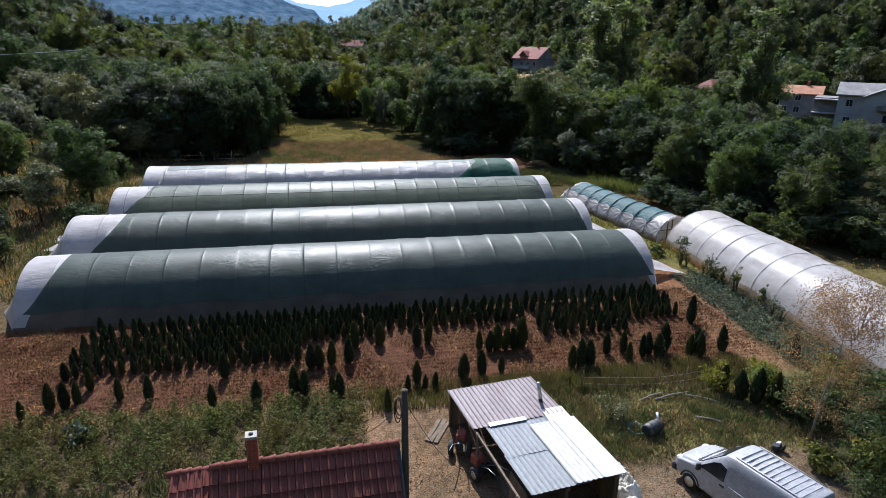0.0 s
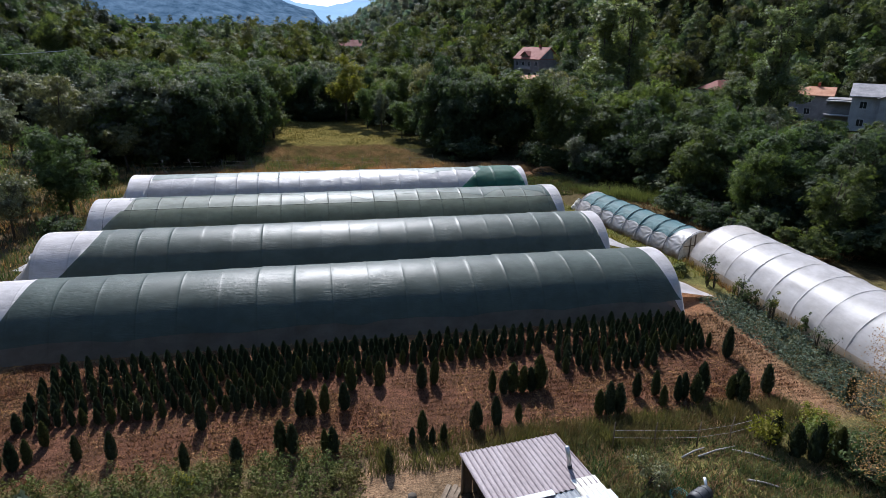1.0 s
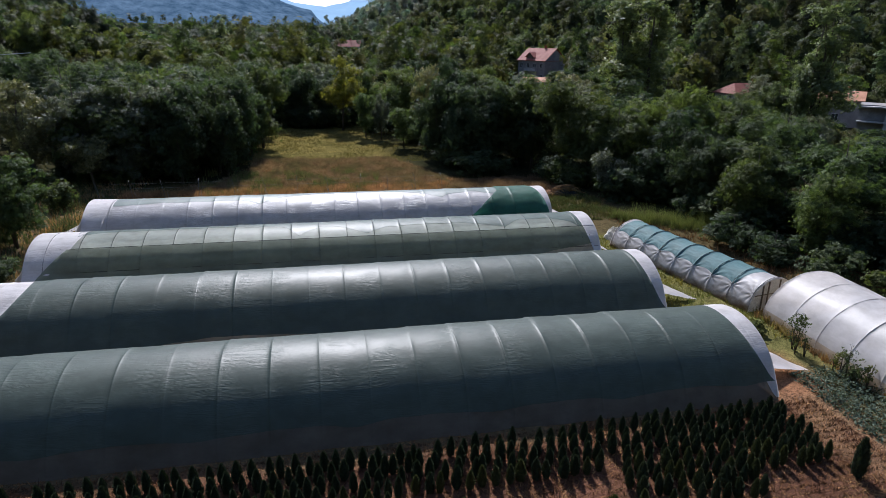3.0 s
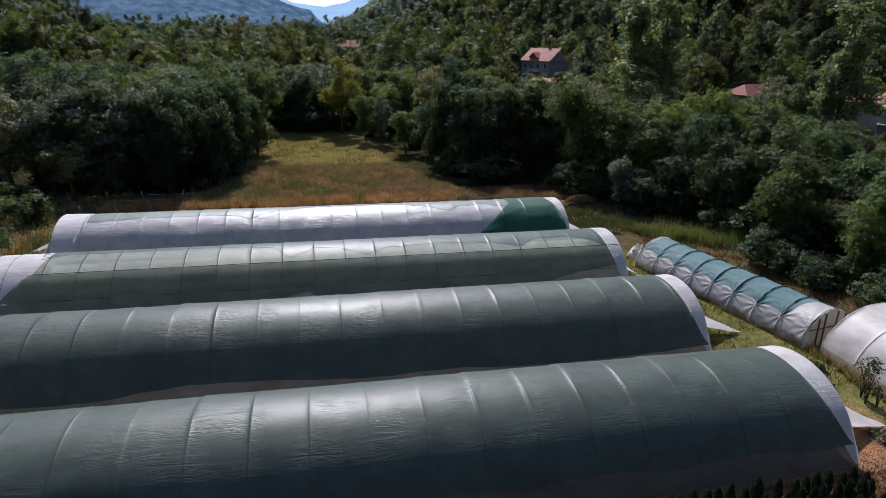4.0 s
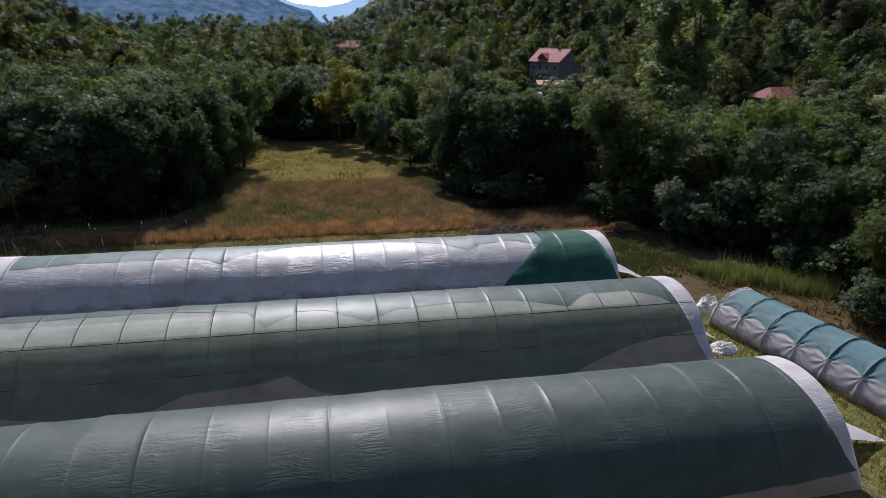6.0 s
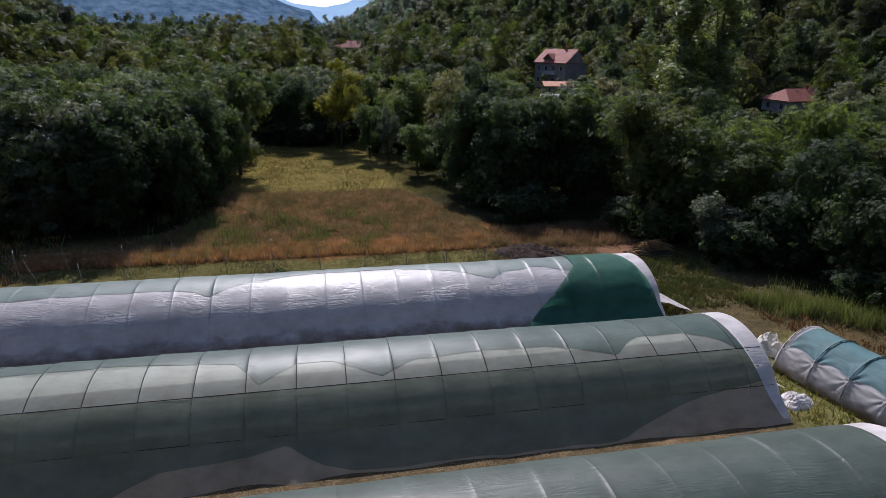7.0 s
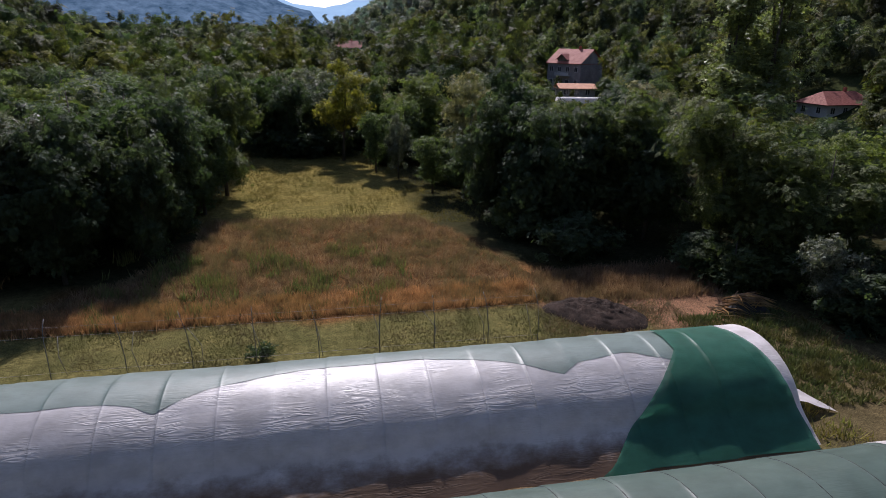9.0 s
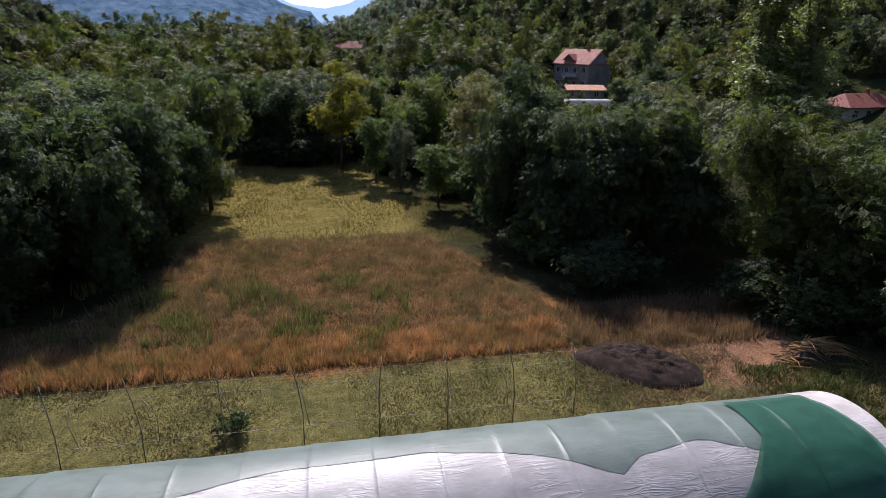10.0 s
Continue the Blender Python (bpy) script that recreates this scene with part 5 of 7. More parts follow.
def leafy_plot(name, label, x0, x1, y0, y1, plants, leaves, h, spread, size, mat, seed):
    """Bushy crop plants, each a little cloud of leaves."""
    rng = np.random.default_rng(seed)
    P = np.stack([rng.uniform(x0, x1, plants), rng.uniform(y0, y1, plants)], 1)
    P[:, 1] = np.round(P[:, 1] / 0.62) * 0.62 + rng.normal(0, 0.09, plants)
    k = np.repeat(np.arange(plants), leaves)
    hh = h * rng.uniform(0.55, 1.25, plants)
    t = rng.uniform(0.05, 1, len(k))
    w = spread * np.sin(np.pi * (0.15 + 0.75 * t))
    C = np.stack([P[k, 0] + rng.normal(0, 1, len(k)) * w, P[k, 1] + rng.normal(0, 1, len(k)) * w, hh[k] * t], 1)
    N = rng.normal(0, 0.8, C.shape) + (0, 0, 0.7)
    thing(name, label, "crop", kind="stuff", me=poly_cloud(name, leaf_quads(C, N, size, rng, 0.32), M[mat]))


leafy_plot("crop_green", "dense dark green bushy crop in the plot", -22, 1.3, 20.6, 25.2, 1150, 40, 0.8, 0.13, 0.14, "crop", 43)


def crop_rows():
    rng = np.random.default_rng(51)
    C = []
    for x in np.arange(23.9, 27.3, 0.55):
        for y in np.arange(24.5, 37.2, 0.42):
            c = np.array([x + 0.1 * (y - 30) * 0.3, y, 0.14]) + rng.normal(0, 0.06, 3) * (1, 1, 0.3)
            C.append(c + rng.normal(0, 1, (34, 3)) * (0.14, 0.14, 0.14))
    C = np.concatenate(C)
    C[:, 2] = np.abs(C[:, 2])
    N = rng.normal(0, 0.5, C.shape) + (0, 0, 1)
    thing("vegetable_rows", "rows of grey-green leafy vegetables in dark soil", "crop", kind="stuff", me=poly_cloud("vegetable_rows", leaf_quads(C, N, 0.19, rng, 0.36), M["plot_leaf"]))


crop_rows()


# ---- shrubs in the yard and thickets ----
def shrub(x, y, h, r, mat, label, seed, leaf=0.13, count=900, name="shrub"):
    rng = np.random.default_rng(seed)
    lobes = crown_lobes(rng, 11, h * 0.52, r, h * 0.42, 0.3 * r, 0.5 * r, 0.2)
    C, N = lobed(rng, lobes, count)
    C[:, 2] = np.abs(C[:, 2])
    ob = thing(name, label, "shrub", pose(x, y, float(land(x, y))))
    part("foliage", poly_cloud("foliage", leaf_quads(C, N, leaf * 1.5, rng), M[mat]), ob)
    part("stem", mesh_of("stem", *joined([tube([(0, 0, -0.05), (lx * 0.4, ly * 0.4, lz * 0.5), (lx, ly, lz)], [0.04, 0.025, 0.008], 5) for lx, ly, lz, lr in lobes[:5]]), M["bark"], True), ob)


shrub(17.9, 22.9, 1.7, 0.8, "leaf_yellow", "bright yellow-green shrub beside dark conifers", 1)
shrub(19.6, 22.4, 1.5, 0.9, "leaf_mid", "green shrub beside the yard", 2)
shrub(20.8, 23.4, 1.2, 0.8, "leaf_yellow", "low yellow-green shrub at the plot's edge", 3)
shrub(20.2, 20.2, 1.6, 1.3, "leaf_dark", "dense dark shrub below the birch", 4)
shrub(21.8, 18.4, 1.8, 1.4, "leaf_dark", "dense dark shrub below the birch", 5)
shrub(22.6, 21.4, 1.5, 1.2, "weed", "green shrub beside the vegetable rows", 6)
shrub(20.6, 16.4, 1.7, 1.3, "leaf_mid", "green shrub behind the van", 7)
shrub(23.4, 16.0, 2.0, 1.5, "leaf_dark", "dark shrub in the thicket", 8)
shrub(19.0, 14.6, 1.5, 1.1, "leaf_mid", "green shrub beside the van", 9)
shrub(21.4, 13.6, 1.8, 1.4, "leaf_dark", "dark shrub in the thicket", 10)
shrub(25.2, 19.2, 1.8, 1.5, "leaf_mid", "green shrub in the thicket", 11)
shrub(24.6, 23.0, 1.0, 0.8, "weed", "low green shrub by the white tunnel", 12)
shrub(18.4, 17.0, 0.9, 0.7, "weed", "leafy weeds beside the van", 13)
shrub(11.9, 21.6, 1.0, 0.8, "leaf_grey", "grey dry shrub beside the shed", 14, 0.1)
shrub(-0.9, 75.0, 0.9, 0.75, "leaf_dark", "small dark bush in the grass strip", 15, 0.14, 700)
shrub(-10.4, 24.0, 0.75, 0.5, "plot_leaf", "pale-leaved squash plant in the crop", 16, 0.2, 300)
shrub(-5.1, 24.4, 0.7, 0.45, "leaf_yellow", "yellow-green plant in the crop", 17, 0.12, 400)
shrub(26.2, 39.6, 2.6, 0.6, "leaf_dark", "tall dark weed beside the white tunnel", 18, 0.12, 420)
shrub(26.6, 36.0, 1.5, 0.4, "weed", "tall weed beside the white tunnel", 19, 0.1, 260)
shrub(27.0, 31.5, 1.6, 0.4, "weed", "tall weed beside the white tunnel", 20, 0.1, 260)
shrub(25.4, 41.8, 0.9, 0.7, "weed", "weeds at the tunnel's corner", 21)
for k in range(14):
    q = np.random.default_rng(6000 + k)
    wy = q.uniform(26.0, 41.5)
    shrub(26.1 + 0.045 * (41 - wy) + q.normal(0, 0.25), wy, q.uniform(0.8, 2.3), q.uniform(0.2, 0.5), ("weed", "leaf_dark")[k % 2], "thin tall weed standing beside the white tunnel", 6100 + k, 0.07, 240)
for k in range(26):
    q = np.random.default_rng(3000 + k)
    sx, sy = q.uniform(20.2, 30.0), q.uniform(10.5, 21.5)
    shrub(sx, sy, q.uniform(1.1, 2.2), q.uniform(0.9, 1.5), ("leaf_dark", "leaf_mid", "leaf_dark", "weed")[k % 4], ("dense dark shrub in the thicket beside the yard", "green shrub in the thicket beside the yard", "dense dark shrub in the thicket beside the yard", "leafy green weeds in the thicket")[k % 4], 4000 + k, 0.15, 800)
for k, (x, y, s) in enumerate([(18.6, 22.0, 1.2), (19.1, 21.6, 1.3), (18.3, 22.9, 1.05), (19.9, 21.4, 1.1)]):
    thuja(x, y, s, "conifers at the yard")

for k in range(48):
    rr = np.random.default_rng(700 + k)
    y = rr.uniform(22, 100)
    x = float(np.interp(y, WOOD_Y, WOOD_X)) + rr.uniform(0.8, 6.0)
    tree("bush", x, y, rr.uniform(2.2, 4.2), 1.3)
for k in range(26):
    rr = np.random.default_rng(800 + k)
    tree("bush", rr.uniform(-27, -9.5) + 0.0, rr.uniform(88, 112), rr.uniform(2.4, 4.0), 1.3)
for k in range(22):
    rr = np.random.default_rng(900 + k)
    tree("bush", rr.uniform(-9, 24), rr.uniform(132, 141), rr.uniform(2.6, 4.5), 1.3)
for k in range(20):
    rr = np.random.default_rng(950 + k)
    y = rr.uniform(100, 130)
    tree("bush", 19.5 - 0.25 * (y - 104) + rr.uniform(0, 6), y, rr.uniform(2.2, 4.0), 1.2)
for k in range(9):
    rr = np.random.default_rng(990 + k)
    tree("bush", rr.uniform(-40, -21), rr.uniform(50, 92), rr.uniform(1.6, 3.2), 1.2)


def bare_birch(x, y, h):
    rng = np.random.default_rng(77)
    trunk, twigs, tips = [], [], []
    stem = [Vector((0, 0, -0.1)), Vector((0.25, 0.1, h * 0.3)), Vector((0.6, 0.1, h * 0.62)), Vector((0.8, 0.3, h))]
    trunk.append(tube(stem, [0.05, 0.04, 0.026, 0.008], 7))
    second = [Vector((0.1, 0.05, h * 0.12)), Vector((0.9, 0.3, h * 0.42)), Vector((1.5, 0.2, h * 0.85))]
    trunk.append(tube(second, [0.03, 0.022, 0.008], 6))

    def grow(p, d, length, r, level):
        pts = [p]
        for _ in range(3):
            d = (d + Vector(rng.normal(0, 0.22, 3)) + Vector((0, 0, 0.06))).normalized()
            pts.append(pts[-1] + d * length / 3)
        twigs.append(tube(pts, [r, r * 0.8, r * 0.55, 0.004], 4, False))
        tips.extend(pts[1:])
        if level < 3:
            for _ in range(4 if level < 2 else 3):
                q = pts[rng.integers(1, 4)]
                grow(q, (d + Vector(rng.normal(0, 0.75, 3))).normalized(), length * rng.uniform(0.45, 0.7), r * 0.55, level + 1)

    for line in (stem, second):
        for k in range(15):
            u = rng.uniform(0.25, 0.98) * (len(line) - 1)
            i = min(int(u), len(line) - 2)
            a = rng.uniform(0, 2 * math.pi)
            grow(line[i].lerp(line[i + 1], u - i), Vector((math.cos(a), math.sin(a), 0.7)).normalized(), rng.uniform(1.2, 2.0), 0.016, 0)
    ob = thing("birch", "nearly bare birch with pale trunk and brown twigs", "tree", pose(x, y, 0))
    part("trunk", mesh_of("trunk", *joined(trunk), M["bark_pale"], True), ob, "pale bark")
    part("branchwork", mesh_of("branchwork", *joined(twigs), M["twig"]), ob)
    T = np.array(tips)
    C = T[rng.integers(0, len(T), 15000)] + rng.normal(0, 0.16, (15000, 3))
    part("foliage", poly_cloud("foliage", leaf_quads(C, rng.normal(0, 1, C.shape), 0.07, rng), M["tall_grass"]), ob, "sparse dry leaves")


bare_birch(19.5, 18.7, 6.2)


# ---- yard: shed, house, van ----
def corrugated(w, l, pitch, depth, thick=0.012, nv=6, warp=0.0, seed=0.0):
    """A profiled sheet in x (waves) and y (length), z up."""
    nu = int(w / pitch * 6) + 1
    V = []
    for s in (0, 1):
        for i in range(nu):
            x = w * i / (nu - 1)
            ph = (x / pitch) % 1.0
            z = depth * float(np.interp(ph, [0, 0.12, 0.3, 0.42, 1], [0, 1, 1, 0, 0]))
            for j in range(nv):
                V.append((x, -l * j / (nv - 1), z - s * thick + warp * noise.noise(Vector((x * 0.8, j * 0.7, seed)))))
    n = nu * nv
    F = grid_faces(nu, nv)
    F = F + [tuple(i + n for i in f[::-1]) for f in F]
    for j in range(nv - 1):
        F += [(j + 1, j, j + n, j + 1 + n), ((nu - 1) * nv + j, (nu - 1) * nv + j + 1, (nu - 1) * nv + j + 1 + n, (nu - 1) * nv + j + n)]
    for i in range(nu - 1):
        F += [(i * nv, (i + 1) * nv, (i + 1) * nv + n, i * nv + n), ((i + 1) * nv + nv - 1, i * nv + nv - 1, i * nv + nv - 1 + n, (i + 1) * nv + nv - 1 + n)]
    return V, F


def build_shed():
    shed = thing("shed", "low open shed roofed with brown, grey and white metal sheets", "shed", pose(4.75, 22.34, 0, 0, 0, 7.6))

    def panel(mat, label, u, v, w, l, z, pitch, depth, tilt=0.0, warp=0.01):
        part("roof_sheet", mesh_of("roof_sheet", *corrugated(w, l, pitch, depth, warp=warp, seed=u), M[mat]), shed, label, pose(u, -v, z, tilt))

    panel("tin_brown", "brownish ribbed metal sheet", -0.02, 0.0, 3.9, 2.95, 1.74, 0.2, 0.035, -1.0)
    panel("tin_white", "white flat strip", 0.65, 2.78, 1.55, 0.26, 1.83, 2.0, 0.004)
    panel("tin_grey", "bluish grey ribbed sheet", 0.5, 2.95, 2.6, 2.0, 1.76, 0.2, 0.02, -1.5)
    panel("tin_grey", "bluish grey ribbed sheet", 0.46, 4.75, 2.2, 2.2, 1.79, 0.2, 0.02, -1.5)
    panel("tarp_cream", "cream ribbed sheet", 3.0, 2.55, 0.95, 0.95, 1.80, 0.2, 0.03)
    panel("tin_white", "bright white ribbed sheet", 2.1, 3.4, 1.2, 3.55, 1.84, 0.2, 0.035, -1.0)
    panel("tin_white", "flat white sheet with a stain", 3.2, 3.35, 0.85, 3.6, 1.83, 3.0, 0.004, -1.0)
    for u in (0.08, 1.9, 3.8):
        for v in (0.1, 3.2, 6.7):
            part("post", mesh_of("post", *tube([(u, -v, -0.1), (u + 0.02, -v, 0.9), (u, -v, 1.72)], 0.055, 7), M["wood_old"], True), shed)
    for u in (0.1, 1.9, 3.8):
        part("beam", mesh_of("beam", *box(u - 0.04, u + 0.04, -6.85, -0.05, 1.6, 1.71), M["wood_old"]), shed)
    for k in range(16):
        part("wall_board", mesh_of("wall_board", *box(3.84, 3.87 + 0.01 * (k % 2), -0.1 - 0.42 * k - 0.4, -0.1 - 0.42 * k, 0.0, 1.6 - 0.04 * (k % 3)), M["wood_old"]), shed)
    for k in range(9):
        part("wall_board", mesh_of("wall_board", *box(0.1 + 0.42 * k, 0.1 + 0.42 * k + 0.4, -0.08, -0.04 - 0.01 * (k % 2), 0.0, 1.62), M["wood_old"]), shed)
    part("door_board", mesh_of("door_board", *box(0.45, 0.5, -6.6, -5.3, 0.0, 1.55), M["wood_old"]), shed, "plain brown board")
    part("flue_pipe", mesh_of("flue_pipe", *tube([(3.35, -1.95, 1.66), (3.3, -1.92, 2.1), (3.22, -1.85, 2.6)], 0.075, 12), M["steel"], True), shed, "bright metal flue pipe")
    part("collar", mesh_of("collar", *tube([(3.35, -1.95, 1.68), (3.33, -1.94, 1.9)], 0.085, 12), M["black_plastic"], True), shed, "black collar at the pipe's foot")
    part("stain", mesh_of("stain", [(3.4 + 0.42 * math.cos(w) * (1 + 0.2 * math.sin(3 * w)) + 0.2, -6.2 + 0.3 * math.sin(w), 1.845 - 0.0175 * 2.85 + 0.002) for w in np.linspace(0, 2 * math.pi, 20)[:-1]], [tuple(range(19))], M["tin_grey"]), shed, "grey damp stain")


build_shed()


def crumple(name, label, category, m, w, l, h, mat, seed, n=46, lump=0.5):
    """A heap with folds or lumps on an uneven round foot."""
    V, F = [], []
    k = n + 14
    for i in range(n):
        r = i / (n - 1)
        for j in range(k):
            a = 2 * math.pi * j / k
            u, v = r * math.cos(a), r * math.sin(a)
            edge = 1 + 0.22 * noise.noise(Vector((math.cos(a) * 1.6, math.sin(a) * 1.6, seed + 5)))
            z = h * (1 - r * r) ** 0.75 * (0.7 + lump * fbm(u * w * 2, v * l * 2, 0.9, seed)) + 0.3 * lump * abs(noise.noise(Vector((u * 6, v * 6, seed)))) * (1 - r) ** 0.4
            V.append((u * w * edge, v * l * edge, max(z, 0.0) - 0.03 * r))
    for i in range(n - 1):
        F += [(i * k + j, i * k + (j + 1) % k, (i + 1) * k + (j + 1) % k, (i + 1) * k + j) for j in range(k)]
    thing(name, label, category, m, me=mesh_of(name, V, F, M[mat], True))


crumple("tarpaulin", "crumpled cream tarpaulin heaped beside the shed", "tarpaulin", pose(10.35, 17.6, 0, 0, 0, 8), 0.65, 1.1, 0.8, "tarp_cream", 3.0)
crumple("tarpaulin", "crumpled cream tarpaulin lying beside the shed", "tarpaulin", pose(10.4, 15.9, 0, 0, 0, 12), 0.5, 1.2, 0.55, "tarp_cream", 6.0)
crumple("crumpled_film", "crumpled white film lying beside the tunnel", "plastic film", pose(23.3, 55.6, 0, 0, 0, 20), 0.9, 0.7, 0.45, "film_edge", 8.0)
crumple("crumpled_film", "shiny crumpled white film bundled at the tunnel's end", "plastic film", pose(-20.0, 51.6, 0, 0, 0, 30), 1.0, 1.5, 0.9, "film_edge", 13.0)
crumple("crumpled_film", "crumpled white film bundled beside the tunnel's end", "plastic film", pose(-18.6, 71.6, 0, 0, 0, 10), 0.6, 0.9, 0.9, "film_edge", 15.0)
crumple("crumpled_film", "crumpled cream film gathered at the small tunnel's end", "plastic film", pose(25.5, 60.1, 0, 0, 0, 40), 0.7, 0.9, 1.1, "tarp_cream", 17.0)
crumple("dung_mound", "low dark brown dung heap behind the last tunnel", "heap", pose(18.3, 77.2, 0, 0, 0, -38), 3.1, 2.0, 1.1, "dung", 9.0, 60, 0.14)


def tiled_slope(parent, corner, along, down, cols, rows, tw, tl, mat):
    """Roof tiles laid in courses, each one with a raised edge and its own slight tilt."""
    rng = np.random.default_rng(12)
    a, d = Vector(along).normalized(), Vector(down).normalized()
    n = a.cross(d)
    if n.z < 0:
        n = -n
    prof = [(0.0, 0.0), (0.12, 0.045), (0.3, 0.05), (0.42, 0.012), (0.72, 0.0), (0.98, 0.02)]
    V, F = [], []
    for e in (0, 1):
        for u, z in prof:
            V.append((u * tw, e * tl * 1.08, z + (0.028 if e else 0.0)))
    for e in (0, 1):
        for u, z in prof:
            V.append((u * tw, e * tl * 1.08, z - 0.02 + (0.028 if e else 0.0)))
    k = len(prof)
    for i in range(k - 1):
        F += [(i, i + 1, k + i + 1, k + i), (2 * k + i + 1, 2 * k + i, 3 * k + i, 3 * k + i + 1), (k + i, k + i + 1, 3 * k + i + 1, 3 * k + i)]
    me = mesh_of("tile", V, F, M[mat])
    for r in range(rows):
        for c in range(cols):
            p = Vector(corner) + a * (c * tw) + d * (r * tl) + n * (0.02 + rng.uniform(0, 0.008))
            m = Matrix((a, d, n)).transposed().to_4x4()
            m.translation = p
            part("tile", me, parent, m=m @ pose(0, 0, 0, rng.normal(0, 0.8), rng.normal(0, 0.8), rng.normal(0, 0.6)))


def build_house():
    """The house whose tiled roof lies under the start of the flight."""
    house = thing("house", "small house with a weathered red clay tile roof and brick chimney", "house", pose(1.8, 15.27, 0, 0, 0, 2.2) @ pose(-1.8, -15.27, 0))
    x0, x1, yr, zr = -3.4, 1.75, 15.2, 4.6
    ye, ze = 12.1, 1.9
    yf = 17.6
    zf = 3.0
    roof = part("roof", mesh_of("roof", [(x0, yr, zr), (x1, yr, zr), (x1, ye, ze), (x0, ye, ze), (x0, yf, zf), (x1, yf, zf), (x0, yr, zr - 0.12), (x1, yr, zr - 0.12), (x1, ye, ze - 0.12), (x0, ye, ze - 0.12), (x0, yf, zf - 0.12), (x1, yf, zf - 0.12)],
                                        [(0, 3, 2, 1), (0, 1, 5, 4), (6, 7, 8, 9), (6, 10, 11, 7), (3, 9, 8, 2), (4, 5, 11, 10), (0, 6, 9, 3), (1, 2, 8, 7), (0, 4, 10, 6), (1, 7, 11, 5)], M["tile_red"]), house)
    tiled_slope(roof, (x0 + 0.02, yr - 0.02, zr), (1, 0, 0), (0, ye - yr, ze - zr), 23, 10, 0.222, 0.42, "tile_red")
    ridge = mesh_of("ridge_tile", *tube([(0, 0, 0), (0.2, 0, 0.01), (0.38, 0, 0.03)], [0.1, 0.105, 0.125], 10), M["tile_red"], True)
    for k in range(15):
        part("ridge_tile", ridge, roof, m=pose(x0 + k * 0.345, yr, zr + 0.01, 0, 0, 0))
    part("wall", mesh_of("wall", *box(x0 + 0.25, x1 - 0.2, ye + 0.5, yf - 0.4, -0.05, 2.1), M["plaster"]), house, "plastered wall")
    part("gable", mesh_of("gable", [(x1 - 0.2, ye + 0.5, 2.05), (x1 - 0.2, yf - 0.4, 2.9), (x1 - 0.2, yr, zr - 0.12), (x0 + 0.25, ye + 0.5, 2.05), (x0 + 0.25, yf - 0.4, 2.9), (x0 + 0.25, yr, zr - 0.12)], [(0, 1, 2), (5, 4, 3), (0, 3, 4, 1), (1, 4, 5, 2), (2, 5, 3, 0)], M["plaster"]), house)
    part("verge_board", mesh_of("verge_board", [(x1 - 0.02, yr, zr + 0.1), (x1 + 0.06, yr, zr + 0.1), (x1 + 0.06, ye, ze + 0.1), (x1 - 0.02, ye, ze + 0.1), (x1 - 0.02, yr, zr - 0.14), (x1 + 0.06, yr, zr - 0.14), (x1 + 0.06, ye, ze - 0.14), (x1 - 0.02, ye, ze - 0.14)], [(0, 3, 2, 1), (4, 5, 6, 7), (1, 2, 6, 5), (0, 4, 7, 3), (0, 1, 5, 4), (3, 7, 6, 2)], M["black_plastic"]), house, "dark verge board")
    wing = part("wing_roof", mesh_of("wing_roof", [(x0 - 0.05, yr + 0.45, 4.25), (-4.45, yr + 0.55, 4.15), (-5.3, 12.6, 1.9), (x0 - 0.05, 12.6, 1.9), (x0 - 0.05, yr + 0.45, 4.1), (-4.45, yr + 0.55, 4.0), (-5.3, 12.6, 1.75), (x0 - 0.05, 12.6, 1.75)], [(0, 1, 2, 3), (7, 6, 5, 4), (0, 4, 5, 1), (1, 5, 6, 2), (2, 6, 7, 3), (3, 7, 4, 0)], M["tile_red"]), house, "lower wing roof of brighter tiles")
    tiled_slope(wing, (-4.5, yr + 0.42, 4.18), (1, 0.0, 0.08), (-0.35, -3.05, -2.3), 5, 8, 0.215, 0.42, "tile_far")
    part("wing_wall", mesh_of("wing_wall", *box(-5.0, x0 + 0.3, 13.0, yr + 0.5, -0.05, 1.8), M["plaster"]), house)
    for k in range(5):
        part("ridge_tile", ridge, wing, m=pose(-4.6 + k * 0.26, yr + 0.48, 4.2, 0, 0, 0))
    slim = pose(-2.24, 15.14, 0) @ Matrix.Diagonal((0.7, 0.7, 1.0, 1.0)) @ pose(2.24, -15.14, 0)
    stack = part("chimney", mesh_of("chimney", *box(-2.43, -2.05, 14.95, 15.33, 4.0, 5.5), M["mortar"]), house, "red brick chimney", slim)
    brick = mesh_of("brick", *box(-0.088, 0.088, -0.02, 0.02, -0.03, 0.03), M["brick_red"])
    for r in range(19):
        z = 4.12 + r * 0.073
        for side, (cx, cy, a) in enumerate(((-2.24, 14.945, 0), (-2.24, 15.335, 0), (-2.435, 15.14, 90), (-2.045, 15.14, 90))):
            for q in (-0.095, 0.095):
                part("brick", brick, stack, m=pose(cx + (q + 0.02 * (r % 2) if a == 0 else 0), cy + (q + 0.02 * (r % 2) if a == 90 else 0), z, 0, 0, a))
    cap = joined([box(-2.46, -2.3, 14.93, 15.35, 5.5, 5.56), box(-2.18, -2.02, 14.93, 15.35, 5.5, 5.56), box(-2.3, -2.18, 14.93, 15.06, 5.5, 5.56), box(-2.3, -2.18, 15.22, 15.35, 5.5, 5.56), box(-2.3, -2.18, 15.06, 15.22, 5.48, 5.5)])
    part("chimney_cap", mesh_of("chimney_cap", *cap, M["concrete"]), house, "pale concrete cap with a flue hole", slim)
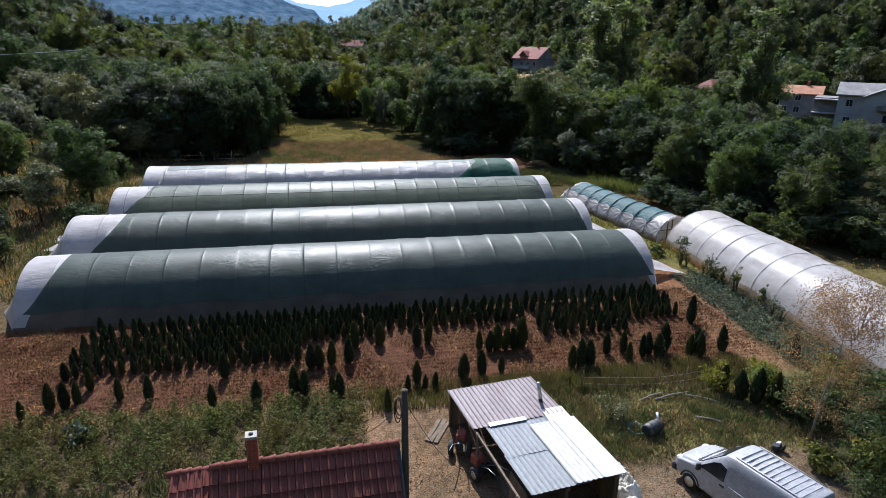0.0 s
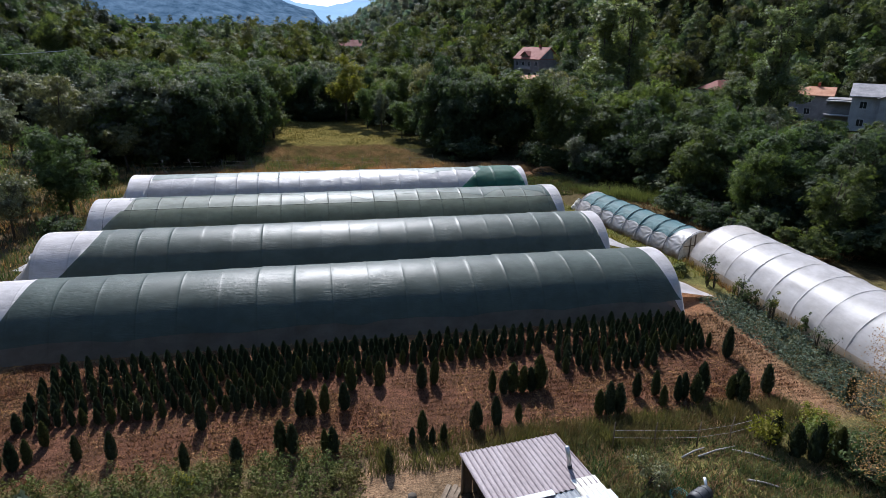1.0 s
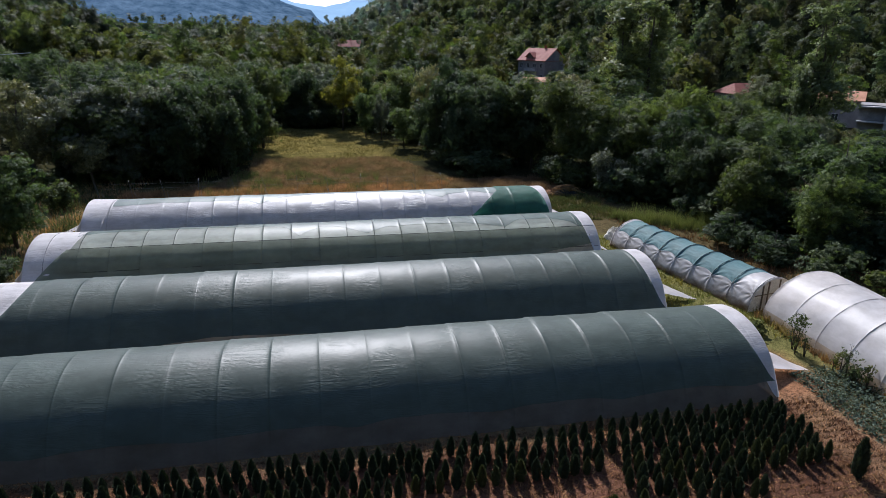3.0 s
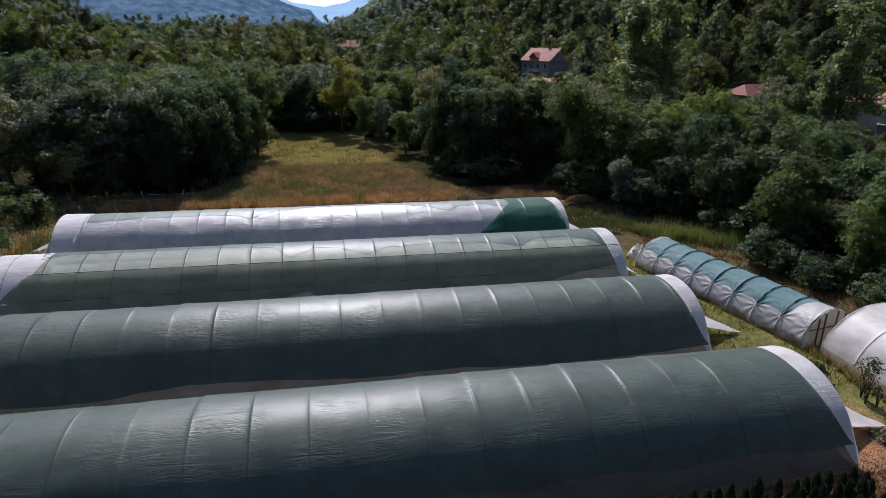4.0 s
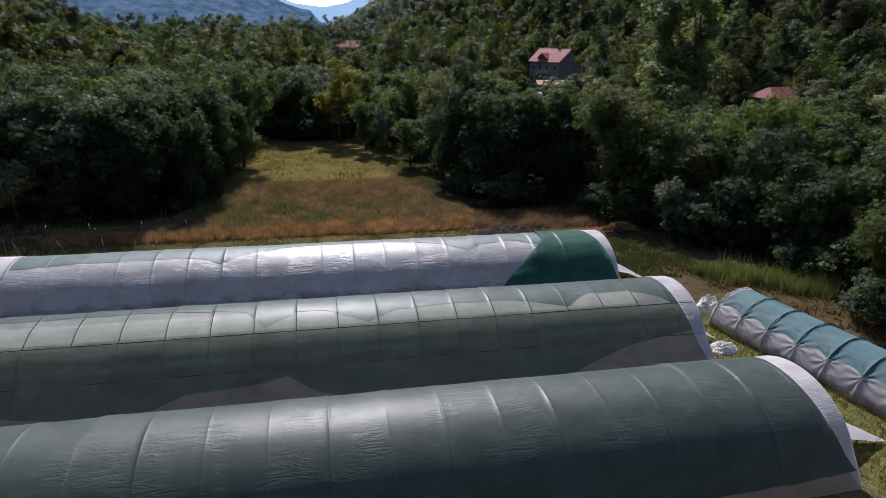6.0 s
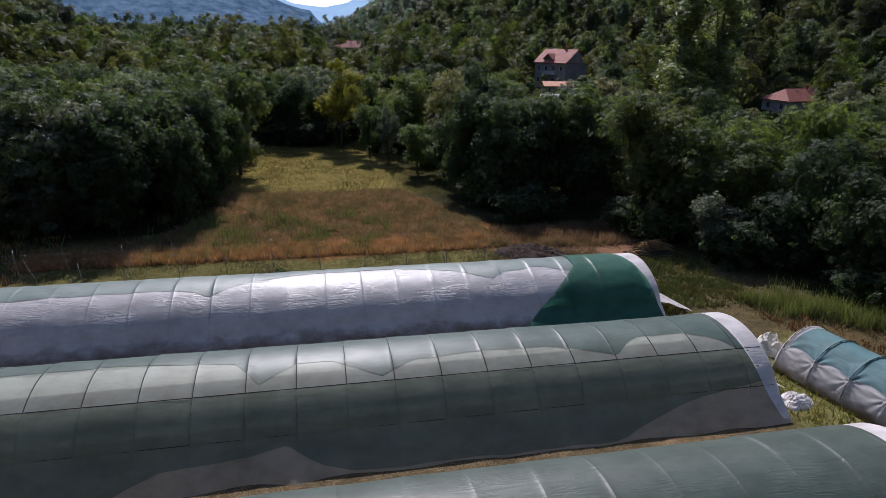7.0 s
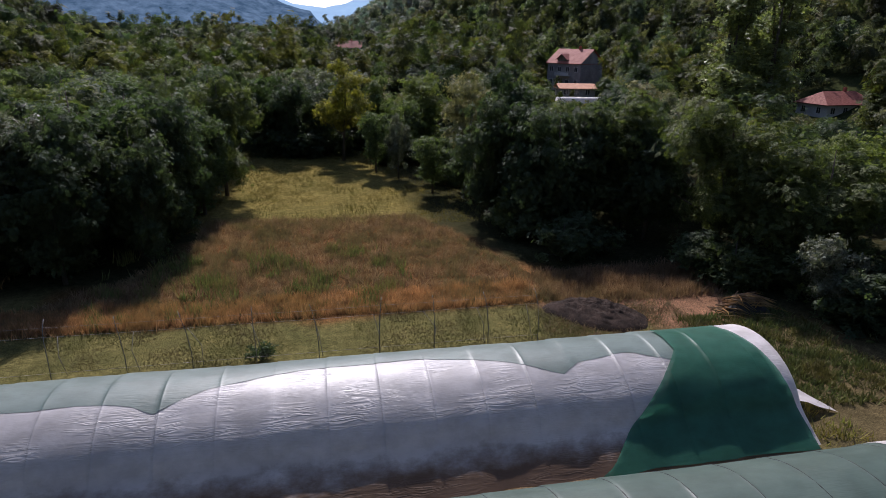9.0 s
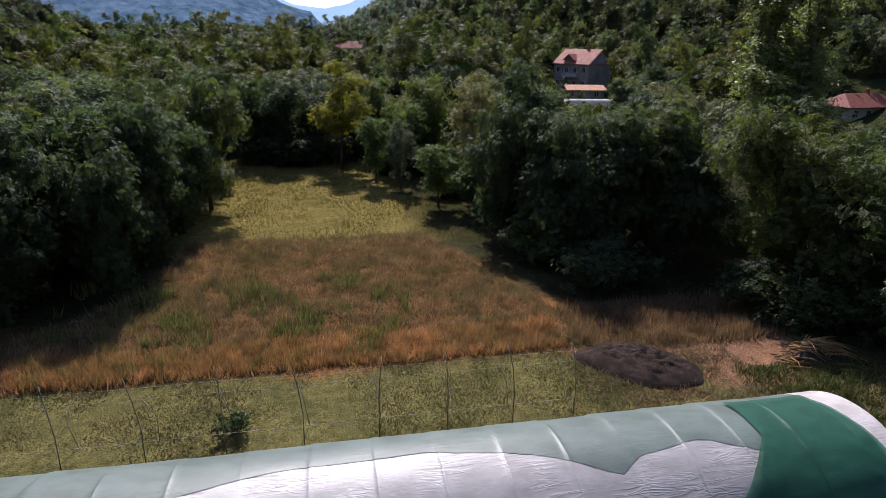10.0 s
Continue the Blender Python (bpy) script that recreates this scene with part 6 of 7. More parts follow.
    part("flue", mesh_of("flue", *tube([(-2.24, 15.14, 5.505), (-2.24, 15.14, 5.592)], 0.085, 14), M["black_plastic"], True), house, "dark flue hole", slim)


build_house()


def build_pole():
    pole = thing("utility_pole", "weathered wooden utility pole at the gable with a cable coil", "pole", pose(1.95, 14.95, 0))
    # dark bark tone puts the post's backlit side into its colour
    part("post", mesh_of("post", *tube([(0, 0, -0.3), (0.01, 0, 3.0), (0.0, 0, 6.5)], [0.12, 0.11, 0.1], 10), M["bark"], True), pole)
    for k, r in enumerate((0.22, 0.26, 0.3)):
        pts = [(-0.14 - 0.02 * k + 0.1 * math.cos(w), 0.05 * k, 6.0 - 0.1 * k + r * 1.3 * math.sin(w)) for w in np.linspace(0, 2 * math.pi, 21)]
        part("cable_coil", mesh_of("cable_coil", *tube(pts, 0.016, 6), M["black_plastic"], True), pole, "black cable coil")
    for end in ((-2.4, 1.2, -1.6), (3.0, 3.0, -5.2)):
        pts = [(end[0] * u, end[1] * u, 6.15 + end[2] * u - 0.6 * math.sin(math.pi * u)) for u in np.linspace(0, 1, 15)]
        part("wire", mesh_of("wire", *tube(pts, 0.009, 5), M["black_plastic"], True), pole, "thin black wire")


build_pole()


def build_van():
    van = thing("van", "silver-grey panel van with a ribbed roof, parked in the yard", "van", pose(14.07, 16.03, 0, 0, 0, 106.9))
    # stations along the length: x, half width at sill, half width at roof, sill z, waist z, top z
    st = [(2.08, 0.66, 0.5, 0.42, 0.62, 0.74), (1.98, 0.84, 0.64, 0.3, 0.8, 0.9), (1.7, 0.93, 0.72, 0.28, 0.96, 1.05), (1.3, 0.96, 0.76, 0.28, 1.06, 1.17), (1.02, 0.96, 0.78, 0.28, 1.12, 1.28), (0.08, 0.96, 0.7, 0.28, 1.2, 2.14), (-0.25, 0.96, 0.72, 0.28, 1.2, 2.22), (-2.5, 0.96, 0.74, 0.28, 1.2, 2.24), (-2.8, 0.95, 0.73, 0.3, 1.2, 2.2), (-2.86, 0.9, 0.68, 0.4, 1.2, 2.1)]
    V, F = [], []
    for x, ws, wr, zs, zw, zt in st:
        e = 0.06
        half = [(ws - 0.1, zs), (ws, zs + 0.12), (ws, zw), (ws * 0.55 + wr * 0.45, zw + (zt - zw) * 0.55), (wr + 0.05, zt - 0.14), (wr - 0.02, zt - 0.03), (wr - 0.16, zt), (0.0, zt + 0.015)]
        ring = [(x, y, z) for y, z in half] + [(x, -y, z) for y, z in half[-2::-1]]
        V += ring
    k = 15
    for i in range(len(st) - 1):
        F += [(i * k + j, (i + 1) * k + j, (i + 1) * k + (j + 1) % k, i * k + (j + 1) % k) for j in range(k)]
    F += [tuple(range(k)), tuple((len(st) - 1) * k + j for j in range(k))[::-1]]
    body = part("body", mesh_of("body", V, F, M["van_paint"], True), van, "silver-grey painted body")
    bv = body.modifiers.new("soften", "BEVEL")
    bv.width, bv.segments, bv.limit_method, bv.angle_limit = 0.03, 2, "ANGLE", radians(35)
    rib = mesh_of("roof_rib", *tube([(0, -0.56, 0), (0, -0.5, 0.018), (0, 0.5, 0.018), (0, 0.56, 0)], 0.018, 6), M["van_paint"], True)
    groove = mesh_of("roof_groove", *box(-0.005, 0.005, -0.55, 0.55, 0.0, 0.004), M["tin_grey"])
    for j in range(11):
        part("roof_rib", rib, body, m=pose(-0.36 - 0.215 * j, 0, 2.233))
        part("roof_groove", groove, body, m=pose(-0.42 - 0.215 * j, 0, 2.236 + 0.0006 * j))
    for s in (1, -1):
        part("roof_rail", mesh_of("roof_rail", *tube([(-0.2, s * 0.63, 2.235), (-1.4, s * 0.64, 2.25), (-2.6, s * 0.64, 2.24)], 0.022, 6), M["van_paint"], True), van)
        # side window, mirror, wheels, lamp, trim on each side
        wy = lambda z: s * (0.965 - max(0, z - 1.2) * 0.2)
        part("side_window", mesh_of("side_window", [(0.92, wy(1.22) + s * 0.004, 1.24), (-0.12, wy(1.22) + s * 0.004, 1.24), (-0.12, wy(1.75) + s * 0.012, 1.72), (0.18, wy(1.78) + s * 0.012, 1.8), (0.42, wy(1.7) + s * 0.012, 1.68), (0.92, wy(1.22) - s * 0.02, 1.24), (-0.12, wy(1.22) - s * 0.02, 1.24), (-0.12, wy(1.75) - s * 0.02, 1.72), (0.18, wy(1.78) - s * 0.02, 1.8), (0.42, wy(1.7) - s * 0.02, 1.68)], [(0, 1, 2, 3, 4), (9, 8, 7, 6, 5), (0, 5, 6, 1), (1, 6, 7, 2), (2, 7, 8, 3), (3, 8, 9, 4), (4, 9, 5, 0)], M["glass_dark"]), van, "dark side window")
        part("trim", mesh_of("trim", *tube([(-0.35, s * 0.975, 1.22), (-1.4, s * 0.98, 1.22), (-2.6, s * 0.975, 1.22)], 0.018, 6), M["lamp_glass"], True), van, "pale side rail")
        part("door_handle", mesh_of("door_handle", *box(-0.18, 0.0, s * 0.97 - 0.02, s * 0.97 + 0.02, 1.04, 1.1), M["black_plastic"]), van, "black handle")
        part("mirror", mesh_of("mirror", *box(0.78, 0.92, s * 1.08 - 0.1, s * 1.08 + 0.1, 1.18, 1.42, 0.04), M["black_plastic"]), van, "black mirror housing")
        part("headlight", mesh_of("headlight", *box(1.82, 2.05, s * 0.68 - 0.14, s * 0.68 + 0.14, 0.68, 0.9, 0.05), M["lamp_glass"]), van, "clear headlight")
        part("wheel_arch", mesh_of("wheel_arch", *tube([(1.2 + 0.4 * math.cos(w), s * 0.955, 0.33 + 0.4 * math.sin(w)) for w in np.linspace(0.05, math.pi - 0.05, 13)], 0.035, 6), M["black_plastic"], True), van, "dark wheel arch")
        for wx in (1.2, -1.85):
            tyre = part("wheel", mesh_of("wheel", *tube([(wx, s * 0.75, 0.33), (wx, s * 0.79, 0.33), (wx, s * 0.94, 0.33), (wx, s * 0.98, 0.33)], [0.28, 0.33, 0.33, 0.29], 22), M["rubber"], True), van)
            part("rim", mesh_of("rim", *tube([(wx, s * 0.96, 0.33), (wx, s * 0.988, 0.33), (wx, s * 0.995, 0.33)], [0.21, 0.2, 0.07], 16), M["steel"], True), tyre, "grey steel rim")
    part("windscreen", mesh_of("windscreen", [(1.0, -0.74, 1.31), (1.0, 0.74, 1.31), (0.2, 0.62, 2.06), (0.2, -0.62, 2.06), (0.95, -0.74, 1.27), (0.95, 0.74, 1.27), (0.15, 0.62, 2.02), (0.15, -0.62, 2.02)], [(0, 1, 2, 3), (7, 6, 5, 4), (0, 4, 5, 1), (1, 5, 6, 2), (2, 6, 7, 3), (3, 7, 4, 0)], M["glass_dark"]), van, "dark windscreen")
    part("bumper", mesh_of("bumper", *box(1.9, 2.14, -0.9, 0.9, 0.32, 0.6, 0.06), M["black_plastic"]), van, "dark plastic bumper")
    part("wiper_panel", mesh_of("wiper_panel", *box(0.98, 1.16, -0.72, 0.72, 1.235, 1.262), M["black_plastic"]), van)


build_van()


# ---- loose things in the yard ----
def tiller(x, y, a):
    t = thing("walking_tractor", "old two-wheeled walking tractor parked under the shed's edge", "machine", pose(x, y, 0, 0, 0, a))
    part("engine", mesh_of("engine", *box(-0.25, 0.25, -0.2, 0.2, 0.4, 0.8, 0.05), M["brick_red"]), t, "faded red engine cover")
    part("gearbox", mesh_of("gearbox", *box(-0.55, -0.25, -0.12, 0.12, 0.3, 0.6, 0.04), M["black_plastic"]), t)
    for s in (1, -1):
        w = part("wheel", mesh_of("wheel", *tube([(-0.4, s * 0.28, 0.3), (-0.4, s * 0.32, 0.3), (-0.4, s * 0.42, 0.3), (-0.4, s * 0.46, 0.3)], [0.24, 0.3, 0.3, 0.25], 18), M["rubber"], True), t)
        part("rim", mesh_of("rim", *tube([(-0.4, s * 0.44, 0.3), (-0.4, s * 0.47, 0.3)], 0.16, 12), M["steel"], True), w)
        part("handlebar", mesh_of("handlebar", *tube([(-0.5, s * 0.1, 0.6), (-1.0, s * 0.22, 0.9), (-1.5, s * 0.28, 1.0)], 0.02, 6), M["steel"], True), t)


tiller(5.0, 20.7, 70)
tiller(5.3, 19.2, 110)


def plank_stack(x, y, a, n, l):
    s = thing("plank_stack", "stack of weathered grey planks beside the shed", "timber", pose(x, y, 0, 0, 0, a))
    for k in range(n):
        r = np.random.default_rng(k + int(x * 10))
        part("plank", mesh_of("plank", *box(-l / 2, l / 2, -0.09, 0.09, 0, 0.04, 0.006), M["wood_old"]), s, m=pose(r.normal(0, 0.08), 0.2 * (k % 3 - 1) + r.normal(0, 0.02), 0.045 * (k // 3), 0, 0, r.normal(0, 2)))


plank_stack(6.2, 18.3, 98, 9, 2.6)
plank_stack(4.3, 22.0, 60, 6, 1.6)


def bin_and_hose():
    b = thing("barrel", "dark plastic barrel lying in the grass", "barrel", pose(13.2, 20.3, 0, 0, 0, 25))
    part("body", mesh_of("body", *tube([(-0.45, 0, 0.28), (-0.42, 0, 0.28), (-0.2, 0, 0.28), (0.2, 0, 0.28), (0.42, 0, 0.28), (0.45, 0, 0.28)], [0.22, 0.27, 0.29, 0.29, 0.27, 0.22], 18), M["black_plastic"], True), b)
    for q in (-0.2, 0.2):
        part("hoop", mesh_of("hoop", *tube([(q, 0.295 * math.cos(w), 0.28 + 0.295 * math.sin(w)) for w in np.linspace(0, 2 * math.pi, 19)], 0.014, 5), M["black_plastic"], True), b)
    h = thing("garden_hose", "coiled green garden hose lying in the grass", "hose", pose(12.6, 20.6, 0.03))
    part("coil", mesh_of("coil", *tube([((0.26 + 0.004 * i % 0.1) * math.cos(i * 0.35), (0.26 + 0.003 * i) * math.sin(i * 0.35), 0.02 + 0.0016 * i) for i in range(76)], 0.016, 6), M["plastic_green"], True), h)
    p = thing("metal_pipe", "bright metal pipe leaning on the barrel", "pipe", pose(13.55, 20.45, 0.05, 0, 0, 80))
    part("tube", mesh_of("tube", *tube([(-0.35, 0, 0.0), (0.1, 0, 0.45), (0.3, 0, 0.65)], 0.06, 10), M["steel"], True), p)
    r = thing("scrap_motor", "small rusty motor with white parts beside weeds", "scrap", pose(17.7, 18.4, 0, 0, 0, 30))
    part("housing", mesh_of("housing", *box(-0.25, 0.2, -0.16, 0.16, 0.0, 0.26, 0.06), M["rubber"]), r)
    part("cover", mesh_of("cover", *box(0.0, 0.25, -0.1, 0.06, 0.24, 0.31, 0.03), M["tin_white"]), r, "white cover")
    part("pulley", mesh_of("pulley", *tube([(0.05, -0.22, 0.2), (0.05, -0.28, 0.2)], 0.14, 14), M["rubber"], True), r)


bin_and_hose()


def yard_fence():
    f = thing("wire_fence", "old wire fence with crooked sticks in the weeds", "fence", pose(0, 0, 0))
    px = [(11.6, 23.9), (13.3, 23.6), (15.0, 23.3), (16.6, 23.4), (18.0, 23.6)]
    for x, y in px:
        r = np.random.default_rng(int(x * 10))
        part("stick", mesh_of("stick", *tube([(x, y, -0.1), (x + r.normal(0, 0.05), y, 0.6), (x + r.normal(0, 0.1), y + 0.05, 1.15)], [0.035, 0.03, 0.02], 6), M["wood_old"], True), f)
    for z in (0.45, 0.8):
        part("wire", mesh_of("wire", *tube([(x, y, z - 0.03 * (i % 2)) for i, (x, y) in enumerate(px)], 0.008, 5), M["stake"], True), f)
    for k, (x, y, a, l) in enumerate(((15.6, 22.8, 10, 1.9), (16.9, 22.3, -38, 1.6), (14.6, 22.9, 18, 1.3), (16.2, 20.7, -35, 1.2))):
        o = thing("fallen_pole", "bleached wooden pole lying in the grass", "pole", pose(x, y, 0.06, 0, 0, a), "fallen poles")
        part("stick", mesh_of("stick", *tube([(-l / 2, 0, 0), (0, 0.02, 0.05), (l / 2, 0, 0.02)], [0.045, 0.04, 0.03], 7), M["stake"], True), o)


yard_fence()


# ---- bent pole trellis behind the last tunnel ----
def trellis():
    t = thing("trellis", "row of tall bent poles strung with wires behind the tunnels", "trellis", pose(0, 0, 0))
    xs = [-18.6, -15.8, -13.0, -10.0, -6.8, -3.9, -1.0, 1.95, 4.9, 7.7, 10.5, 13.2]
    tops = []
    for i, x in enumerate(xs):
        r = np.random.default_rng(60 + i)
        bx, by = r.normal(-0.2, 0.22), r.uniform(0.2, 0.55)
        pts = [(x, 73.6, -0.1), (x + 0.02, 73.6, 1.4), (x + bx * 0.3, 73.65, 2.5), (x + bx * 0.7, 73.65 + by * 0.35, 3.05), (x + bx, 73.6 + by, 3.35)]
        part("pole", mesh_of("pole", *tube(pts, [0.02, 0.019, 0.018, 0.016, 0.012], 6), M["pipe"], True), t)
        tops.append(Vector(pts[3]))
        part("stake", mesh_of("stake", *tube([(x + 0.2, 74.9, -0.1), (x + r.normal(0.05, 0.12), 75.1, 1.0), (x + r.normal(-0.1, 0.2), 75.3, 1.9)], 0.016, 5), M["stake"], True), t, "thin leaning stake")
    for dz, dy in ((0.0, 0.0), (-0.42, -0.1)):
        part("wire", mesh_of("wire", *tube([p + Vector((0, dy, dz)) for p in tops], 0.006, 5), M["stake"], True), t)
    part("wire", mesh_of("wire", *tube([(x, 73.58, 0.9) for x in xs], 0.008, 5), M["stake"], True), t)


trellis()


def stalk_pile():
    s = thing("stalk_pile", "pile of dry maize stalks over a dark sheet", "heap", pose(27.0, 76.3, 0, 0, 0, -8) @ Matrix.Diagonal((1.35, 1.1, 1.15, 1)))
    V = [(1.1 * u + 0.4, 0.55 * v - 0.1, max(0.0, 0.5 * (1 - u * u - v * v)) + 0.02) for u in np.linspace(-1, 1, 15) for v in np.linspace(-1, 1, 11)]
    part("cover", mesh_of("cover", V, grid_faces(15, 11), M["rubber"], True), s, "dark sheet")
    rng = np.random.default_rng(4)
    for k in range(110):
        u, v = rng.uniform(-1.3, 0.7), rng.normal(0, 0.4)
        z = 0.12 + 0.75 * max(0, 1 - u * u - v * v)
        a = rng.normal(-0.3, 0.5)
        l = rng.uniform(0.8, 1.5)
        part("stalk", mesh_of("stalk", *tube([(u, v, z), (u + l * 0.5 * math.cos(a), v + l * 0.5 * math.sin(a), z + 0.08), (u + l * math.cos(a), v + l * math.sin(a), max(0.05, z - rng.uniform(0.0, 0.3)))], [0.028, 0.022, 0.01], 5), M["tall_grass"], True), s)


stalk_pile()


# ---- houses of the village ----
def window(parent, x, y, z, w, h, facing):
    """A framed pane on a wall that faces -y (0) or -x (90)."""
    m = pose(x, y, z, 0, 0, facing)
    f = part("window", mesh_of("window", *joined([box(-w / 2, w / 2, -0.06, 0.02, -0.07, 0.0), box(-w / 2, w / 2, -0.06, 0.02, h, h + 0.07), box(-w / 2 - 0.07, -w / 2, -0.06, 0.02, -0.07, h + 0.07), box(w / 2, w / 2 + 0.07, -0.06, 0.02, -0.07, h + 0.07), box(-0.03, 0.03, -0.05, 0.02, 0, h)]), M["tin_white"]), parent, "pale window frame", m)
    part("pane", mesh_of("pane", *box(-w / 2, w / 2, -0.02, 0.015, 0, h), M["glass_dark"]), f, "dark pane")


def village_house(label, m, w, d, h, roof_h, roof_mat, wall_mat, storeys, cols, gable=True, over=0.5, balcony=False, chimney=True, dormer=False):
    """w along x, d along y; the front looks to -y, the ridge runs along x."""
    ho = thing("village_house", label, "house", m, "village houses")
    part("wall", mesh_of("wall", *joined([box(0, w, 0, d, -1.5, h)] + ([([(0, 0, h), (0, d, h), (0, d / 2, h + roof_h), (w, 0, h), (w, d, h), (w, d / 2, h + roof_h)], [(0, 2, 1), (3, 4, 5), (0, 3, 5, 2), (1, 2, 5, 4)])] if gable else [])), M[wall_mat]), ho)
    o = over
    k = o * roof_h / (d / 2)
    in_x = 0.0 if gable else d * 0.35
    V = [(-o, -o, h - k), (w + o, -o, h - k), (w + o, d + o, h - k), (-o, d + o, h - k), (-o + in_x, d / 2, h + roof_h + 0.05), (w + o - in_x, d / 2, h + roof_h + 0.05)]
    V += [(x, y, z - 0.18) for x, y, z in V]
    F = [(0, 1, 5, 4), (2, 3, 4, 5), (1, 2, 5), (3, 0, 4), (6, 7, 1, 0), (7, 8, 2, 1), (8, 9, 3, 2), (9, 6, 0, 3), (6, 10, 11, 7), (8, 11, 10, 9)]
    if gable:
        F = [f for f in F if len(f) == 4] + [(1, 2, 8, 7)]
    roof = part("roof", mesh_of("roof", V, F, M[roof_mat]), ho)
    for r in range(storeys):
        for c in range(cols):
            window(ho, w * (c + 0.5) / max(cols, 3.2), 0.0, 0.9 + r * h / storeys, 1.1, 1.25, 0)
        for c in range(2):
            window(ho, 0.0, d * (c + 0.5) / 2, 0.9 + r * h / storeys, 1.0, 1.25, 270)
    if gable:
        window(ho, 0.0, d / 2, h + 0.3, 0.9, 0.9, 270)
    if chimney:
        part("chimney", mesh_of("chimney", *box(w * 0.6, w * 0.6 + 0.5, d / 2 - 0.3, d / 2 + 0.3, h + roof_h - 0.5, h + roof_h + 0.9), M["brick_red"]), roof)
    if dormer:
        dx = w * 0.42
        part("dormer", mesh_of("dormer", [(dx - 1.6, 0.3, h), (dx + 1.6, 0.3, h), (dx + 1.6, 0.3, h + 0.9), (dx, 0.3, h + 2.1), (dx - 1.6, 0.3, h + 0.9), (dx - 1.6, d / 2, h), (dx + 1.6, d / 2, h), (dx + 1.6, d / 2, h + 0.9), (dx, d / 2, h + 2.1), (dx - 1.6, d / 2, h + 0.9)], [(0, 1, 2, 3, 4), (1, 6, 7, 2), (5, 0, 4, 9), (5, 9, 8, 7, 6), (0, 5, 6, 1)], M["wood_old"]), ho, "dark dormer front")
        part("dormer_roof", mesh_of("dormer_roof", [(dx - 2.1, -0.2, h + 0.6), (dx, -0.2, h + 2.25), (dx + 2.1, -0.2, h + 0.6), (dx - 2.1, d / 2, h + 0.6), (dx, d / 2, h + 2.25), (dx + 2.1, d / 2, h + 0.6), (dx - 2.1, -0.2, h + 0.45), (dx, -0.2, h + 2.1), (dx + 2.1, -0.2, h + 0.45)], [(0, 1, 4, 3), (1, 2, 5, 4), (0, 6, 7, 1), (1, 7, 8, 2)], M[roof_mat]), ho, "red tiled dormer roof")
        part("loggia", mesh_of("loggia", *joined([box(w * 0.3, w * 0.72, -1.1, 0, h * 0.46, h * 0.46 + 0.15), box(w * 0.3, w * 0.72, -1.1, -1.0, h * 0.46 + 0.15, h * 0.46 + 0.95)]), M["plaster"]), ho, "pale balcony parapet")
    if balcony:
        b = part("balcony", mesh_of("balcony", *joined([box(w * 0.35, w * 0.95, -1.3, 0, h * 0.52, h * 0.52 + 0.15), box(w * 0.35, w * 0.95, -1.3, -1.2, h * 0.52 + 0.15, h * 0.52 + 1.0)]), M["plaster_raw"]), ho, "grey balcony parapet")
        for c in (0.35, 0.65, 0.94):
            part("balcony_post", mesh_of("balcony_post", *tube([(w * c, -1.25, -1.0), (w * c, -1.25, h * 0.98)], 0.09, 8), M["plaster_raw"], True), ho)
    return ho


# Raw plaster tone greys the white walls for the shade they stand in.
village_house("white two-storey house with a red tile roof above the trees", pose(69.8, 225.3, 3.4, 0, 0, -62), 12.0, 10, 7.0, 3.5, "tile_far", "plaster_raw", 2, 4, gable=True, dormer=True)
village_house("low outbuilding with a rust-orange roof below the white house", pose(65, 202, 1.9, 0, 0, -10), 9, 7, 2.6, 0.9, "roof_rust", "plaster_raw", 1, 3, chimney=False)
unfinished = village_house("unfinished white house with a grey roof and gabled balcony bay", pose(102.0, 109.5, 0.1, 0, 0, -46), 13, 10, 6.7, 1.9, "roof_grey", "plaster", 2, 1)
bay = part("bay", mesh_of("bay", [(4.6, -1.4, -1.0), (11.2, -1.4, -1.0), (11.2, -1.4, 6.4), (7.9, -1.4, 7.9), (4.6, -1.4, 6.4), (4.6, 1.0, -1.0), (11.2, 1.0, -1.0), (11.2, 1.0, 6.4), (7.9, 1.0, 7.9), (4.6, 1.0, 6.4)], [(0, 1, 2, 3, 4), (9, 8, 7, 6, 5), (0, 5, 6, 1), (1, 6, 7, 2), (2, 7, 8, 3), (3, 8, 9, 4), (4, 9, 5, 0)], M["plaster"]), unfinished, "white gabled bay")
part("bay_roof", mesh_of("bay_roof", [(4.1, -1.9, 6.3), (7.9, -1.9, 8.05), (11.7, -1.9, 6.3), (4.1, 4.5, 6.3), (7.9, 4.5, 8.05), (11.7, 4.5, 6.3), (4.1, -1.9, 6.15), (7.9, -1.9, 7.9), (11.7, -1.9, 6.15)], [(0, 1, 4, 3), (1, 2, 5, 4), (0, 6, 7, 1), (1, 7, 8, 2)], M["roof_grey"]), unfinished, "grey roof of the bay")
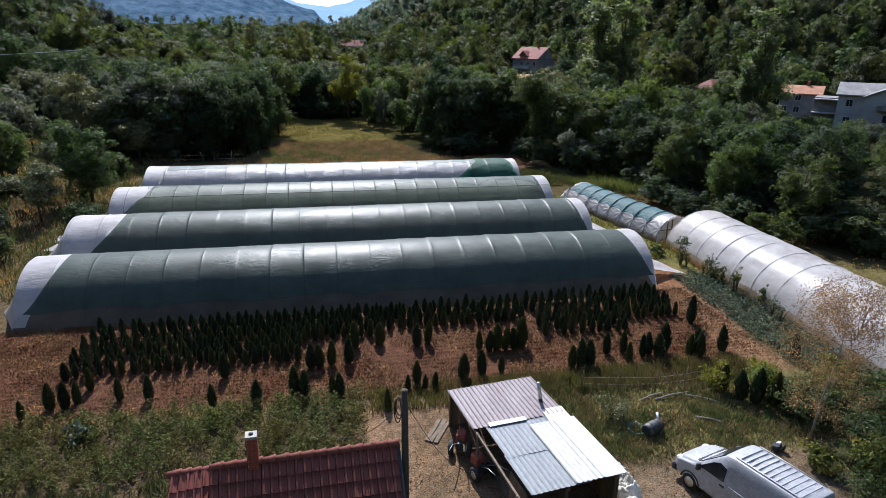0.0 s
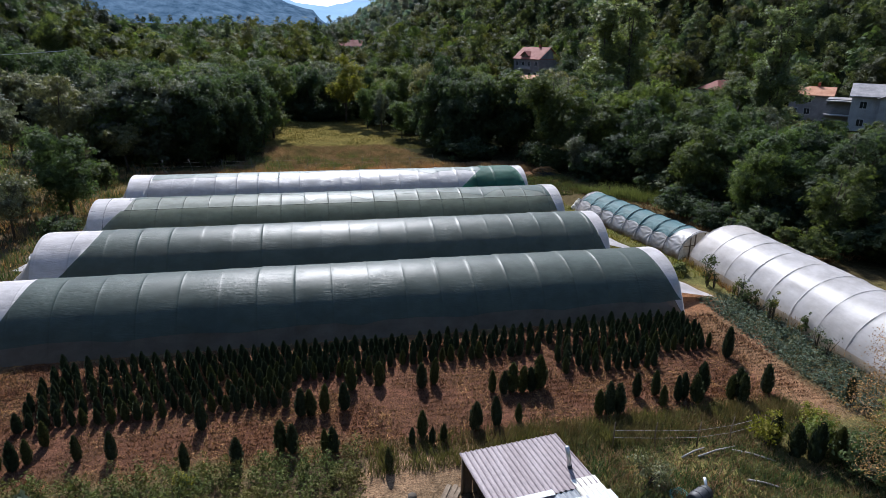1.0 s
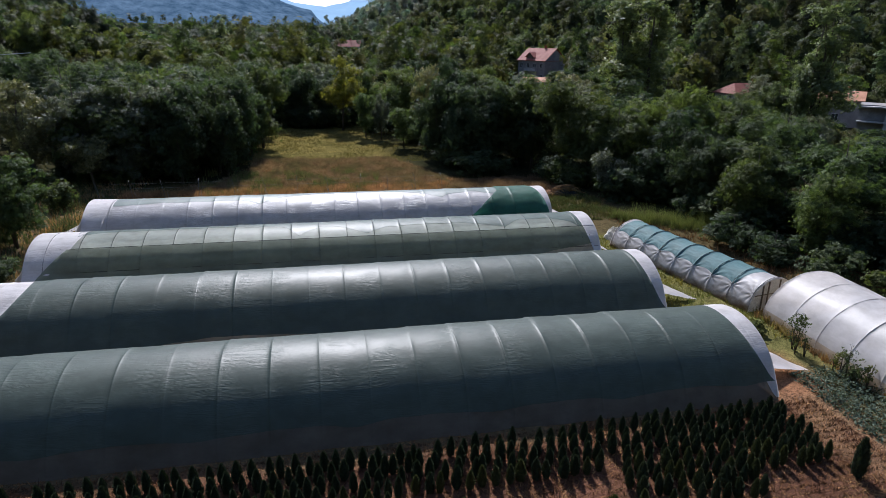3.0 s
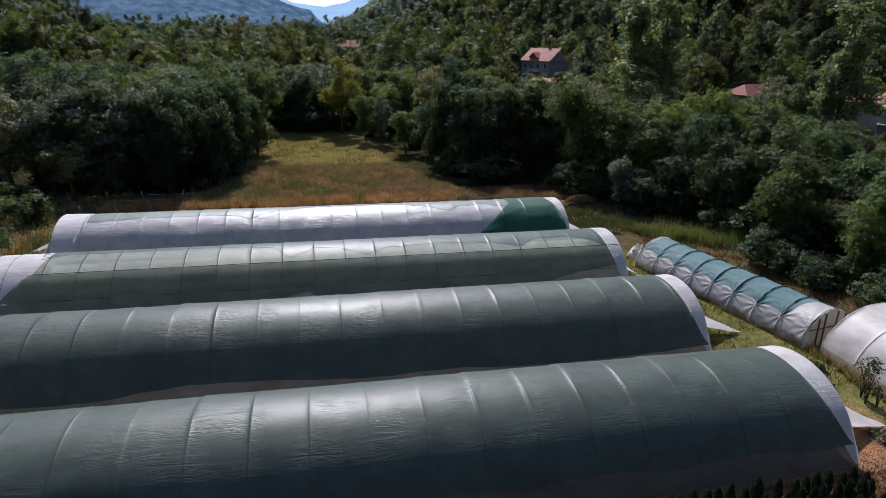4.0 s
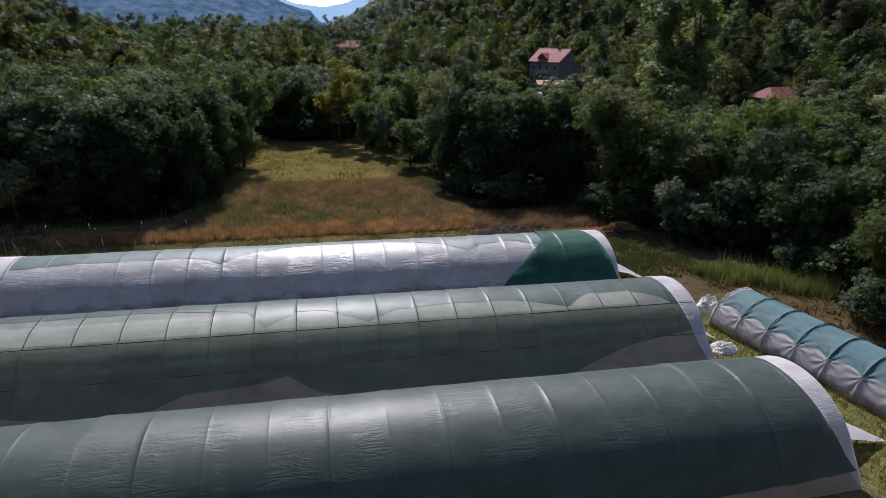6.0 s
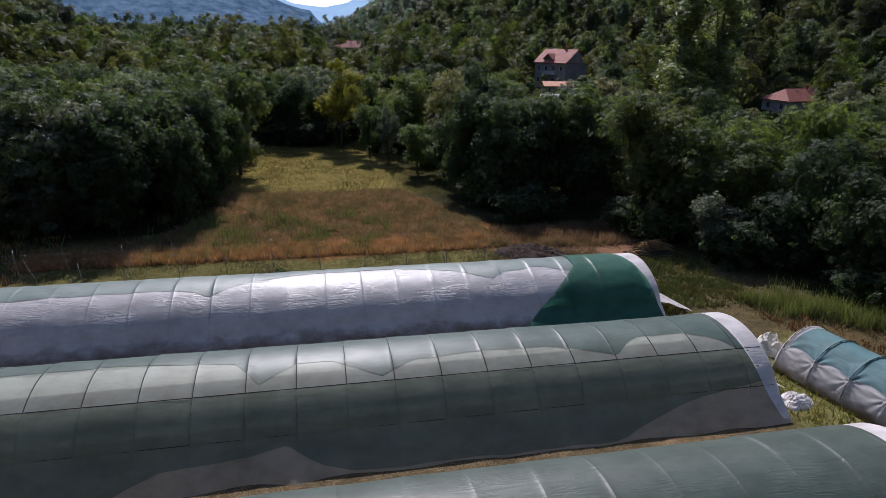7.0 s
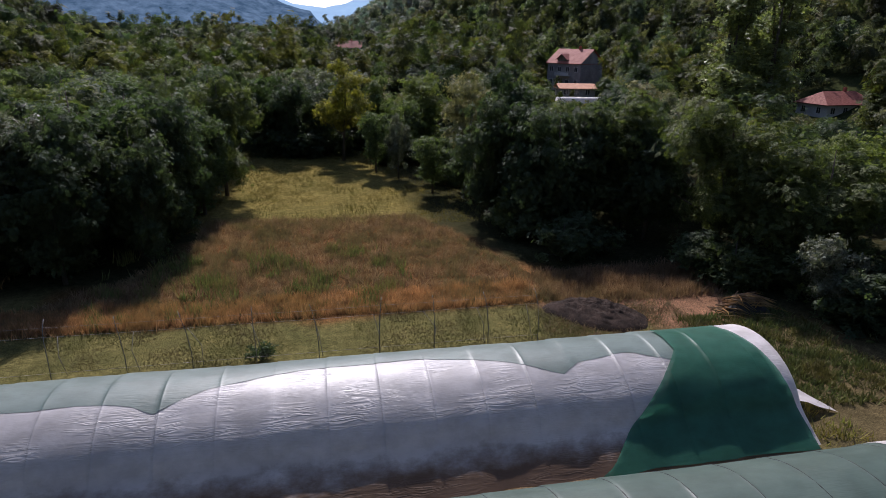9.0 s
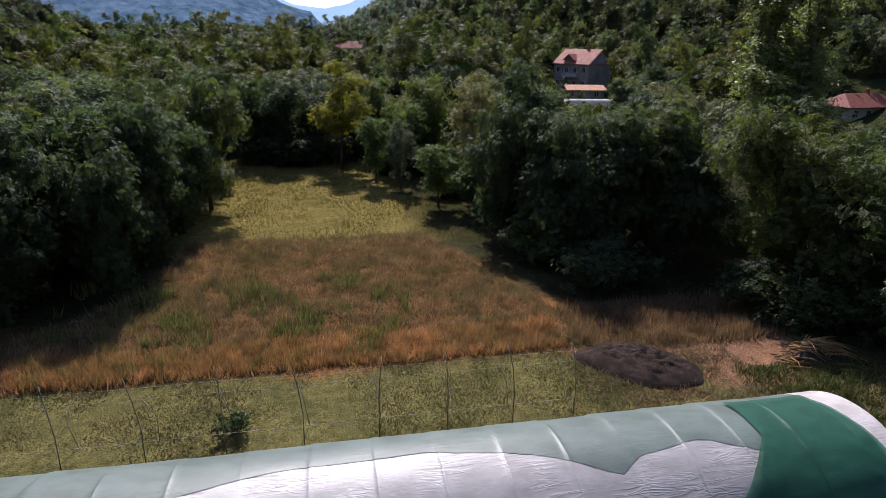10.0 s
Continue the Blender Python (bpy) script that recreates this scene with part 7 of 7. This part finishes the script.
for bz in (0.9, 4.0):
    part("balcony_door", mesh_of("balcony_door", *box(8.0, 10.4, -1.46, -1.38, bz + 0.2, bz + 2.1), M["glass_dark"]), unfinished, "dark balcony door")
    part("balcony", mesh_of("balcony", *joined([box(6.6, 11.6, -2.7, -1.4, bz - 0.1, bz + 0.1), box(6.6, 11.6, -2.7, -2.6, bz + 0.1, bz + 0.85), box(6.6, 6.7, -2.6, -1.4, bz + 0.1, bz + 0.85), box(11.5, 11.6, -2.6, -1.4, bz + 0.1, bz + 0.85)]), M["plaster_raw"]), unfinished, "grey balcony parapet")
part("annex", mesh_of("annex", *box(-4.2, 0.0, 1.5, 8.0, -1.0, 5.6), M["plaster_raw"]), unfinished, "raw grey side annex")
for bz in (0.2, 2.9):
    part("annex_slab", mesh_of("annex_slab", *box(-4.3, 0.0, 0.2, 1.5, bz + 2.3, bz + 2.5), M["plaster"]), unfinished, "pale floor slab")
village_house("grey house behind the unfinished white one", pose(104.0, 128.5, 0.4, 0, 0, -45), 8, 8, 5.2, 1.4, "roof_rust", "plaster_raw", 2, 2)
village_house("white cottage with a red tile roof behind the wood", pose(108.5, 161, 0.9, 0, 0, 5), 13.5, 8, 3.1, 2.2, "tile_red", "plaster", 1, 4, gable=False)
village_house("distant house with a red roof up the valley", pose(14, 380, 7.4, 0, 0, -4), 13, 9, 5.0, 3.0, "tile_far", "plaster", 2, 4)
village_house("distant pale house on the mountain's foot", pose(-245, 800, 60, 0, 0, 10), 14, 10, 5.0, 3.0, "tile_far", "plaster", 2, 4)


g = Tunnel("low_tunnel", "low white film tunnel beside the outbuilding", pose(59.5, 190.5, 1.5, 0, 0, -8), 0.0, 11.0, 1.6, 1.7, 1.8, "side tunnels", 11.0, 0.0)
g.ribs(-0.03, 0.03)
g.sheet("film", "film_edge", lambda v: 0.0, lambda v: g.x1, lambda x: 0.0, lambda x: math.pi, 0.0, "white film")


def valley_cable():
    c = thing("power_line", "pale power line crossing the wooded slope", "cable", pose(0, 0, 0))
    part("wire", mesh_of("wire", *tube([(-75 + 42 * u, 96 + 6 * u, 15.0 - 1.2 * u - 1.5 * math.sin(math.pi * u)) for u in np.linspace(0, 1, 17)], 0.035, 5), M["lamp_glass"], True), c)


valley_cable()
